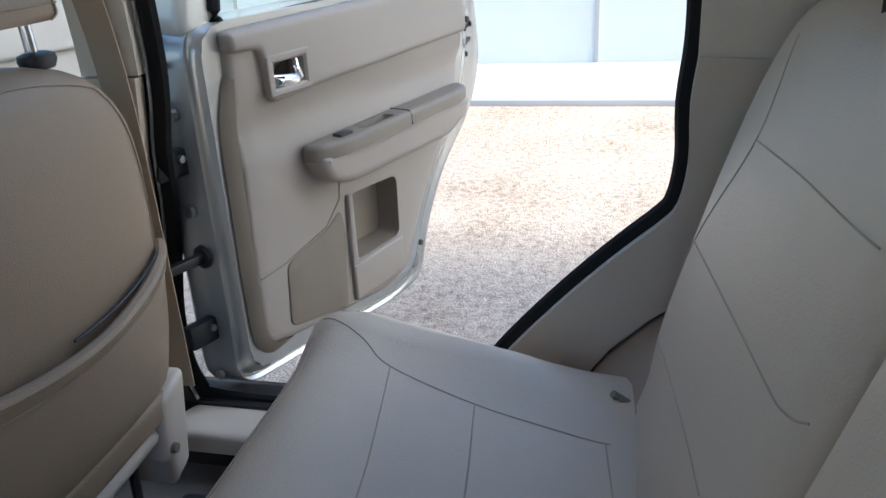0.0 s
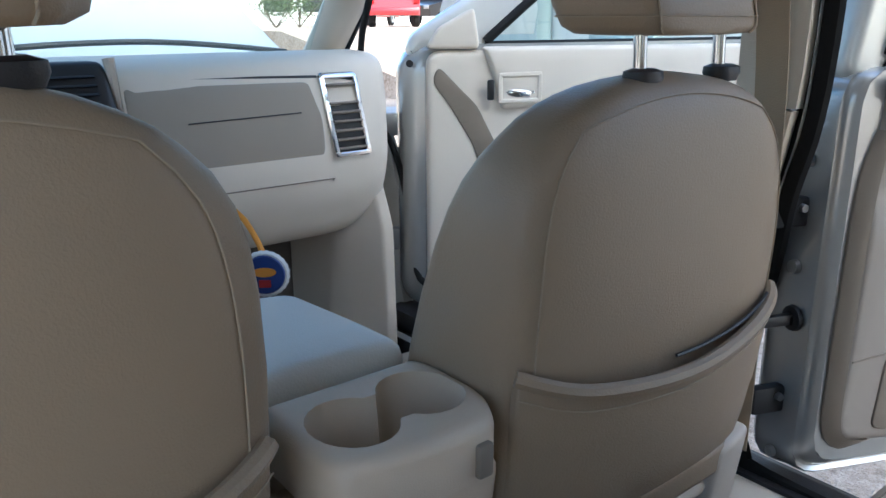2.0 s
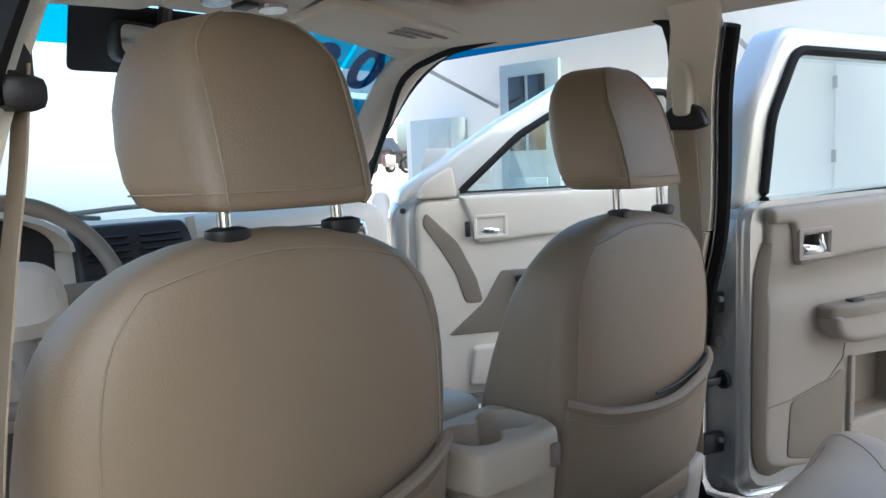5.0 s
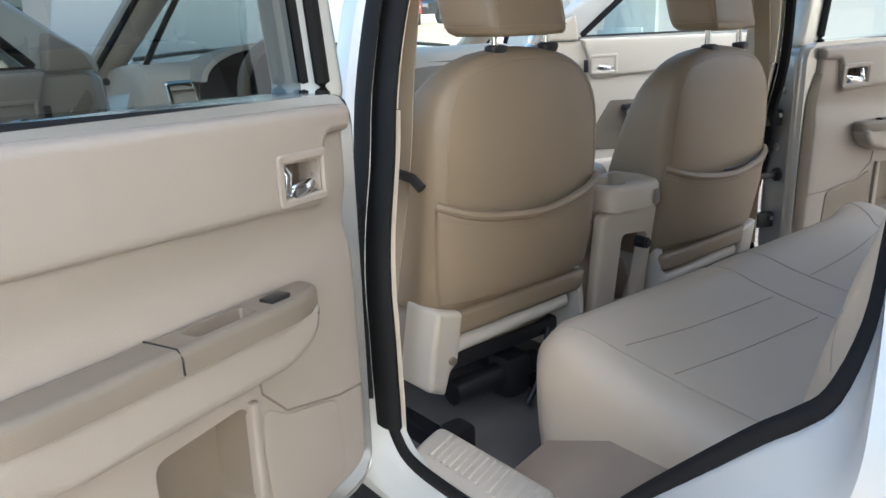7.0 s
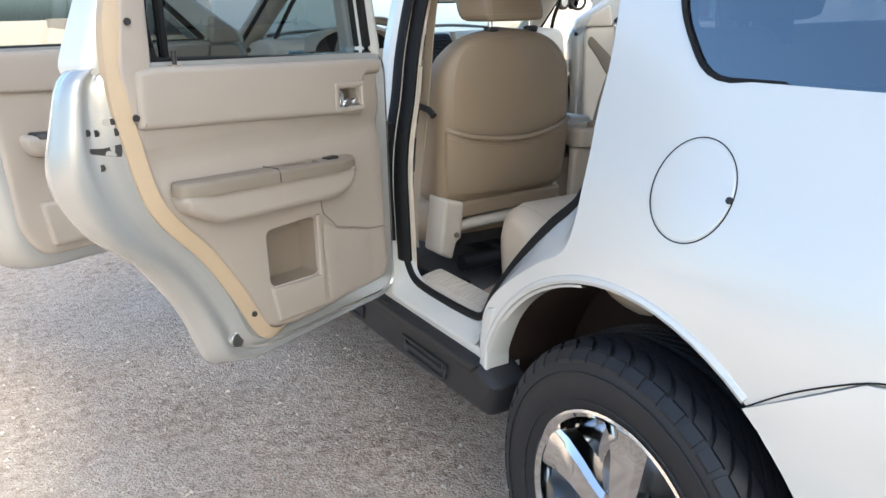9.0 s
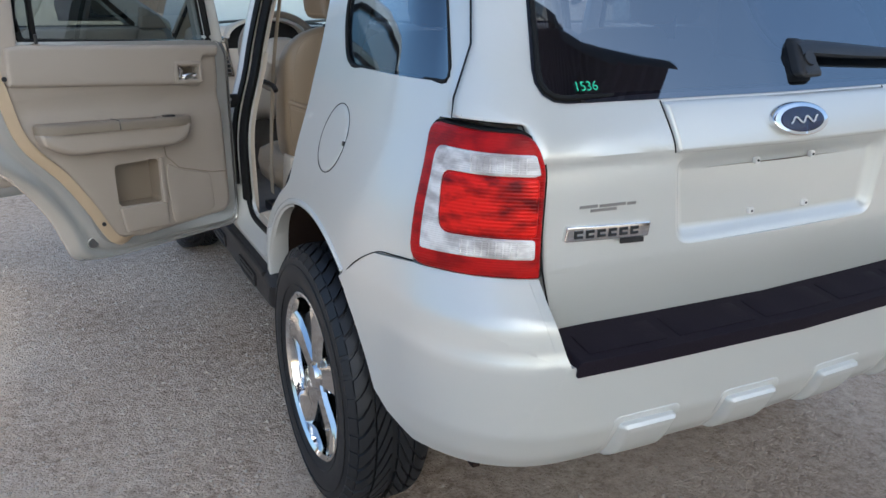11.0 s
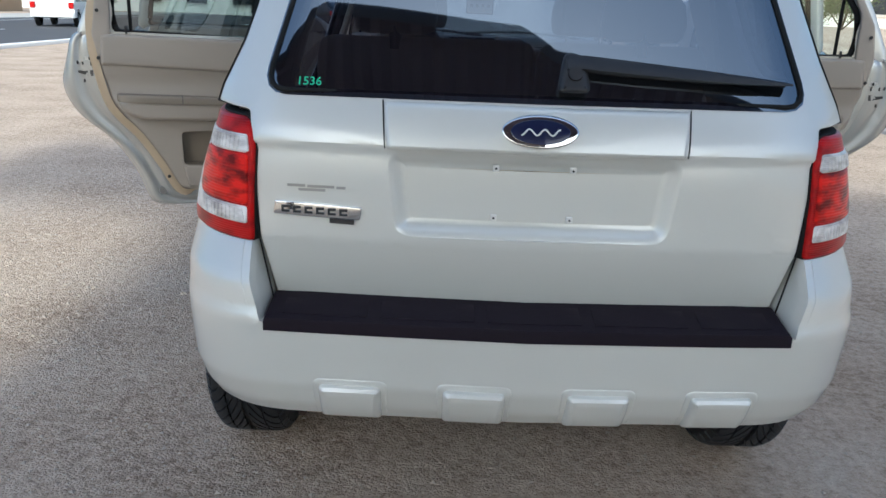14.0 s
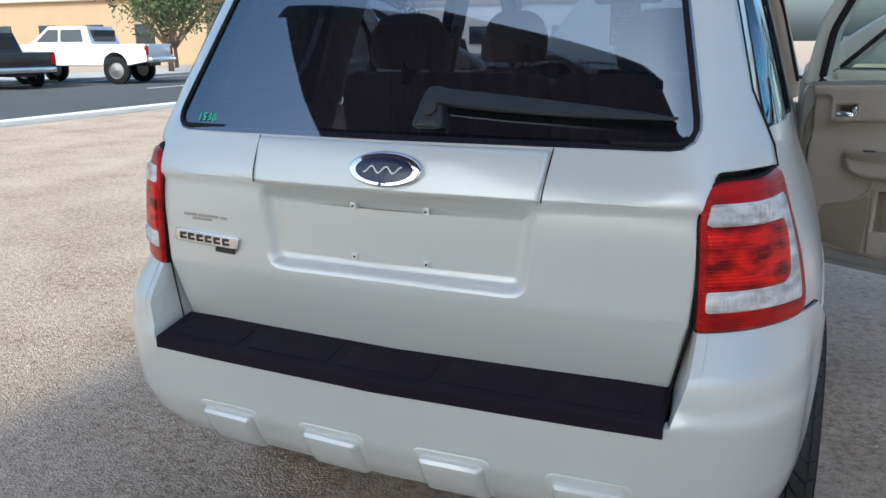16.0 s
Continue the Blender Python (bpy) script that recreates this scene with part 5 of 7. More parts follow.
        part("post_guide", loft([ring(hx + s * 0.073, hy + 0.042, z + dz0, w, w * 0.75, 0.8, 20) for z, w in ((1.268, 0.020), (1.277, 0.024), (1.284, 0.023), (1.287, 0.014))]), DARK, st, "black headrest guide")
    part("headrest_hem", tube([p + (p - Vector((hx, hy + 0.07, p.z))).normalized() * 0.0008 for p in curve(cheek(1.322, 0.1475 * kh), 4, True)], 0.0012, 6, True), SEAM, h)
    dz = dz0
    # lower back flaps, outer lower cover, rails, cushion
    part("lower_flap", sheet(lambda x, z, d: Vector((cx + x, cy + 1.062 - 0.10 * (z - 0.74) + d, z + dz)), rounded([(-0.205, 0.712), (0.205, 0.722), (0.215, 0.772), (-0.215, 0.765)], 0.015), (), 0.03, 0.010, 0.06, 0.02), LEATHER, st, "leather lower seat back flap")
    part("flap_bar", tube([(cx + x, cy + 1.095, z + dz) for x, z in ((-0.20, 0.682), (0.0, 0.690), (0.17, 0.700))], 0.020, 10), TRIM, st, "beige cross bar under the seat back")
    o = -1 if cx < 0 else 1
    cv = part("side_cover", sheet(lambda x, z, d: Vector((cx + o * x, cy + 1.060 - 0.15 * (z - 0.74) + d, z + dz)), rounded([(0.165, 0.765), (0.236, 0.785), (0.245, 0.60), (0.196, 0.575), (0.185, 0.635), (0.168, 0.645)], 0.012), (), 0.10, 0.012, 0.05, 0.04), TRIM, st, "beige plastic outer seat cover")
    part("cover_bolt", disc((cx + o * 0.190, cy + 1.068, 0.661 + dz), 0.009, (0, -1, 0), 0.008, 12), TRIM2, cv)
    part("hinge_cover", sheet(lambda y, z, d: Vector((cx - o * (0.215 - d), y, z + dz)), rounded([(cy + 1.055, 0.60), (cy + 1.10, 0.555), (cy + 1.30, 0.56), (cy + 1.30, 0.70), (cy + 1.14, 0.80), (cy + 1.085, 0.80), (cy + 1.068, 0.74)], 0.03), (), 0.022, 0.008, 0.05, 0.05), TRIM, st, "beige inner seat hinge cover")
    part("recline_knob", tube([(cx - o * 0.17, cy + 1.10, 0.725 + dz), (cx - o * 0.20, cy + 1.10, 0.735 + dz)], 0.018, 12), DARK, st)
    part("seat_cushion", loft([ring(cx, cy + 1.40, z + dz, w, t, 0.45, 32) for z, w, t in ((0.60, 0.22, 0.24), (0.62, 0.245, 0.262), (0.68, 0.255, 0.27), (0.73, 0.245, 0.262), (0.755, 0.20, 0.22))]), LEATHER, st, "leather seat cushion", 60)
    for s in (-1, 1):
        part("seat_rail", box(cx + s * 0.19 - 0.022, cy + 1.06, 0.43, cx + s * 0.19 + 0.022, cy + 1.64, 0.475, 0.006), DARK, st, "black steel seat rail")
        part("rail_foot", box(cx + s * 0.19 - 0.03, cy + 1.03, 0.425, cx + s * 0.19 + 0.03, cy + 1.09, 0.52, 0.012), DARK, st)
    part("seat_motor", join(tube([(cx - 0.12, cy + 1.16, 0.53), (cx + 0.14, cy + 1.16, 0.53)], 0.030, 10), box(cx + 0.02, cy + 1.12, 0.47, cx + 0.10, cy + 1.2, 0.58, 0.02), tube([(cx + 0.06, cy + 1.10, 0.46), (cx + 0.13, cy + 1.11, 0.53), (cx + 0.16, cy + 1.13, 0.62)], 0.008, 8)), DARK, st, "dark seat motor and wiring")
    part("seat_frame", box(cx - 0.2, cy + 1.13, 0.60, cx + 0.2, cy + 1.62, 0.64, 0.01), DARK, st)


front_seat(-0.374, 0.0, 0.0)
front_seat(0.354, 0.0, -0.030)

BP = [(0.25, 0.44, 0), (0.25, 0.62, 0), (0.32, 0.725, 0), (0.44, 0.748, 0), (0.57, 0.764, 0), (0.70, 0.788, 0), (0.775, 0.808, 0), (0.83, 0.80, 0), (0.868, 0.745, 0), (0.862, 0.62, 0), (0.83, 0.44, 0)]
BPC = curve(BP, 5)


rings = []
for x, s in ((-0.568, 0.74), (-0.565, 0.82), (-0.556, 0.90), (-0.535, 0.965), (-0.49, 1), (-0.3, 1), (-0.06, 1.0), (-0.03, 0.992), (0.0, 1.0), (0.3, 1), (0.5, 1), (0.54, 1), (0.58, 1), (0.62, 1), (0.65, 1), (0.68, 0.975), (0.705, 0.92), (0.718, 0.84), (0.722, 0.76)):
    rings.append([(x, 0.55 + (p.x - 0.55) * s, 0.44 + (p.y - 0.44) * s) for p in BPC])
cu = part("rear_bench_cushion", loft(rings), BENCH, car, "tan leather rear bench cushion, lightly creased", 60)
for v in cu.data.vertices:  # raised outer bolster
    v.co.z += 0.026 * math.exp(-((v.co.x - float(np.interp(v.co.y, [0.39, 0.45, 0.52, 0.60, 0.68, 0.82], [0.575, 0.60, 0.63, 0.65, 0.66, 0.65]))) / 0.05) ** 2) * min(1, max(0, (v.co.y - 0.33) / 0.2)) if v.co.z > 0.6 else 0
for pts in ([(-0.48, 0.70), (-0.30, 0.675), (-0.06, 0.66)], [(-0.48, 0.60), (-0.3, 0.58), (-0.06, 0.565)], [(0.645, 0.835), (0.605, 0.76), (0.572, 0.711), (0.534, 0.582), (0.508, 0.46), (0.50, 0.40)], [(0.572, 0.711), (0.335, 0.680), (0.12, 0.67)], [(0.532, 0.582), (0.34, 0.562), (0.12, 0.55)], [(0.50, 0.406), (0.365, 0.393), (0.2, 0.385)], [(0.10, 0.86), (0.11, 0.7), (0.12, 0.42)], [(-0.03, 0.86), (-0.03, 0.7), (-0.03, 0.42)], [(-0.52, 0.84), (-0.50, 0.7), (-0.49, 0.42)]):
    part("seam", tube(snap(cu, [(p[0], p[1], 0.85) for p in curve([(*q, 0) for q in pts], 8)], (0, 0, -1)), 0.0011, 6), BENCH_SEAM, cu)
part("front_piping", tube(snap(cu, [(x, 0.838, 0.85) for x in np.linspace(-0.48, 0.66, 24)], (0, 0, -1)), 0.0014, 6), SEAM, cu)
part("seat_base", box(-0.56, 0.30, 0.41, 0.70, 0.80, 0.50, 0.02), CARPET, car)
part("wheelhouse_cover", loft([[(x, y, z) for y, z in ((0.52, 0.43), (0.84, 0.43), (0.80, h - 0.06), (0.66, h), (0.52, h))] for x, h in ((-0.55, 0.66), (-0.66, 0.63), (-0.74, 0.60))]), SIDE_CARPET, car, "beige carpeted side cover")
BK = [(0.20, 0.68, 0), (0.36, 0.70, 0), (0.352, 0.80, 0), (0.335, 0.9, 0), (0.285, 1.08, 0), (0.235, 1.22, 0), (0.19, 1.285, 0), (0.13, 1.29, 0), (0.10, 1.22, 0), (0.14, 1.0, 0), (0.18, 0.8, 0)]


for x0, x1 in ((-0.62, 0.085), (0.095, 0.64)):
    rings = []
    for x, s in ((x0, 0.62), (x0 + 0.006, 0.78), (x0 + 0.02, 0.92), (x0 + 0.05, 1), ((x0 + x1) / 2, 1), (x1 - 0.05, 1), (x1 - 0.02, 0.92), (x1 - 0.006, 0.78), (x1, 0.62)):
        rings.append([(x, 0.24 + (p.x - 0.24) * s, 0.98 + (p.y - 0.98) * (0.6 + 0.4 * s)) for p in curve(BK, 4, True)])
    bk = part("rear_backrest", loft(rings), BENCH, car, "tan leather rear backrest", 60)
    f = (lambda x: x) if x0 > 0 else (lambda x: -x - 0.02)
    for pts in ([(0.571, 1.247), (0.510, 1.15), (0.585, 0.997), (0.61, 0.82)], [(0.508, 1.147), (0.331, 1.166), (0.204, 1.176), (0.137, 1.182)], [(0.588, 0.997), (0.304, 1.036), (0.148, 1.057), (0.11, 1.07)], [(0.60, 0.856), (0.358, 0.903), (0.205, 0.925)]):
        part("seam", tube(snap(bk, [(f(p[0]), 0.3, p[1]) for p in curve([(*q, 0) for q in pts], 8)], (0, -1, 0)), 0.0009, 6), BENCH_SEAM, bk)
    hx = (x0 + x1) / 2 + (0.05 if x0 > 0 else -0.1)
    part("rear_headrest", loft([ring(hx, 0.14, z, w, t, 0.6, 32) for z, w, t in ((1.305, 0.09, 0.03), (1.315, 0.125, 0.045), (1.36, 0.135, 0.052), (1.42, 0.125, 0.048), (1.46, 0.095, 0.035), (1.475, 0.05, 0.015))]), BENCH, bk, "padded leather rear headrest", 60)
    part("headrest_post", tube([(hx, 0.14, 1.26), (hx, 0.14, 1.33)], 0.02, 8, wide=0.05), DARK, bk)
part("seat_catch", join(disc((0.60, 0.385, 0.745), 0.008, (-0.3, 0.6, 0.6), 0.02), disc((0.60, 0.392, 0.752), 0.006, (-0.3, 0.6, 0.6), 0.02)), TRIM2, car, "small tan seat catch")
part("belt_buckle", box(-0.385, 0.36, 0.745, -0.355, 0.385, 0.835, 0.008), DARK, car, "black belt buckle")


# ---- console, dashboard, cabin shell ----

def eight():
    """Outline of two joined cup wells."""
    out = []
    for cx, cy, a0, a1 in ((-0.035, 1.108, 42, 332), (0.050, 1.117, -138, 152)):
        for k in range(19):
            a = radians(a0 + (a1 - a0) * k / 18)
            out.append((cx + 0.043 * math.cos(a), cy + 0.049 * math.sin(a)))
    return out


top = rounded([(-0.088, 1.044), (0.0, 1.030), (0.078, 1.034), (0.104, 1.080), (0.104, 1.165), (0.095, 1.192), (-0.092, 1.192), (-0.094, 1.10)], 0.018)
con = part("centre_console", loft([[Vector((x, y, z)) for x, y in resample(rounded([(-0.105 * k, 1.17), (0.10 * k, 1.17), (0.118 * k, 1.19), (0.118 * k, 1.7), (-0.112 * k, 1.7), (-0.112 * k, 1.19)], 0.01), 60)] for z, k in ((0.43, 0.86), (0.80, 0.93), (0.835, 0.94))]), CONSOLE, car, "beige centre console", 50)
rec = rounded([(-0.025, 0.60), (0.062, 0.60), (0.080, 0.815), (-0.022, 0.825)], 0.018)
part("console_rear", sheet(lambda x, z, d: Vector((x, 1.105 - 0.10 * (z - 0.44) + d, z)), rounded([(-0.092, 0.43), (0.098, 0.43), (0.112, 0.885), (-0.102, 0.885)], 0.022), [rec], 0.028, 0.012, 0.06, 0.06), CONSOLE, con, "beige console rear with open recess")
part("console_top", sheet(lambda x, y, d: Vector((x, y, 0.952 - d)), top, [eight()], 0.06, 0.014, 0.06, 0.05), CONSOLE, con, "beige cup holder tray")
part("cup_holder", well(lambda x, y, d: Vector((x, y, 0.952 - d)), eight(), inset(eight(), 0.005), 0.095, 0.001), CONSOLE, con, "two joined cup holders", 60)
part("tray_tab", box(0.050, 1.026, 0.895, 0.068, 1.036, 0.930, 0.003), TRIM2, con)
part("power_socket", join(disc((0.058, 1.065, 0.79), 0.015, (0, -1, 0), 0.03, 20), disc((0.058, 1.048, 0.79), 0.010, (0, -1, 0), 0.006, 16)), DARK, con, "black power socket")
part("armrest_bin", box(-0.10, 1.215, 0.82, 0.09, 1.43, 0.93, 0.01), CONSOLE, con, "beige armrest bin")
part("armrest_lid", sheet(lambda x, y, d: Vector((x, y, 0.968 - 0.012 * (x / 0.13) ** 2 - d)), rounded([(-0.105, 1.21), (0.106, 1.21), (0.10, 1.30), (0.082, 1.44), (-0.10, 1.46)], 0.025), (), 0.05, 0.02, 0.06, 0.06), PALE_LID, con, "pale grey padded armrest lid")
part("gear_panel", sheet(lambda x, y, d: Vector((x, y, 0.80 + 0.3 * (y - 1.62) - d)), rounded([(-0.12, 1.62), (0.11, 1.62), (0.11, 2.15), (-0.12, 2.15)], 0.03), (), 0.1, 0.02, 0.08, 0.08), DARK, con, "dark gear lever panel")

DP = [(2.62, 1.175, 0), (2.42, 1.225, 0), (2.26, 1.24, 0), (2.165, 1.225, 0), (2.135, 1.17, 0), (2.125, 1.05, 0), (2.13, 0.965, 0), (2.17, 0.87, 0), (2.26, 0.78, 0), (2.5, 0.72, 0)]
rings = []
for x, s in ((-0.755, 0.86), (-0.745, 0.96), (-0.72, 1), (-0.4, 1), (0, 1), (0.4, 1), (0.69, 1), (0.72, 0.96), (0.735, 0.86)):
    rings.append([(x, 2.45 + (p.x - 2.45) * s, 0.98 + (p.y - 0.98) * (0.7 + 0.3 * s)) for p in curve(DP, 6)])
dash = part("dashboard", loft(rings), DASH, car, "beige moulded dashboard", 50)


def face(x, z, d):
    y = float(np.interp(z, [0.78, 0.87, 0.965, 1.05, 1.17, 1.225], [2.26, 2.17, 2.13, 2.125, 2.135, 2.165]))
    return Vector((x, y - 0.003 + d, z))


part("glove_panel", sheet(face, rounded([(0.10, 1.19), (0.505, 1.178), (0.535, 1.10), (0.54, 1.005), (0.28, 0.985), (0.10, 0.985)], 0.015), (), 0.02, 0.006, 0.06, 0.03), DASH_PANEL, dash, "tan airbag panel on the dashboard")
part("panel_line", tube([face(0.22, 1.105, -0.001), face(0.48, 1.110, -0.001)], 0.0015, 6), DARK, dash)
part("panel_gap", tube([face(0.10, 1.197, 0.0), face(0.53, 1.186, 0.0)], 0.004, 6), DARK, dash)
part("glove_box", sheet(face, rounded([(0.13, 0.945), (0.555, 0.945), (0.47, 0.80), (0.17, 0.80)], 0.02), (), 0.02, 0.004, 0.06, 0.03), DASH, dash, "beige glove box lid")
part("glove_gap", tube([face(x, z, -0.001) for x, z in ((0.12, 0.949), (0.563, 0.949), (0.475, 0.80))], 0.0016, 6), TRIM2, dash)


def side_vent(x0, x1):
    ol = rounded([(x0, 1.195), (x1, 1.195), (x1 + 0.03, 1.0), (x0 + 0.03, 1.0)], 0.012)
    steps = [(ol, 0.0), (ol, -0.010), (inset(ol, 0.003), -0.013), (inset(ol, 0.010), -0.013), (inset(ol, 0.013), -0.010), (inset(ol, 0.013), 0.0)]
    v = part("air_vent", loft([[face(x, z, d) for x, z in lp] for lp, d in steps], caps=False), CHROME, dash, "bright framed side air vent")
    part("vent_core", sheet(lambda x, z, d: face(x, z, d - 0.001), inset(ol, 0.010), (), 0.01), DARK, v)
    for k in range(8):
        z = 1.02 + k * 0.021
        if k == 6:
            continue
        f = (1.195 - z) / 0.195
        part("vent_slat", tube([face(x0 + 0.012 + 0.03 * f, z, -0.006), face(x1 - 0.012 + 0.03 * f, z, -0.006)], 0.0035, 6, wide=0.007), TRIM2, v)
    return v


side_vent(0.53, 0.63)
side_vent(-0.70, -0.61)
# centre stack and instrument hood
st = part("radio_console", sheet(lambda x, z, d: face(x, z, d - 0.02), rounded([(-0.20, 1.235), (0.075, 1.235), (0.095, 1.0), (0.06, 0.86), (-0.20, 0.86)], 0.02), (), 0.05, 0.012, 0.06, 0.05), DARK, dash, "dark radio console")
for x0 in (-0.19, -0.06):
    for k in range(4):
        part("vent_slat", tube([face(x0 + 0.01, 1.16 + k * 0.016, -0.024), face(x0 + 0.11, 1.16 + k * 0.016, -0.024)], 0.003, 6, wide=0.006), CLAD, st)
part("radio", sheet(lambda x, z, d: face(x, z, d - 0.026), rounded([(-0.18, 1.13), (0.065, 1.13), (0.075, 1.02), (-0.18, 1.02)], 0.008), (), 0.01, 0.003, 0.05, 0.05), CLAD, st, "dark radio panel")
for k in range(4):
    part("radio_button", box(-0.15 + k * 0.05, face(0, 1.05, -0.032).y, 1.04, -0.12 + k * 0.05, face(0, 1.05, -0.022).y, 1.055, 0.002), STEEL, st)
part("console_edge", tube([face(0.082, 1.24, -0.022), face(0.102, 1.0, -0.022), face(0.068, 0.86, -0.022)], 0.012, 8), TRIM, dash)
part("instrument_hood", loft([[Vector((-0.42 + 0.20 * k * math.cos(a), y, 1.19 + h * max(0, math.sin(a)))) for a in [math.pi * j / 16 for j in range(17)]] for y, k, h in ((2.38, 0.9, 0.05), (2.2, 1.0, 0.09), (2.06, 1.0, 0.10), (2.05, 0.94, 0.085), (2.16, 0.9, 0.08))], caps=False, closed=False), TRIM, dash, "beige instrument hood")
part("instrument_panel", sheet(lambda x, z, d: Vector((-0.42 + x, 2.13 + d, z)), rounded([(-0.18, 1.08), (0.18, 1.08), (0.18, 1.22), (0.10, 1.265), (-0.10, 1.265), (-0.18, 1.22)], 0.02), (), 0.03), DARK, dash, "dark instrument panel")
# steering wheel
sw = Matrix.Translation((-0.41, 1.84, 1.13)) @ pose(0, 0, 0, 66, 0, 0)
whl = part("steering_wheel", moved(tube([(0.19 * math.cos(a), 0.19 * math.sin(a), 0) for a in [2 * math.pi * k / 48 for k in range(48)]], 0.016, 10, True), sw), TRIM2, car, "tan leather steering wheel")
part("wheel_hub", moved(loft([ring(0, 0, z, w, w * 0.85, 0.7, 28) for z, w in ((-0.05, 0.05), (-0.02, 0.085), (0.01, 0.085), (0.03, 0.06))]), sw), TRIM, whl, "beige airbag hub")
for a in (0, 180, 270):
    part("wheel_spoke", moved(tube([(0.06 * math.cos(radians(a)), 0.06 * math.sin(radians(a)), 0), (0.18 * math.cos(radians(a)), 0.18 * math.sin(radians(a)), 0)], 0.010, 8, wide=0.022), sw), TRIM2, whl)
part("steering_column", tube([(-0.41, 1.86, 1.11), (-0.41, 2.15, 0.98)], 0.05, 12), TRIM, car)

# cabin floor, toe board, rear deck
part("cabin_floor", box(-0.74, 0.55, 0.40, 0.74, 2.55, 0.435, 0.005), CARPET, car, "grey-brown floor carpet")
part("floor_tunnel", loft([[Vector((x, y, z)) for x, z in ((-0.16, 0.43), (-0.10, 0.50), (0.10, 0.50), (0.16, 0.43))] for y in (0.8, 1.1, 2.4)]), CARPET, car)
part("toe_board", box(-0.74, 2.50, 0.40, 0.74, 2.56, 1.15, 0.01), CARPET, car)
part("load_floor", box(-0.56, -0.66, 0.70, 0.56, 0.22, 0.73, 0.01), CARPET, car, "dark load floor carpet")
for side in (-1, 1):
    dy = SHIFT[side]
    lower = fine([(y + dy + 0.004, z) for y, z in [(SEAL_REAR[side][3][0], 1.205)] + SEAL_REAR[side][4:]] + [(0.535 + dy, 0.60)], 3) + [(0.535, 0.55), (0.52, 0.55)] + arch(20, 150, 12, 0.50) + [(-0.62, 0.70), (-0.62, 1.16)]
    part("quarter_trim", sheet(skin(side, -0.06), lower, (), 0.02, 0.0, 0.1, 0.08), TRIM, car, "beige rear side trim")
    part("quarter_trim", sheet(skin(side, -0.055), [(0.27 + dy, 1.60), (0.254 + dy, 1.42), (0.236 + dy, 1.30), (0.232 + dy, 1.195), (0.08 + dy, 1.195), (0.09, 1.60)], (), 0.02, 0.006, 0.1, 0.08), FABRIC, car, "pale upper rear pillar trim")
    part("rear_pillar_trim", sheet(skin(side, -0.05), rounded([(-0.60, 1.60), (-0.59, 1.165), (-0.70, 1.165), (-0.70, 1.60)], 0.01), (), 0.02, 0.006, 0.1, 0.08), FABRIC, car)
    part("kick_panel", sheet(lambda y, z, d: Vector((side * (0.71 - 0.085 * min(1, max(0, (y - 2.15) / 0.12)) + d), y, z)), rounded([(2.14, 0.43), (2.52, 0.43), (2.52, 1.06), (2.20, 1.06), (2.15, 0.80)], 0.02), (), 0.03, 0.008, 0.04, 0.1), TRIM, car, "beige footwell side panel")
    part("lower_wall", sheet(skin(side, -0.10), rounded([(2.2, 0.43), (2.5, 0.43), (2.5, 1.1), (2.2, 1.1)], 0.02), (), 0.03), TRIM, car)


def roof_z(x, y):
    return 1.735 - 0.075 * (x / 0.62) ** 2 - 0.012 * max(0, (y - 0.8) / 1.1) ** 2 - 0.05 * max(0, (0.4 - y) / 0.9) ** 2


outline = rounded([(-0.63, -0.44), (0.63, -0.44), (0.615, 1.93), (-0.615, 1.93)], 0.1)
hole = rounded([(-0.36, 0.62), (0.36, 0.62), (0.36, 1.46), (-0.36, 1.46)], 0.06)
part("roof", sheet(lambda x, y, d: Vector((x, y, roof_z(x, y) - d)), outline, (), 0.02, 0.01, 0.12, 0.15), PAINT, car, "pearl white roof")
part("headliner", sheet(lambda x, y, d: Vector((x, y, roof_z(x, y) - 0.055 + 0.035 * min(1, max(0, (y - 1.3) / 0.6)) + d)), inset(outline, 0.01), [hole], 0.02, 0.0, 0.12, 0.12), FABRIC, car, "pale cloth headliner")
part("sunroof_shade", sheet(lambda x, y, d: Vector((x, y, roof_z(x, y) - 0.032 + d)), inset(hole, -0.02), (), 0.004), DARK, car, "dark sunroof panel")
part("sunroof_trim", tube([(x, y, roof_z(x, y) - 0.056) for x, y in hole], 0.012, 8, True), FABRIC, car)
for side in (-1, 1):
    part("roof_rail", tube(curve([(side * 0.625, -0.5, 1.60), (side * 0.62, 0.3, 1.640), (side * 0.612, 1.0, 1.658), (side * 0.60, 1.45, 1.675), (side * 0.595, 1.75, 1.660)], 6), 0.030, 8, wide=0.045), FABRIC, car, "headliner edge above the doors")
    part("cant_rail", tube(curve([(side * 0.655, -0.45, 1.61), (side * 0.665, 0.3, 1.645), (side * 0.655, 1.1, 1.672), (side * 0.635, 1.5, 1.688), (side * 0.632, 1.78, 1.66)], 6), 0.022, 8, wide=0.034), PAINT, car)
    part("roof_seal", tube(curve([(side * 0.668, 1.06, 1.632), (side * 0.652, 1.45, 1.655), (side * 0.645, 1.72, 1.643), (side * 0.682, 1.95, 1.572), (side * 0.738, 2.2, 1.392), (side * 0.802, 2.5, 1.175)], 6), 0.009, 8), RUBBER, car, "black rubber seal along the roof edge")
part("roof_header", tube([(x, 1.90 - 0.03 * (x / 0.6) ** 2, roof_z(x, 1.9) - 0.012) for x in np.linspace(-0.6, 0.6, 14)], 0.026, 8, wide=0.05), FABRIC, car)
part("tail_header", tube([(x, -0.44, roof_z(x, -0.44) - 0.04) for x in np.linspace(-0.6, 0.6, 14)], 0.04, 8, wide=0.06), PAINT, car)
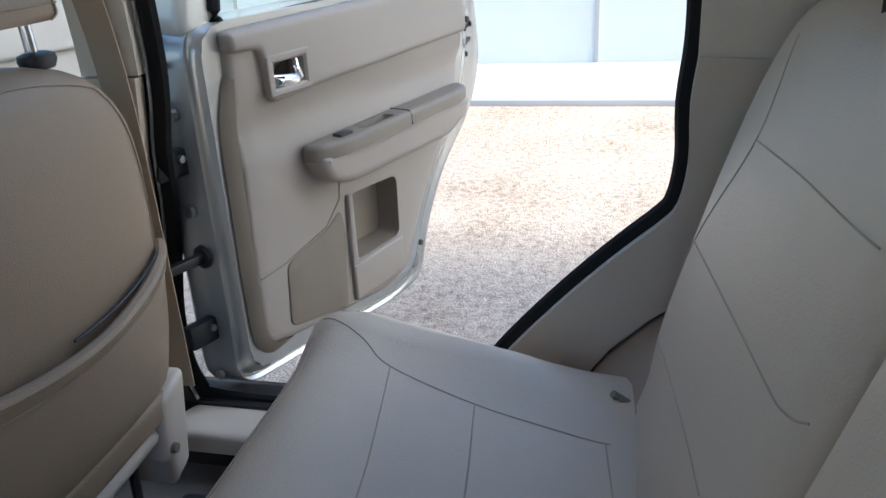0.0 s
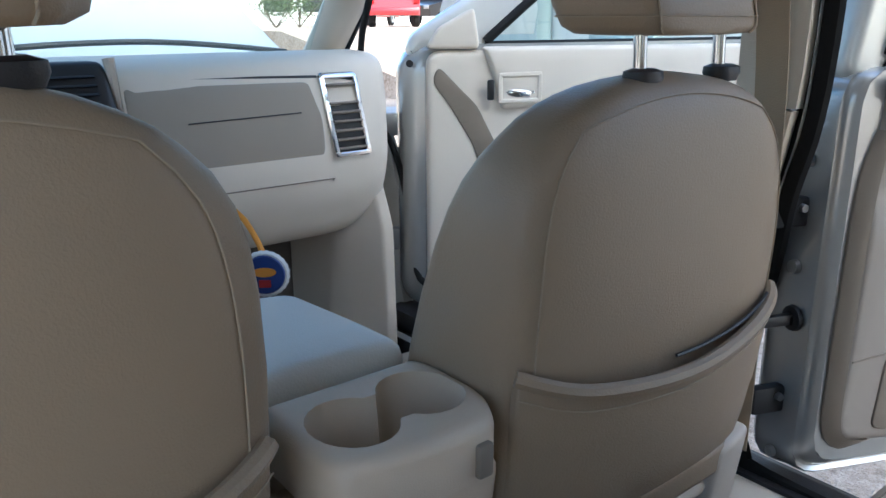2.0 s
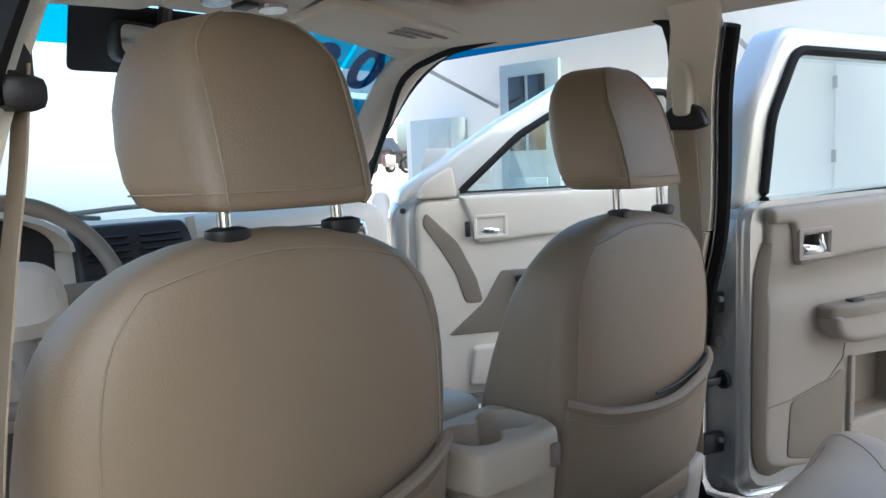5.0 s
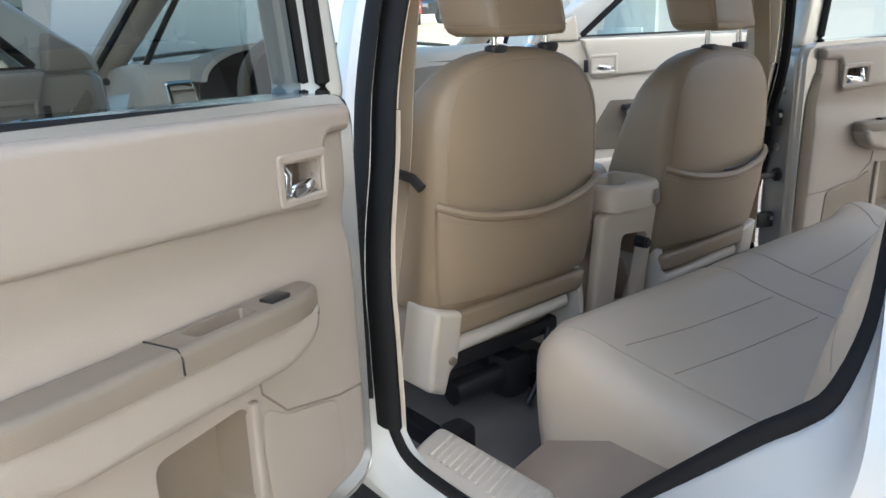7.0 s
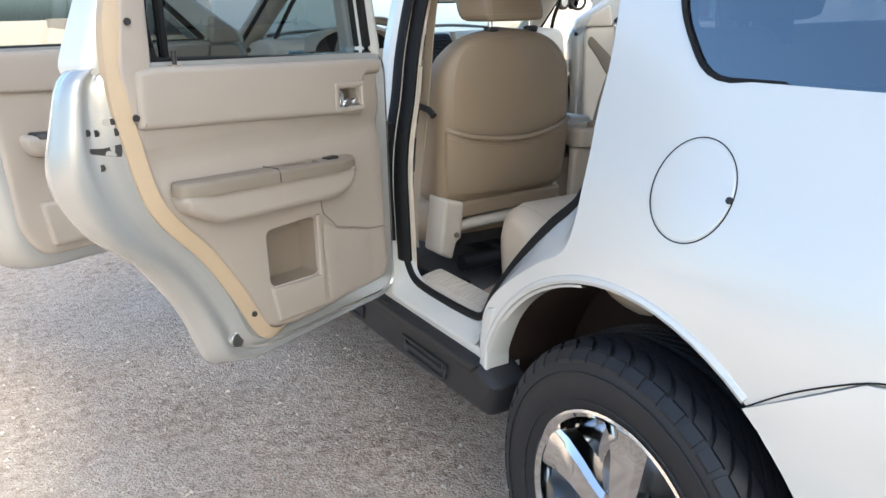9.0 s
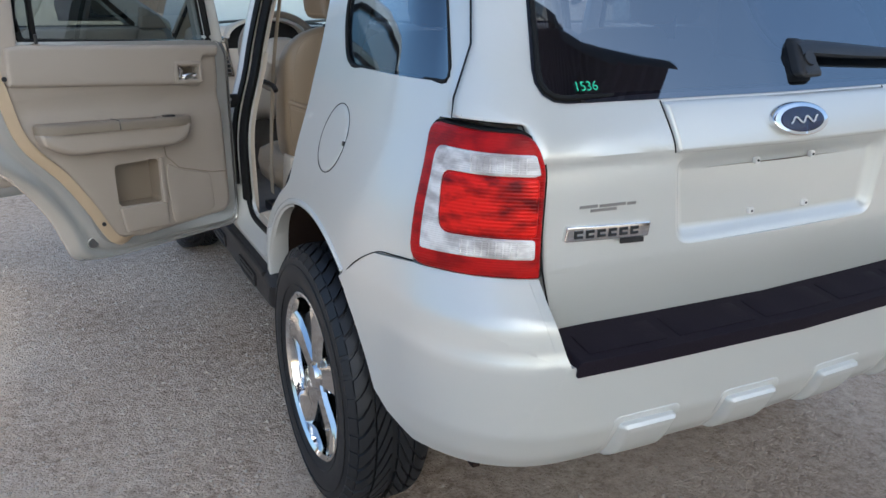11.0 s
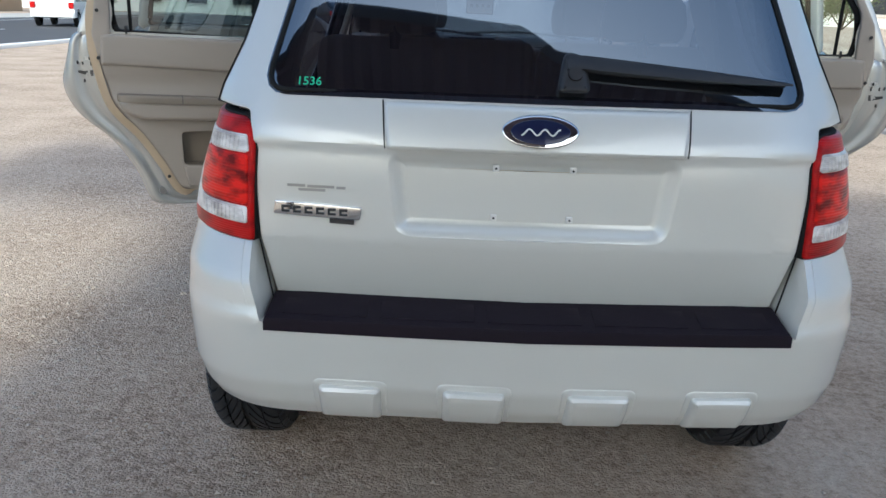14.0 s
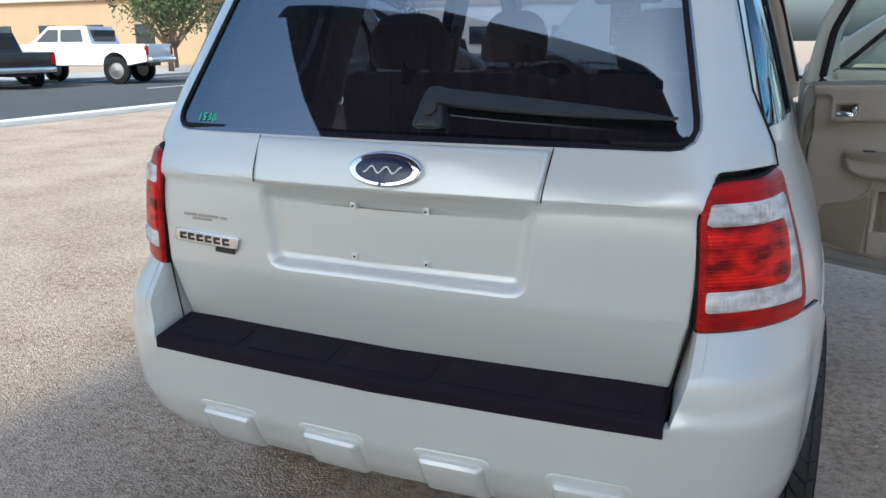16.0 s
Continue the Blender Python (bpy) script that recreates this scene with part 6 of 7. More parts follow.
for s in (-1, 1):
    vz = part("sun_visor", sheet(lambda x, y, d: Vector((s * x, y, 1.662 - 0.06 * (y - 1.6) ** 1 - 0.03 * (x / 0.6) ** 2 - 0.0 + d)), rounded([(0.14, 1.60), (0.53, 1.60), (0.56, 1.72), (0.50, 1.80), (0.16, 1.80)], 0.03), (), 0.02, 0.008, 0.1, 0.06), FABRIC, car, "pale cloth sun visor")
    for k in range(3):
        part("visor_label", sheet(lambda x, y, d: Vector((s * x, y, 1.658 - 0.06 * (y - 1.6) - 0.03 * (x / 0.6) ** 2 + d)), [(0.36, 1.64 + k * 0.022), (0.50 - 0.03 * k, 1.64 + k * 0.022), (0.50 - 0.03 * k, 1.652 + k * 0.022), (0.36, 1.652 + k * 0.022)], (), 0.001), TRIM2, vz)
oc = part("overhead_console", sheet(lambda x, y, d: Vector((x, y, 1.668 - 0.06 * (y - 1.6) + d)), rounded([(-0.13, 1.53), (0.11, 1.53), (0.12, 1.80), (-0.13, 1.80)], 0.03), (), 0.04, 0.012, 0.06, 0.06), FABRIC, car, "overhead console with map lamps")
for x in (-0.07, 0.05):
    part("map_lamp", disc((x, 1.68, 1.657), 0.03, (0, -0.1, -1), 0.008), MAP_LENS, oc)
part("lamp_switch", box(-0.025, 1.66, 1.652, 0.008, 1.71, 1.662, 0.003), DARK, oc)

# windscreen
def screen(x, v, d):
    return Vector((x * (1.0 + 0.12 * (1 - v)), 2.60 - 0.66 * v - 0.10 * (x / 0.7) ** 2 * 0.6, 1.155 + 0.545 * v - 0.03 * v * (x / 0.7) ** 2 - d))


part("windscreen", sheet(screen, rounded([(-0.66, 0.0), (0.66, 0.0), (0.60, 1.0), (-0.60, 1.0)], 0.05), (), 0, 0, 0.12, 0.1), PALE, car, "clear windscreen")
CYAN = glass("cyan_sunband_glass", (0.03, 0.55, 0.75))
part("sun_band", sheet(lambda x, v, d: screen(x, v, d + 0.006), [(-0.61, 0.86), (0.61, 0.86), (0.595, 0.985), (-0.595, 0.985)], (), 0, 0, 0.12, 0.1), CYAN, car, "cyan sun band across the windscreen")
DECAL = film("blue_decal", (0.02, 0.34, 0.55))
DECALW = film("pale_decal", (0.62, 0.74, 0.76))
NAVY = film("navy_decal", (0.02, 0.20, 0.42))


def decal(x0, x1, v0, v1, material, label):
    return part("windscreen_decal", sheet(lambda x, v, d: screen(x, v, d - 0.006), [(x0, v0), (x1, v0), (x1 + 0.01, v1), (x0 + 0.01, v1)], (), 0, 0, 0.1, 0.1), material, car, label)


def on_screen(x, v, lift):
    a, b, c = screen(x, v, -lift), screen(x - 0.05, v, -lift), screen(x, v + 0.05, -lift)
    ex, ey = (b - a).normalized(), (c - a).normalized()
    m = Matrix((ex, ey, ex.cross(ey))).transposed().to_4x4()
    m.translation = a
    return m


d8 = decal(0.335, 0.462, 0.745, 0.965, DECALW, "year decal reading 08 on the windscreen")
d0 = decal(0.473, 0.600, 0.745, 0.965, DECALW, "year decal reading 08 on the windscreen")
text("year_digit", "8", 0.195, on_screen(0.403, 0.775, 0.003), DECAL, d8, bold=0.006)
text("year_digit", "0", 0.195, on_screen(0.541, 0.775, 0.003), NAVY, d0, bold=0.006)


def letter_loops(body, size):
    """Outlines of a word in the built-in font."""
    cu_ = bpy.data.curves.new("word", "FONT")
    cu_.body, cu_.size, cu_.align_x, cu_.resolution_u = body, size, "CENTER", 3
    tmp = bpy.data.objects.new("word", cu_)
    me = bpy.data.meshes.new_from_object(tmp)
    bpy.data.objects.remove(tmp)
    bm = bmesh.new()
    bm.from_mesh(me)
    bmesh.ops.remove_doubles(bm, verts=bm.verts[:], dist=1e-5)
    left, loops = {e for e in bm.edges if len(e.link_faces) == 1}, []
    while left:
        e = left.pop()
        first, v = e.verts
        lp = [first.co.xy.copy()]
        while v is not first:
            lp.append(v.co.xy.copy())
            nxt = [q for q in v.link_edges if q in left]
            if not nxt:
                break
            left.discard(nxt[0])
            v = nxt[0].other_vert(v)
        if len(lp) > 3:
            loops.append(lp)
    bm.free()
    bpy.data.meshes.remove(me)
    return loops


def word_strip(body, x0, x1, v0, v1, cx, v, size, label):
    """Blue film strip with the word cut out; it reads right from outside."""
    cut = [[(cx - p.x, v + p.y / 0.856) for p in lp] for lp in letter_loops(body, size)]
    st_ = part("windscreen_decal", sheet(lambda a, b, d: screen(a, b, -0.006), [(x0, v0), (x1, v0), (x1 + 0.01, v1), (x0 + 0.01, v1)], cut, 0, 0, 0.2, 0.2), DECAL, car, label)
    part("pale_backing", sheet(lambda a, b, d: screen(a, b, -0.009), [(x0, v0), (x1, v0), (x1 + 0.01, v1), (x0 + 0.01, v1)], (), 0, 0, 0.2, 0.2), DECALW, st_)


word_strip("LOADED", 0.21, 0.645, 0.63, 0.715, 0.43, 0.648, 0.068, "blue decal reading LOADED")
word_strip("AFFORDABLE", 0.205, 0.645, 0.54, 0.622, 0.425, 0.560, 0.056, "blue decal reading AFFORDABLE")
mr = part("rear_view_mirror", sheet(lambda x, z, d: Vector((-0.045 + x, 1.93 + 0.15 * x + d, z)), rounded([(-0.12, 1.575), (0.12, 1.57), (0.125, 1.65), (-0.12, 1.655)], 0.025), (), 0.04, 0.012, 0.05, 0.05), DARK, car, "black rear view mirror")
part("mirror_glass", sheet(lambda x, z, d: Vector((-0.045 + x, 1.926 + 0.15 * x + d, z)), rounded([(-0.108, 1.585), (0.108, 1.58), (0.112, 1.64), (-0.108, 1.645)], 0.02), (), 0.003), CHROME, mr)
part("mirror_stem", tube([(-0.045, 1.95, 1.64), (-0.045, 1.93, 1.69)], 0.015, 8), DARK, mr)
part("sensor_cover", sheet(lambda x, v, d: screen(x, v, d + 0.012), rounded([(-0.20, 0.80), (0.12, 0.80), (0.17, 1.0), (-0.24, 1.0)], 0.02), (), 0.01), DARK, car)
PAPER = mat("poster_paper", (0.72, 0.66, 0.58), 0.8)
POSTRED = mat("poster_red", (0.45, 0.03, 0.03), 0.7)
ps = tagged(new("price_poster"), "framed cream dealer poster with red heading", "poster")
POSTER = Matrix.Translation((-0.105, 1.95, 1.362)) @ pose(0, 0, 0, 0, 0, 4)
for nm, x0, z0, x1, z1, m in (("poster_frame", 0, 0, 0.147, 0.215, DARK), ("sheet", 0.006, 0.006, 0.141, 0.209, PAPER), ("heading", 0.045, 0.150, 0.10, 0.176, POSTRED), ("heading_cap", 0.05, 0.174, 0.095, 0.190, DARK), ("print_bar", 0.02, 0.128, 0.128, 0.133, TRIM2), ("print_bar", 0.02, 0.115, 0.12, 0.119, TRIM2), ("print_bar", 0.02, 0.100, 0.128, 0.104, TRIM2), ("print_bar", 0.02, 0.088, 0.11, 0.092, TRIM2)):
    k = 0 if m is DARK and nm == "poster_frame" else 0.0012 if m is PAPER else 0.0022
    part(nm, moved(box(x0, -0.004 - k, z0, x1, 0.0, z1), POSTER), m, ps)
for k in range(4):
    part("round_mark", moved(disc((0.028 + k * 0.030, -0.0065, 0.045), 0.009, (0, -1, 0), 0.002, 16), POSTER), TRIM2, ps)
part("poster_string", tube([(-0.03, 1.95, 1.577), (0.02, 1.945, 1.60)], 0.002, 6), DARK, ps)
# hanging tag
tagm = mat("tag_blue", (0.03, 0.06, 0.22), 0.35)
cord = mat("orange_cord", (0.75, 0.32, 0.04), 0.7)
tg_ = tagged(new("key_tag"), "round blue bottle-cap tag on an orange cord", "key tag")
cap = part("tag_disc", moved(loft([[Vector((r * (1 + 0.03 * (k % 2)) * math.cos(2 * math.pi * k / 48), r * (1 + 0.03 * (k % 2)) * math.sin(2 * math.pi * k / 48), z)) for k in range(48)] for r, z in ((0.047, -0.005), (0.049, 0.0), (0.044, 0.006))]), Matrix.Translation((0.283, 1.95, 0.815)) @ pose(0, 0, 0, 90, 0, -35)), WHITE, tg_)
part("tag_face", moved(disc((0, 0, 0.007), 0.042, (0, 0, 1), 0.004, 32), Matrix.Translation((0.283, 1.95, 0.815)) @ pose(0, 0, 0, 90, 0, -35)), tagm, tg_)
part("tag_mark", moved(sheet(lambda x, y, d: Vector((x, y, 0.0105 - d)), oval(0.0, 0.006, 0.024, 0.010, 0, 24), (), 0.001), Matrix.Translation((0.283, 1.95, 0.815)) @ pose(0, 0, 0, 90, 0, -35)), cord, tg_)
part("tag_mark", moved(sheet(lambda x, y, d: Vector((x, y, 0.0105 - d)), rounded([(-0.012, -0.026), (0.012, -0.026), (0.012, -0.010), (-0.012, -0.010)], 0.002), (), 0.001), Matrix.Translation((0.283, 1.95, 0.815)) @ pose(0, 0, 0, 90, 0, -35)), POSTRED, tg_)
part("cord", tube(curve([(0.283, 1.955, 0.860), (0.280, 1.975, 0.885), (0.280, 2.02, 0.912), (0.285, 2.08, 0.922)], 5), 0.006, 8), cord, tg_)

# belts
def belt(pts, parent, label):
    rr = []
    for p in curve(pts, 6):
        rr.append([(p.x - 0.001, p.y - 0.023, p.z), (p.x + 0.001, p.y - 0.023, p.z), (p.x + 0.001, p.y + 0.023, p.z), (p.x - 0.001, p.y + 0.023, p.z)])
    return part("seat_belt", loft(rr), BELT, parent, label)


lb = belt([(-0.60, 1.10, 1.44), (-0.607, 1.105, 1.36), (-0.627, 1.10, 1.25), (-0.655, 1.09, 1.07), (-0.665, 1.15, 0.75), (-0.665, 1.16, 0.62)], car, "tan seat belt webbing")
part("belt_guide", tube([(-0.688, 1.130, 1.074), (-0.675, 1.085, 1.070), (-0.665, 1.045, 1.062), (-0.661, 1.025, 1.046)], 0.010, 8), DARK, lb, "black belt buckle stop")
part("belt_anchor", join(box(-0.628, 1.065, 1.40, -0.588, 1.135, 1.43, 0.010), box(-0.628, 1.08, 1.42, -0.592, 1.12, 1.47, 0.012)), DARK, lb)
rb = belt([(0.584, 1.098, 1.42), (0.598, 1.100, 1.36), (0.655, 1.115, 1.15), (0.685, 1.13, 0.65)], car, "tan seat belt webbing")
part("belt_ring", sheet(lambda y, z, d: Vector((0.572 + d, y, z)), rounded([(1.150, 1.395), (1.075, 1.392), (1.045, 1.400), (1.062, 1.436), (1.100, 1.452), (1.140, 1.425)], 0.012), (), 0.022, 0.008, 0.03, 0.03), DARK, rb, "black belt guide plate")
part("height_adjuster", sheet(lambda y, z, d: Vector((0.560 + d, y, z)), rounded([(1.110, 1.420), (1.076, 1.420), (1.074, 1.500), (1.082, 1.522), (1.106, 1.522), (1.114, 1.500)], 0.012), (), 0.03, 0.008, 0.03, 0.03), FABRIC, rb, "pale belt height adjuster")
part("adjuster_track", sheet(lambda y, z, d: Vector((0.588 + d, y, z)), rounded([(1.120, 1.40), (1.068, 1.40), (1.066, 1.548), (1.078, 1.556), (1.110, 1.556), (1.122, 1.548)], 0.012), (), 0.02, 0.008, 0.03, 0.03), FABRIC, rb)

# bonnet up, cowl, wipers
part("bonnet", sheet(lambda x, v, d: Vector((x, 2.80 + v * 0.78, 1.20 + v * 0.66 - d - 0.02 * (x / 0.7) ** 2)), rounded([(-0.85, 0), (0.85, 0), (0.50, 1.05), (-0.50, 1.05)], 0.08), (), 0.03, 0.015, 0.1, 0.1), PAINT, car, "raised pearl white bonnet")
part("cowl", sheet(lambda x, y, d: Vector((x, y, 1.135 - 0.05 * (y - 2.6) - d)), rounded([(-0.78, 2.58), (0.78, 2.58), (0.78, 2.85), (-0.78, 2.85)], 0.03), (), 0.03), DARK, car, "black cowl panel")
part("engine_cover", box(-0.7, 2.86, 0.7, 0.7, 3.4, 0.98, 0.05), DARK, car)
for a, b in ((0.58, -0.08), (0.02, -0.60)):
    part("front_wiper", tube(curve([screen(a + (b - a) * k / 4, v, -0.022) for k, v in enumerate((0.10, 0.135, 0.155, 0.15, 0.13))], 5), 0.007, 8), DARK, car, "black windscreen wiper")
part("grille", box(-0.78, 3.40, 0.45, 0.78, 3.50, 0.98, 0.05), PAINT, car)


# ---- surroundings ----
CONC = mat("pale_concrete", (0.50, 0.48, 0.45), 0.9, 0, 0.12, 0.8, 0.6, 120, spec=0.2)
ASPH = mat("asphalt", (0.10, 0.10, 0.105), 0.9, 0, 0.2, 0.5, 0.6, 150, spec=0.2)
STUCCO = mat("white_stucco", (0.78, 0.77, 0.74), 0.9, 0, 0.05, 0.7, 0.8, 90, spec=0.2)
TAN = mat("tan_stucco", (0.42, 0.31, 0.20), 0.9, 0, 0.1, 0.6, 0.8, 90, spec=0.2)
BLUEROOF = mat("blue_metal_roof", (0.16, 0.45, 0.66), 0.45, 0.2, 0.08, 1.5)
GREYDOOR = mat("grey_blue_door", (0.36, 0.44, 0.47), 0.55, 0, 0.05, 2)
DGLASS = mat("dark_window_glass", (0.03, 0.035, 0.04), 0.08, 0, 0.2, 1)
LEAF = mat("olive_foliage", (0.075, 0.10, 0.035), 0.8, 0, 0.4, 3, 0.4, 30)
BARK = mat("bark", (0.12, 0.085, 0.06), 0.9, 0, 0.3, 8, 0.6, 60)
STONE = mat("gravel_stones", (0.52, 0.44, 0.36), 0.9, 0, 0.35, 30, 0.4, 200, spec=0.2)


def thing(name, label, category, kind="", group=""):
    return tagged(new(name), label, category, group, kind)


def corrugated(name, origin, along, down, length, width, pitch, material, parent, label=""):
    o, a, b = Vector(origin), Vector(along).normalized(), Vector(down).normalized()
    n = a.cross(b).normalized()
    k = int(length / pitch * 4)
    r0, r1 = [], []
    for i in range(k + 1):
        h = n * 0.018 * (1, 0, -1, 0)[i % 4]
        r0.append(o + a * length * i / k + h)
        r1.append(o + a * length * i / k + b * width + h)
    return part(name, loft([r0, r1], caps=False, closed=False), material, parent, label, 20)


# white workshop east of the car
wall = part("wall_east", box(7.2, -14, 0, 7.5, 9.0, 3.6), STUCCO)
tagged(wall, "white painted stucco workshop wall", "wall", kind="structure")
for y in (0.62, 4.2, -3.4):
    part("wall_joint", box(7.185, y - 0.02, 0, 7.2, y + 0.02, 3.4), CONC, wall)
walk_ = part("pavement", box(5.6, -14, -0.05, 7.2, 10.5, 0.05, 0.01), CONC)
tagged(walk_, "pale concrete walkway along the wall", "walkway", kind="structure")
d1 = part("door_1", box(7.14, 6.15, 0.05, 7.2, 7.1, 2.62, 0.01), GREYDOOR)
tagged(d1, "grey-blue panelled door with upper glass", "door", kind="structure")
for y0, y1 in ((6.36, 6.62), (6.68, 6.94)):
    part("door_pane", box(7.12, y0, 1.5, 7.15, y1, 2.45, 0.004), DGLASS, d1, "dark glass pane")
part("door_panel", box(7.12, 6.34, 0.3, 7.15, 6.96, 1.15, 0.008), GREYDOOR, d1)
d2 = part("door_2", box(7.17, 2.0, 0.05, 7.2, 2.95, 2.25, 0.006), STUCCO)
tagged(d2, "white flush door in the wall", "door", kind="structure")
for z in (0.5, 1.3, 2.0):
    part("door_hinge", box(7.15, 2.93, z - 0.06, 7.18, 2.97, z + 0.06), STEEL, d2)
aw = thing("awning", "blue corrugated metal awning on the white wall", "awning")
corrugated("awning_roof", (5.7, 3.4, 2.62), (0, 1, 0), (1, 0, 1.1), 3.9, 2.0, 0.14, BLUEROOF, aw, "blue corrugated sheet")
part("awning_edge", box(5.66, 3.4, 2.54, 5.70, 7.3, 2.62), NAVY, aw)
for y in (3.5, 7.2):
    part("awning_brace", tube([(5.72, y, 2.57), (7.2, y, 2.1)], 0.025, 8), STEEL, aw)
eb = thing("meter_cabinet", "grey electric meter cabinet on posts", "cabinet")
part("cabinet_body", box(6.9, 7.75, 0.85, 7.18, 8.6, 2.0, 0.02), mat("pale_grey_metal", (0.45, 0.52, 0.52), 0.5, 0, 0.06, 2), eb)
part("cabinet_post", box(6.95, 7.85, 0.0, 7.15, 8.0, 0.85), CONC, eb)
part("cabinet_post", box(6.95, 8.35, 0.0, 7.15, 8.5, 0.85), CONC, eb)
part("cabinet_door", box(6.88, 7.8, 1.45, 6.905, 8.2, 1.95, 0.005), mat("grey_metal", (0.40, 0.47, 0.47), 0.5), eb)
bo = part("bollard", loft([ring(6.55, 8.9, z, r, r, 1.0, 20) for z, r in ((0, 0.13), (0.9, 0.13), (0.98, 0.08), (1.0, 0.02))]), CONC)
tagged(bo, "pale concrete guard post beside the wall", "bollard")

# tall open shed behind the camera; its eave shows mirrored in the tail glass
sh = thing("open_shed", "tall open shed with dark corrugated metal roof", "shed")
VIOLET = mat("violet_grey_metal", (0.05, 0.04, 0.075), 0.5, 0.2, 0.2, 1.0)
SHED_Z, SLANT = 6.0, -0.18
# Unseen roof, added and sized to keep direct sun off the car.
corrugated("shed_roof", (-2.1, -4.3, SHED_Z - 0.03), (1, 0, 0), (0, -1, -0.02), 4.8, 24, 0.22, VIOLET, sh, "added dark corrugated roof that shades the car")
# Eave slanted and placed so that its reflection fits the camera's view.
corrugated("shed_eave", (-4.2, -2.25, SHED_Z), (1, SLANT, 0), (0, -1, -0.015), 8.6, 2.3, 0.22, VIOLET, sh, "dark corrugated eave sheet")
FASCIA = mat("dark_fascia", (0.03, 0.025, 0.03), 0.7)
POSTS = mat("post_brown", (0.10, 0.07, 0.05), 0.8)
BEAMS = mat("beam_steel", (0.10, 0.07, 0.06), 0.6)
part("shed_fascia", tube([(-4.2, -2.23, SHED_Z - 0.06), (4.26, -2.23 + 8.46 * SLANT, SHED_Z - 0.06)], 0.02, 8, wide=0.12, up=(0, 1, 0)), FASCIA, sh)
for x in (-1.95, 2.4):
    for y in (-4.4, -14.6, -28.0):
        part("shed_post", box(x - 0.1, y - 0.1, 0, x + 0.1, y + 0.1, SHED_Z - 0.1), POSTS, sh)
for y in (-6.5, -9.5, -12.5, -15.5, -18.5, -21.5):
    part("roof_beam", box(-2.0, y - 0.06, SHED_Z - 0.38, 2.5, y + 0.06, SHED_Z - 0.2), BEAMS, sh)

# kerb, road, far side
kb = part("kerb", box(-11.8, -40, -0.05, -11.5, 160, 0.10, 0.02), STUCCO)
tagged(kb, "white painted concrete kerb beside the road", "kerb", kind="structure")
rd = part("road", box(-24, -60, -0.05, -11.8, 200, 0.004), ASPH)
tagged(rd, "worn grey asphalt road", "road", kind="structure")
for y in range(-10, 120, 9):
    part("lane_mark", box(-17.6, y, 0.004, -17.45, y + 3, 0.010), WHITE, rd)
part("road_edge_line", box(-23.2, -60, 0.004, -23.05, 200, 0.010), WHITE, rd)
fp = part("far_pavement", box(-29, -60, -0.05, -24, 200, 0.08), CONC)
tagged(fp, "pale concrete pavement across the road", "pavement", kind="structure")


# Raised so that the far cars line up in the camera's view.
lot = part("far_lot", loft([[(x, 9.5, -0.02), (x, 16.0, 1.12), (x, 120.0, 1.12), (x, 120.0, -0.02)] for x in (7.6, 90.0)]), ground_mat)
tagged(lot, "raised gravel lot beyond the workshop", "gravel lot", kind="structure")


def vehicle(name, label, m, outline, width, glasses, colour, cab=None, wheel_r=0.34, wheels=(0.85, 3.4), dark=None):
    """A parked car: side outline by (length, height), tumblehome above the belt."""
    ob = thing(name, label, "car" if "pickup" not in label else "pickup")
    belt_z = 0.62 * max(z for _, z in outline)

    def fn(u, z, d):
        k = max(0, (z - belt_z)) * 0.22
        return Vector((width / 2 - k - d * (width - 2 * k) / width, u, z))
    part("body", sheet(fn, outline, (), width, 0.0, 0.25, 0.2), colour, ob)
    for gset in glasses:
        for s in (0, 1):
            def gf(u, z, d, s=s):
                k = max(0, (z - belt_z)) * 0.22
                return Vector(((width / 2 - k + 0.004 - d) * (1 if s else -1), u, z))
            part("side_glass", sheet(gf, gset, (), 0.01, 0, 0.3, 0.3), DGLASS, ob)
    for s in (-1, 1):
        for y in wheels:
            c = Vector((s * (width / 2 - 0.1), y, wheel_r))
            t = part("wheel", lathe([(0.1, wheel_r * 0.6), (0.11, wheel_r * 0.85), (0.08, wheel_r), (-0.08, wheel_r), (-0.11, wheel_r * 0.85), (-0.1, wheel_r * 0.6)], 28, c), RUBBER, ob)
            part("wheel_rim", lathe([(s * 0.09, wheel_r * 0.62), (s * 0.05, wheel_r * 0.55), (s * 0.07, 0.0)], 20, c), STEEL, t)
    ob.matrix_world = m
    return ob


def ends(ob, items):
    for nm, b, m in items:
        part(nm, b, m, ob)


WHITEP = mat("white_car_paint", (0.78, 0.78, 0.77), 0.3, 0, 0.03, 1, coat=0.8)
REDP = mat("red_car_paint", (0.35, 0.015, 0.02), 0.3, 0.2, 0.05, 1, coat=0.8)
BLACKP = mat("black_car_paint", (0.02, 0.018, 0.02), 0.3, 0.2, 0.05, 1, coat=0.8)


def arcs(y, r):
    return [(y - r * math.cos(radians(a)), 0.42 + r * math.sin(radians(a))) for a in range(0, 181, 20)]


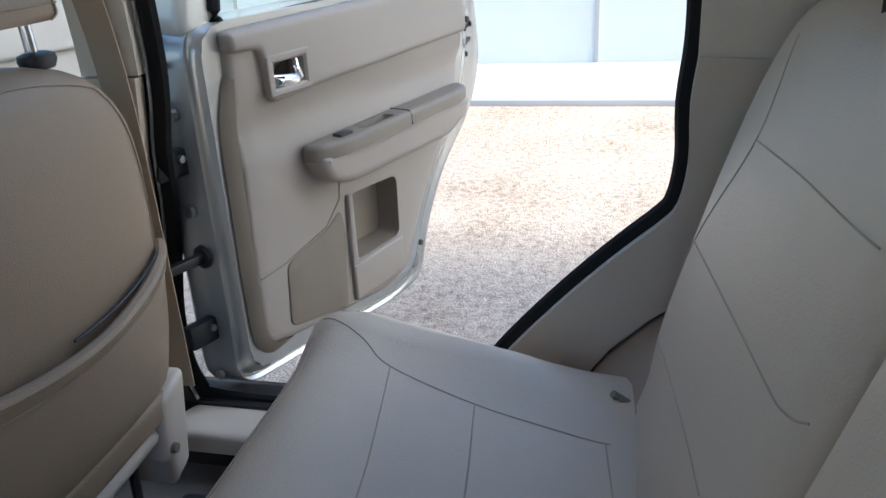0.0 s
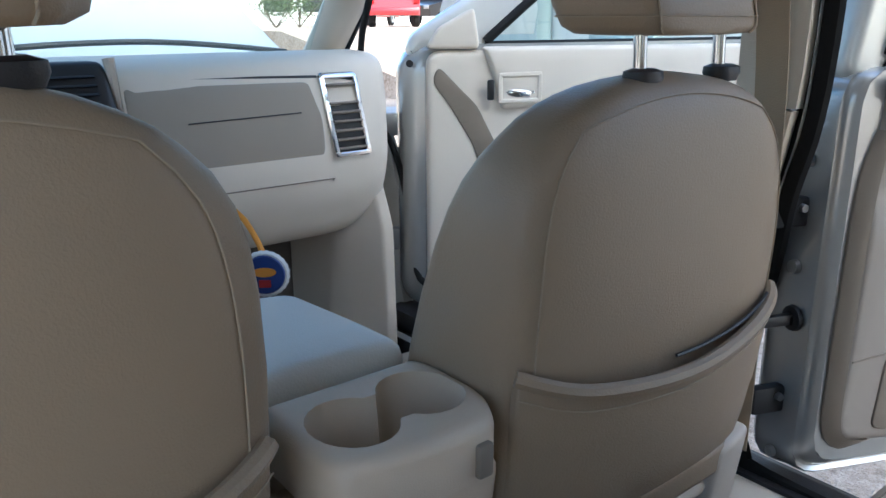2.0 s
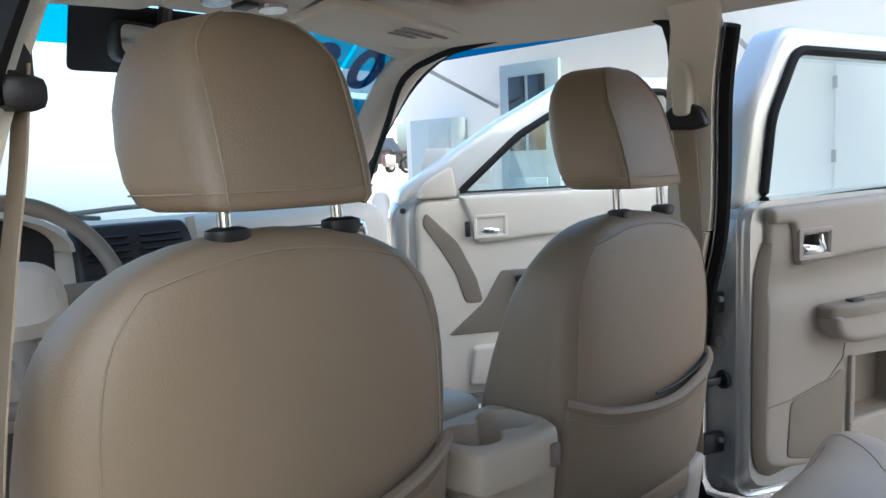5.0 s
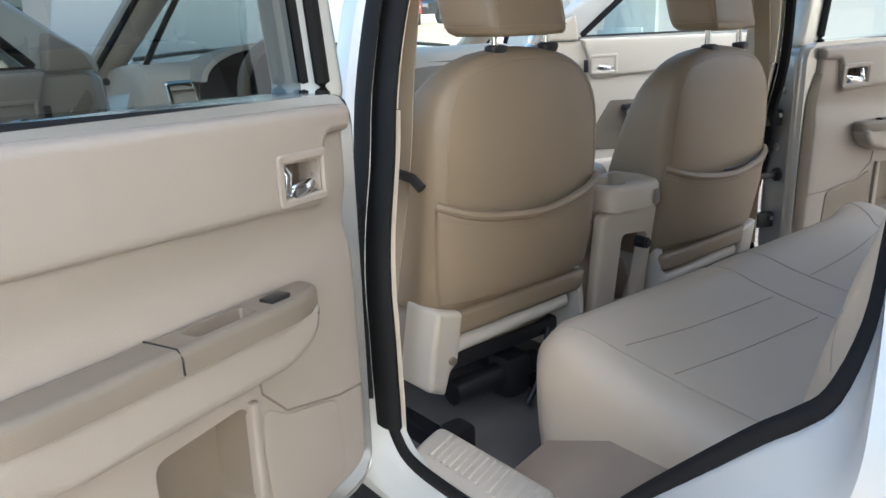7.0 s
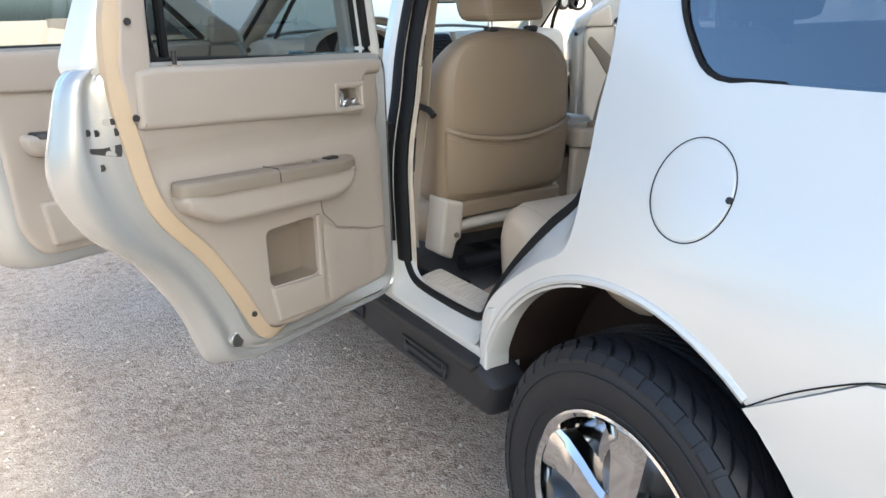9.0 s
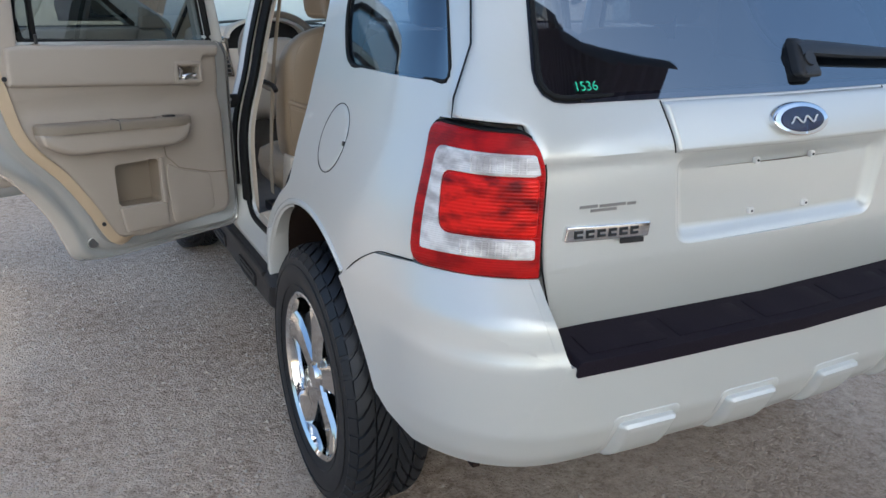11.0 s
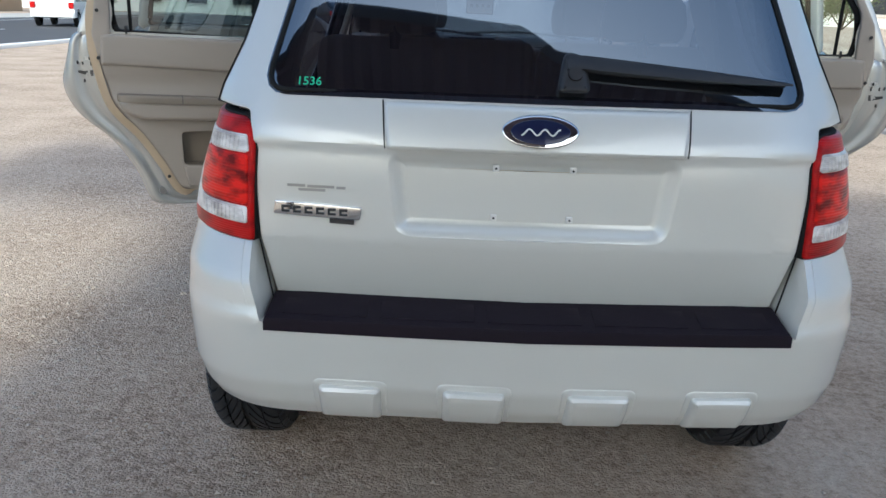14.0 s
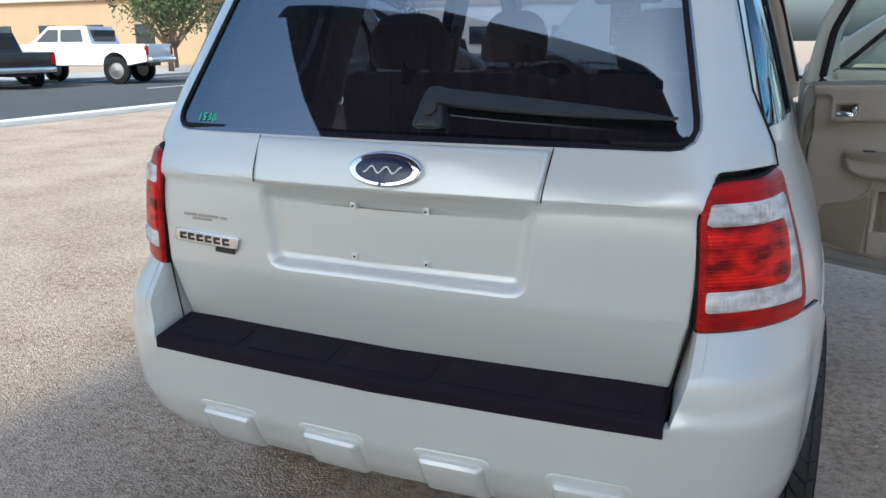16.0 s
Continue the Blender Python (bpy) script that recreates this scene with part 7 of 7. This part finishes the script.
def pickup(name, label, m, colour, lift=0.0):
    o = [(0, 0.55 + lift)] + [(p, q + lift) for p, q in arcs(1.15, 0.44)] + [(p, q + lift) for p, q in arcs(4.55, 0.44)] + [(5.5, 0.5 + lift), (5.55, 1.05 + lift), (4.2, 1.15 + lift), (3.55, 1.72 + lift), (2.15, 1.72 + lift), (1.95, 1.12 + lift), (0.02, 1.12 + lift)]
    ob = vehicle(name, label, m, o, 1.95, [rounded([(2.25, 1.2 + lift), (3.1, 1.2 + lift), (3.1, 1.62 + lift), (2.35, 1.62 + lift)], 0.05), rounded([(3.18, 1.2 + lift), (4.0, 1.2 + lift), (3.55, 1.62 + lift), (3.18, 1.62 + lift)], 0.05)], colour, wheel_r=0.42 + lift * 0.2, wheels=(1.15, 4.55))
    ends(ob, [("rear_bumper", box(-0.9, -0.16, 0.5 + lift, 0.9, 0.05, 0.68 + lift, 0.03), CHROME), ("rear_glass", box(-0.7, 1.98, 1.2 + lift, 0.7, 2.10, 1.6 + lift), DGLASS), ("rear_lamp", box(-0.97, -0.02, 0.75 + lift, -0.83, 0.06, 1.05 + lift), LAMP_RED), ("rear_lamp", box(0.83, -0.02, 0.75 + lift, 0.97, 0.06, 1.05 + lift), LAMP_RED), ("tailgate", box(-0.8, -0.02, 0.70 + lift, 0.8, 0.03, 1.11 + lift, 0.02), colour), ("chassis", box(-0.4, 0.2, 0.38 + lift, 0.4, 5.2, 0.55 + lift), DARK)])
    return ob


def suv(name, label, m, colour):
    o = [(0, 0.4)] + arcs(0.85, 0.36) + arcs(3.45, 0.36) + [(4.3, 0.4), (4.35, 0.85), (3.3, 1.05), (2.6, 1.62), (0.5, 1.66), (0.12, 1.1)]
    ob = vehicle(name, label, m, o, 1.8, [rounded([(0.45, 1.08), (1.5, 1.08), (1.5, 1.55), (0.65, 1.55)], 0.05), rounded([(1.58, 1.08), (3.05, 1.08), (2.55, 1.54), (1.58, 1.55)], 0.05)], colour)
    ends(ob, [("rear_glass", moved(box(-0.68, -0.02, -0.22, 0.68, 0.02, 0.22, 0.01), Matrix.Translation((0, 0.27, 1.36)) @ pose(0, 0, 0, -34)), DGLASS), ("rear_lamp", box(-0.88, -0.02, 0.8, -0.68, 0.12, 1.05), LAMP_RED), ("rear_lamp", box(0.68, -0.02, 0.8, 0.88, 0.12, 1.05), LAMP_RED), ("rear_bumper", box(-0.88, -0.08, 0.4, 0.88, 0.1, 0.66, 0.05), colour), ("windscreen", moved(box(-0.7, -0.02, -0.36, 0.7, 0.02, 0.36, 0.01), Matrix.Translation((0, 2.97, 1.33)) @ pose(0, 0, 0, 51)), DGLASS), ("front_lamp", box(-0.85, 4.22, 0.7, -0.55, 4.36, 0.86, 0.02), MAP_LENS), ("front_lamp", box(0.55, 4.22, 0.7, 0.85, 4.36, 0.86, 0.02), MAP_LENS)])
    return ob


pickup("pickup_truck", "white lifted pickup parked across the lot", pose(-19.5, 19.8, 0, 0, 0, 106), WHITEP, 0.22)
pickup("pickup_truck", "dark red pickup parked beside the white one", pose(-20.8, 15.4, 0, 0, 0, 78), BLACKP, 0.0)
suv("parked_suv", "white hatchback passing on the road", pose(-17.5, 33.0, 0, 0, 0, 12), WHITEP)
suv("parked_suv", "red SUV parked beyond the workshop", pose(15.9, 23.6, 1.12, 0, 0, -35), REDP)
suv("parked_suv", "dark red car parked in the lot", pose(24.0, 36.0, 1.12, 0, 0, 120), REDP)
suv("parked_suv", "black car with white roof parked in the lot", pose(24.5, 29.0, 1.12, 0, 0, 100), BLACKP)
suv("parked_suv", "dark car parked ahead near the road", pose(-6.0, 40.0, 0, 0, 0, 80), BLACKP)


def building(name, label, x0, y0, x1, y1, h, wallmat, wins, roofmat):
    b = thing(name, label, "building")
    part("wall", box(x0, y0, 0, x1, y1, h), wallmat, b)
    part("roof", box(x0 - 0.4, y0 - 0.4, h, x1 + 0.4, y1 + 0.4, h + 0.5, 0.05), roofmat, b)
    for (wx, wy, wz, dx, dy, dz) in wins:
        w = part("window", box(wx, wy, wz, wx + dx, wy + dy, wz + dz, 0.02), DGLASS, b)
        part("window_sill", box(wx - 0.1, wy - 0.1, wz - 0.12, wx + dx + 0.1, wy + dy + 0.1, wz - 0.02), CONC, w)
    return b


building("shop_building", "long tan shop across the road", -62, 40, -34, 62, 4.2, TAN, [(-58 + i * 4.5, 39.9, 1.0, 1.6, 0.2, 1.6) for i in range(5)] + [(-34.1, 43 + i * 5, 1.0, 0.2, 2.0, 1.6) for i in range(3)], CONC)
building("low_building", "low pale building beyond the lot", 12, 52, 46, 62, 5.2, STUCCO, [(25 + i * 3, 51.9, 2.0, 2.0, 0.2, 1.8) for i in range(7)], CONC)
building("far_building", "white far building on the road", -46, 78, -18, 90, 5.0, STUCCO, [(-44 + i * 4.5, 77.9, 1.0, 2.0, 0.2, 1.8) for i in range(6)], TAN)


def shrub(name, label, at, h, r, seed, trunk=0.0):
    rnd = random.Random(seed)
    ob = thing(name, label, "shrub" if not trunk else "tree")
    limbs = []
    for k in range(7):
        a = 2 * math.pi * k / 7 + rnd.random()
        e = Vector((math.cos(a) * r * 0.7, math.sin(a) * r * 0.7, trunk + (h - trunk) * (0.4 + 0.4 * rnd.random())))
        limbs.append(loft([[p + Vector((w * math.cos(q), w * math.sin(q), 0)) for q in (0, 2.1, 4.2)] for p, w in ((Vector((0, 0, 0)), 0.09 * h / 3), (Vector((0, 0, trunk * 0.8)), 0.06 * h / 3), (e * 0.6 + Vector((0, 0, trunk * 0.3)), 0.03 * h / 3), (e, 0.01))]))
    part("trunk", join(*limbs), BARK, ob)
    vs, fs = [], []
    for k in range(2600):
        u, v = rnd.random() * 2 * math.pi, rnd.uniform(-1, 1)
        q = rnd.random() ** 0.4 * (0.75 + 0.25 * math.sin(3 * u + seed) * math.cos(4 * v))
        c = Vector((r * q * math.cos(u) * math.sqrt(1 - v * v), r * q * math.sin(u) * math.sqrt(1 - v * v), trunk + (h - trunk) * (0.5 + 0.5 * v * q)))
        a, b = Vector((rnd.gauss(0, 1), rnd.gauss(0, 1), rnd.gauss(0, 1))).normalized(), Vector((rnd.gauss(0, 1), rnd.gauss(0, 1), rnd.gauss(0, 1))).normalized()
        s = 0.05 * (0.6 + rnd.random()) * h / 2.5
        n = len(vs)
        vs += [c - a * s, c + b * s * 0.5, c + a * s, c - b * s * 0.5]
        fs.append((n, n + 1, n + 2, n + 3))
    me = bpy.data.meshes.new("crown")
    me.from_pydata([tuple(v) for v in vs], [], fs)
    me.materials.append(LEAF)
    cr = new("crown", me)
    cr.parent = ob
    ob.location = at
    return ob


shrub("hedge_shrub", "olive green shrub by the lot", (12.6, 26.0, 1.12), 1.7, 1.3, 1)
shrub("hedge_shrub", "olive green shrub by the lot", (14.6, 28.0, 1.12), 1.9, 1.4, 2)
shrub("hedge_shrub", "olive green shrub by the lot", (10.6, 27.0, 1.12), 1.6, 1.3, 3)
shrub("tree", "wide olive tree behind the trucks", (-25.5, 27.0, 0), 5.5, 3.4, 4, 1.4)
shrub("tree", "wide olive tree behind the trucks", (-30.5, 33.0, 0), 5.0, 3.2, 5, 1.3)
shrub("tree", "grey-green tree across the road", (-27.5, 52.0, 0), 6.0, 3.5, 6, 1.8)
# motorcycle
mc = thing("motorcycle", "dark motorcycle parked by the workshop wall", "motorcycle")
for y in (0, 1.45):
    part("wheel", lathe([(0.05, 0.22), (0.06, 0.27), (0.0, 0.32), (-0.06, 0.27), (-0.05, 0.22)], 24, (0, y, 0.32)), RUBBER, mc)
part("frame", tube(curve([(0, 0, 0.32), (0, 0.3, 0.75), (0, 0.8, 0.85), (0, 1.2, 1.0), (0, 1.45, 0.32)], 4), 0.05, 8), DARK, mc)
part("tank", loft([ring(0, 0.85, z, w, d, 0.8, 20) for z, w, d in ((0.75, 0.1, 0.2), (0.88, 0.16, 0.3), (0.98, 0.08, 0.2))]), BLACKP, mc)
part("engine", box(-0.2, 0.5, 0.25, 0.2, 0.95, 0.7, 0.08), STEEL, mc)
part("seat", loft([ring(0, 0.3, z, w, d, 0.8, 20) for z, w, d in ((0.72, 0.12, 0.3), (0.8, 0.14, 0.34), (0.84, 0.08, 0.25))]), DARK, mc)
part("handlebar", tube([(-0.38, 1.1, 1.08), (0, 1.2, 1.0), (0.38, 1.1, 1.08)], 0.02, 8), CHROME, mc)
mc.matrix_world = pose(18.9, 21.6, 1.12, 0, 0, 70)

# loose stones near the car
rnd = random.Random(11)
vs, fs = [], []
tets = [Vector(p) for p in ((1, 0, 0), (-0.5, 0.85, 0), (-0.5, -0.85, 0), (0.1, 0, 0.8))]
for k in range(42000):
    if k < 28000:
        x, y = rnd.uniform(-3.4, -0.6), rnd.uniform(-2.6, 4.0)
    else:
        x, y = rnd.uniform(-2.5, 5.5), rnd.uniform(-2.8, 4.0)
    s = 0.003 + 0.011 * rnd.random() ** 5
    a = rnd.random() * 6.28
    ca, sa = math.cos(a) * s, math.sin(a) * s
    n = len(vs)
    for t in tets:
        vs.append((x + ca * t.x - sa * t.y, y + sa * t.x + ca * t.y, -0.001 + s * t.z * rnd.uniform(0.5, 1)))
    fs += [(n, n + 1, n + 3), (n + 1, n + 2, n + 3), (n + 2, n, n + 3)]
me = bpy.data.meshes.new("loose_stones")
me.from_pydata(vs, [], fs)
me.materials.append(STONE)
tagged(new("loose_stones", me), "scattered small tan stones on gravel", "gravel", kind="stuff")

# glass lets daylight into the cabin
for ob in bpy.data.objects:
    if ob.type == "MESH" and ob.data.materials and ob.data.materials[0] in (PALE, CYAN):
        ob.visible_shadow = False
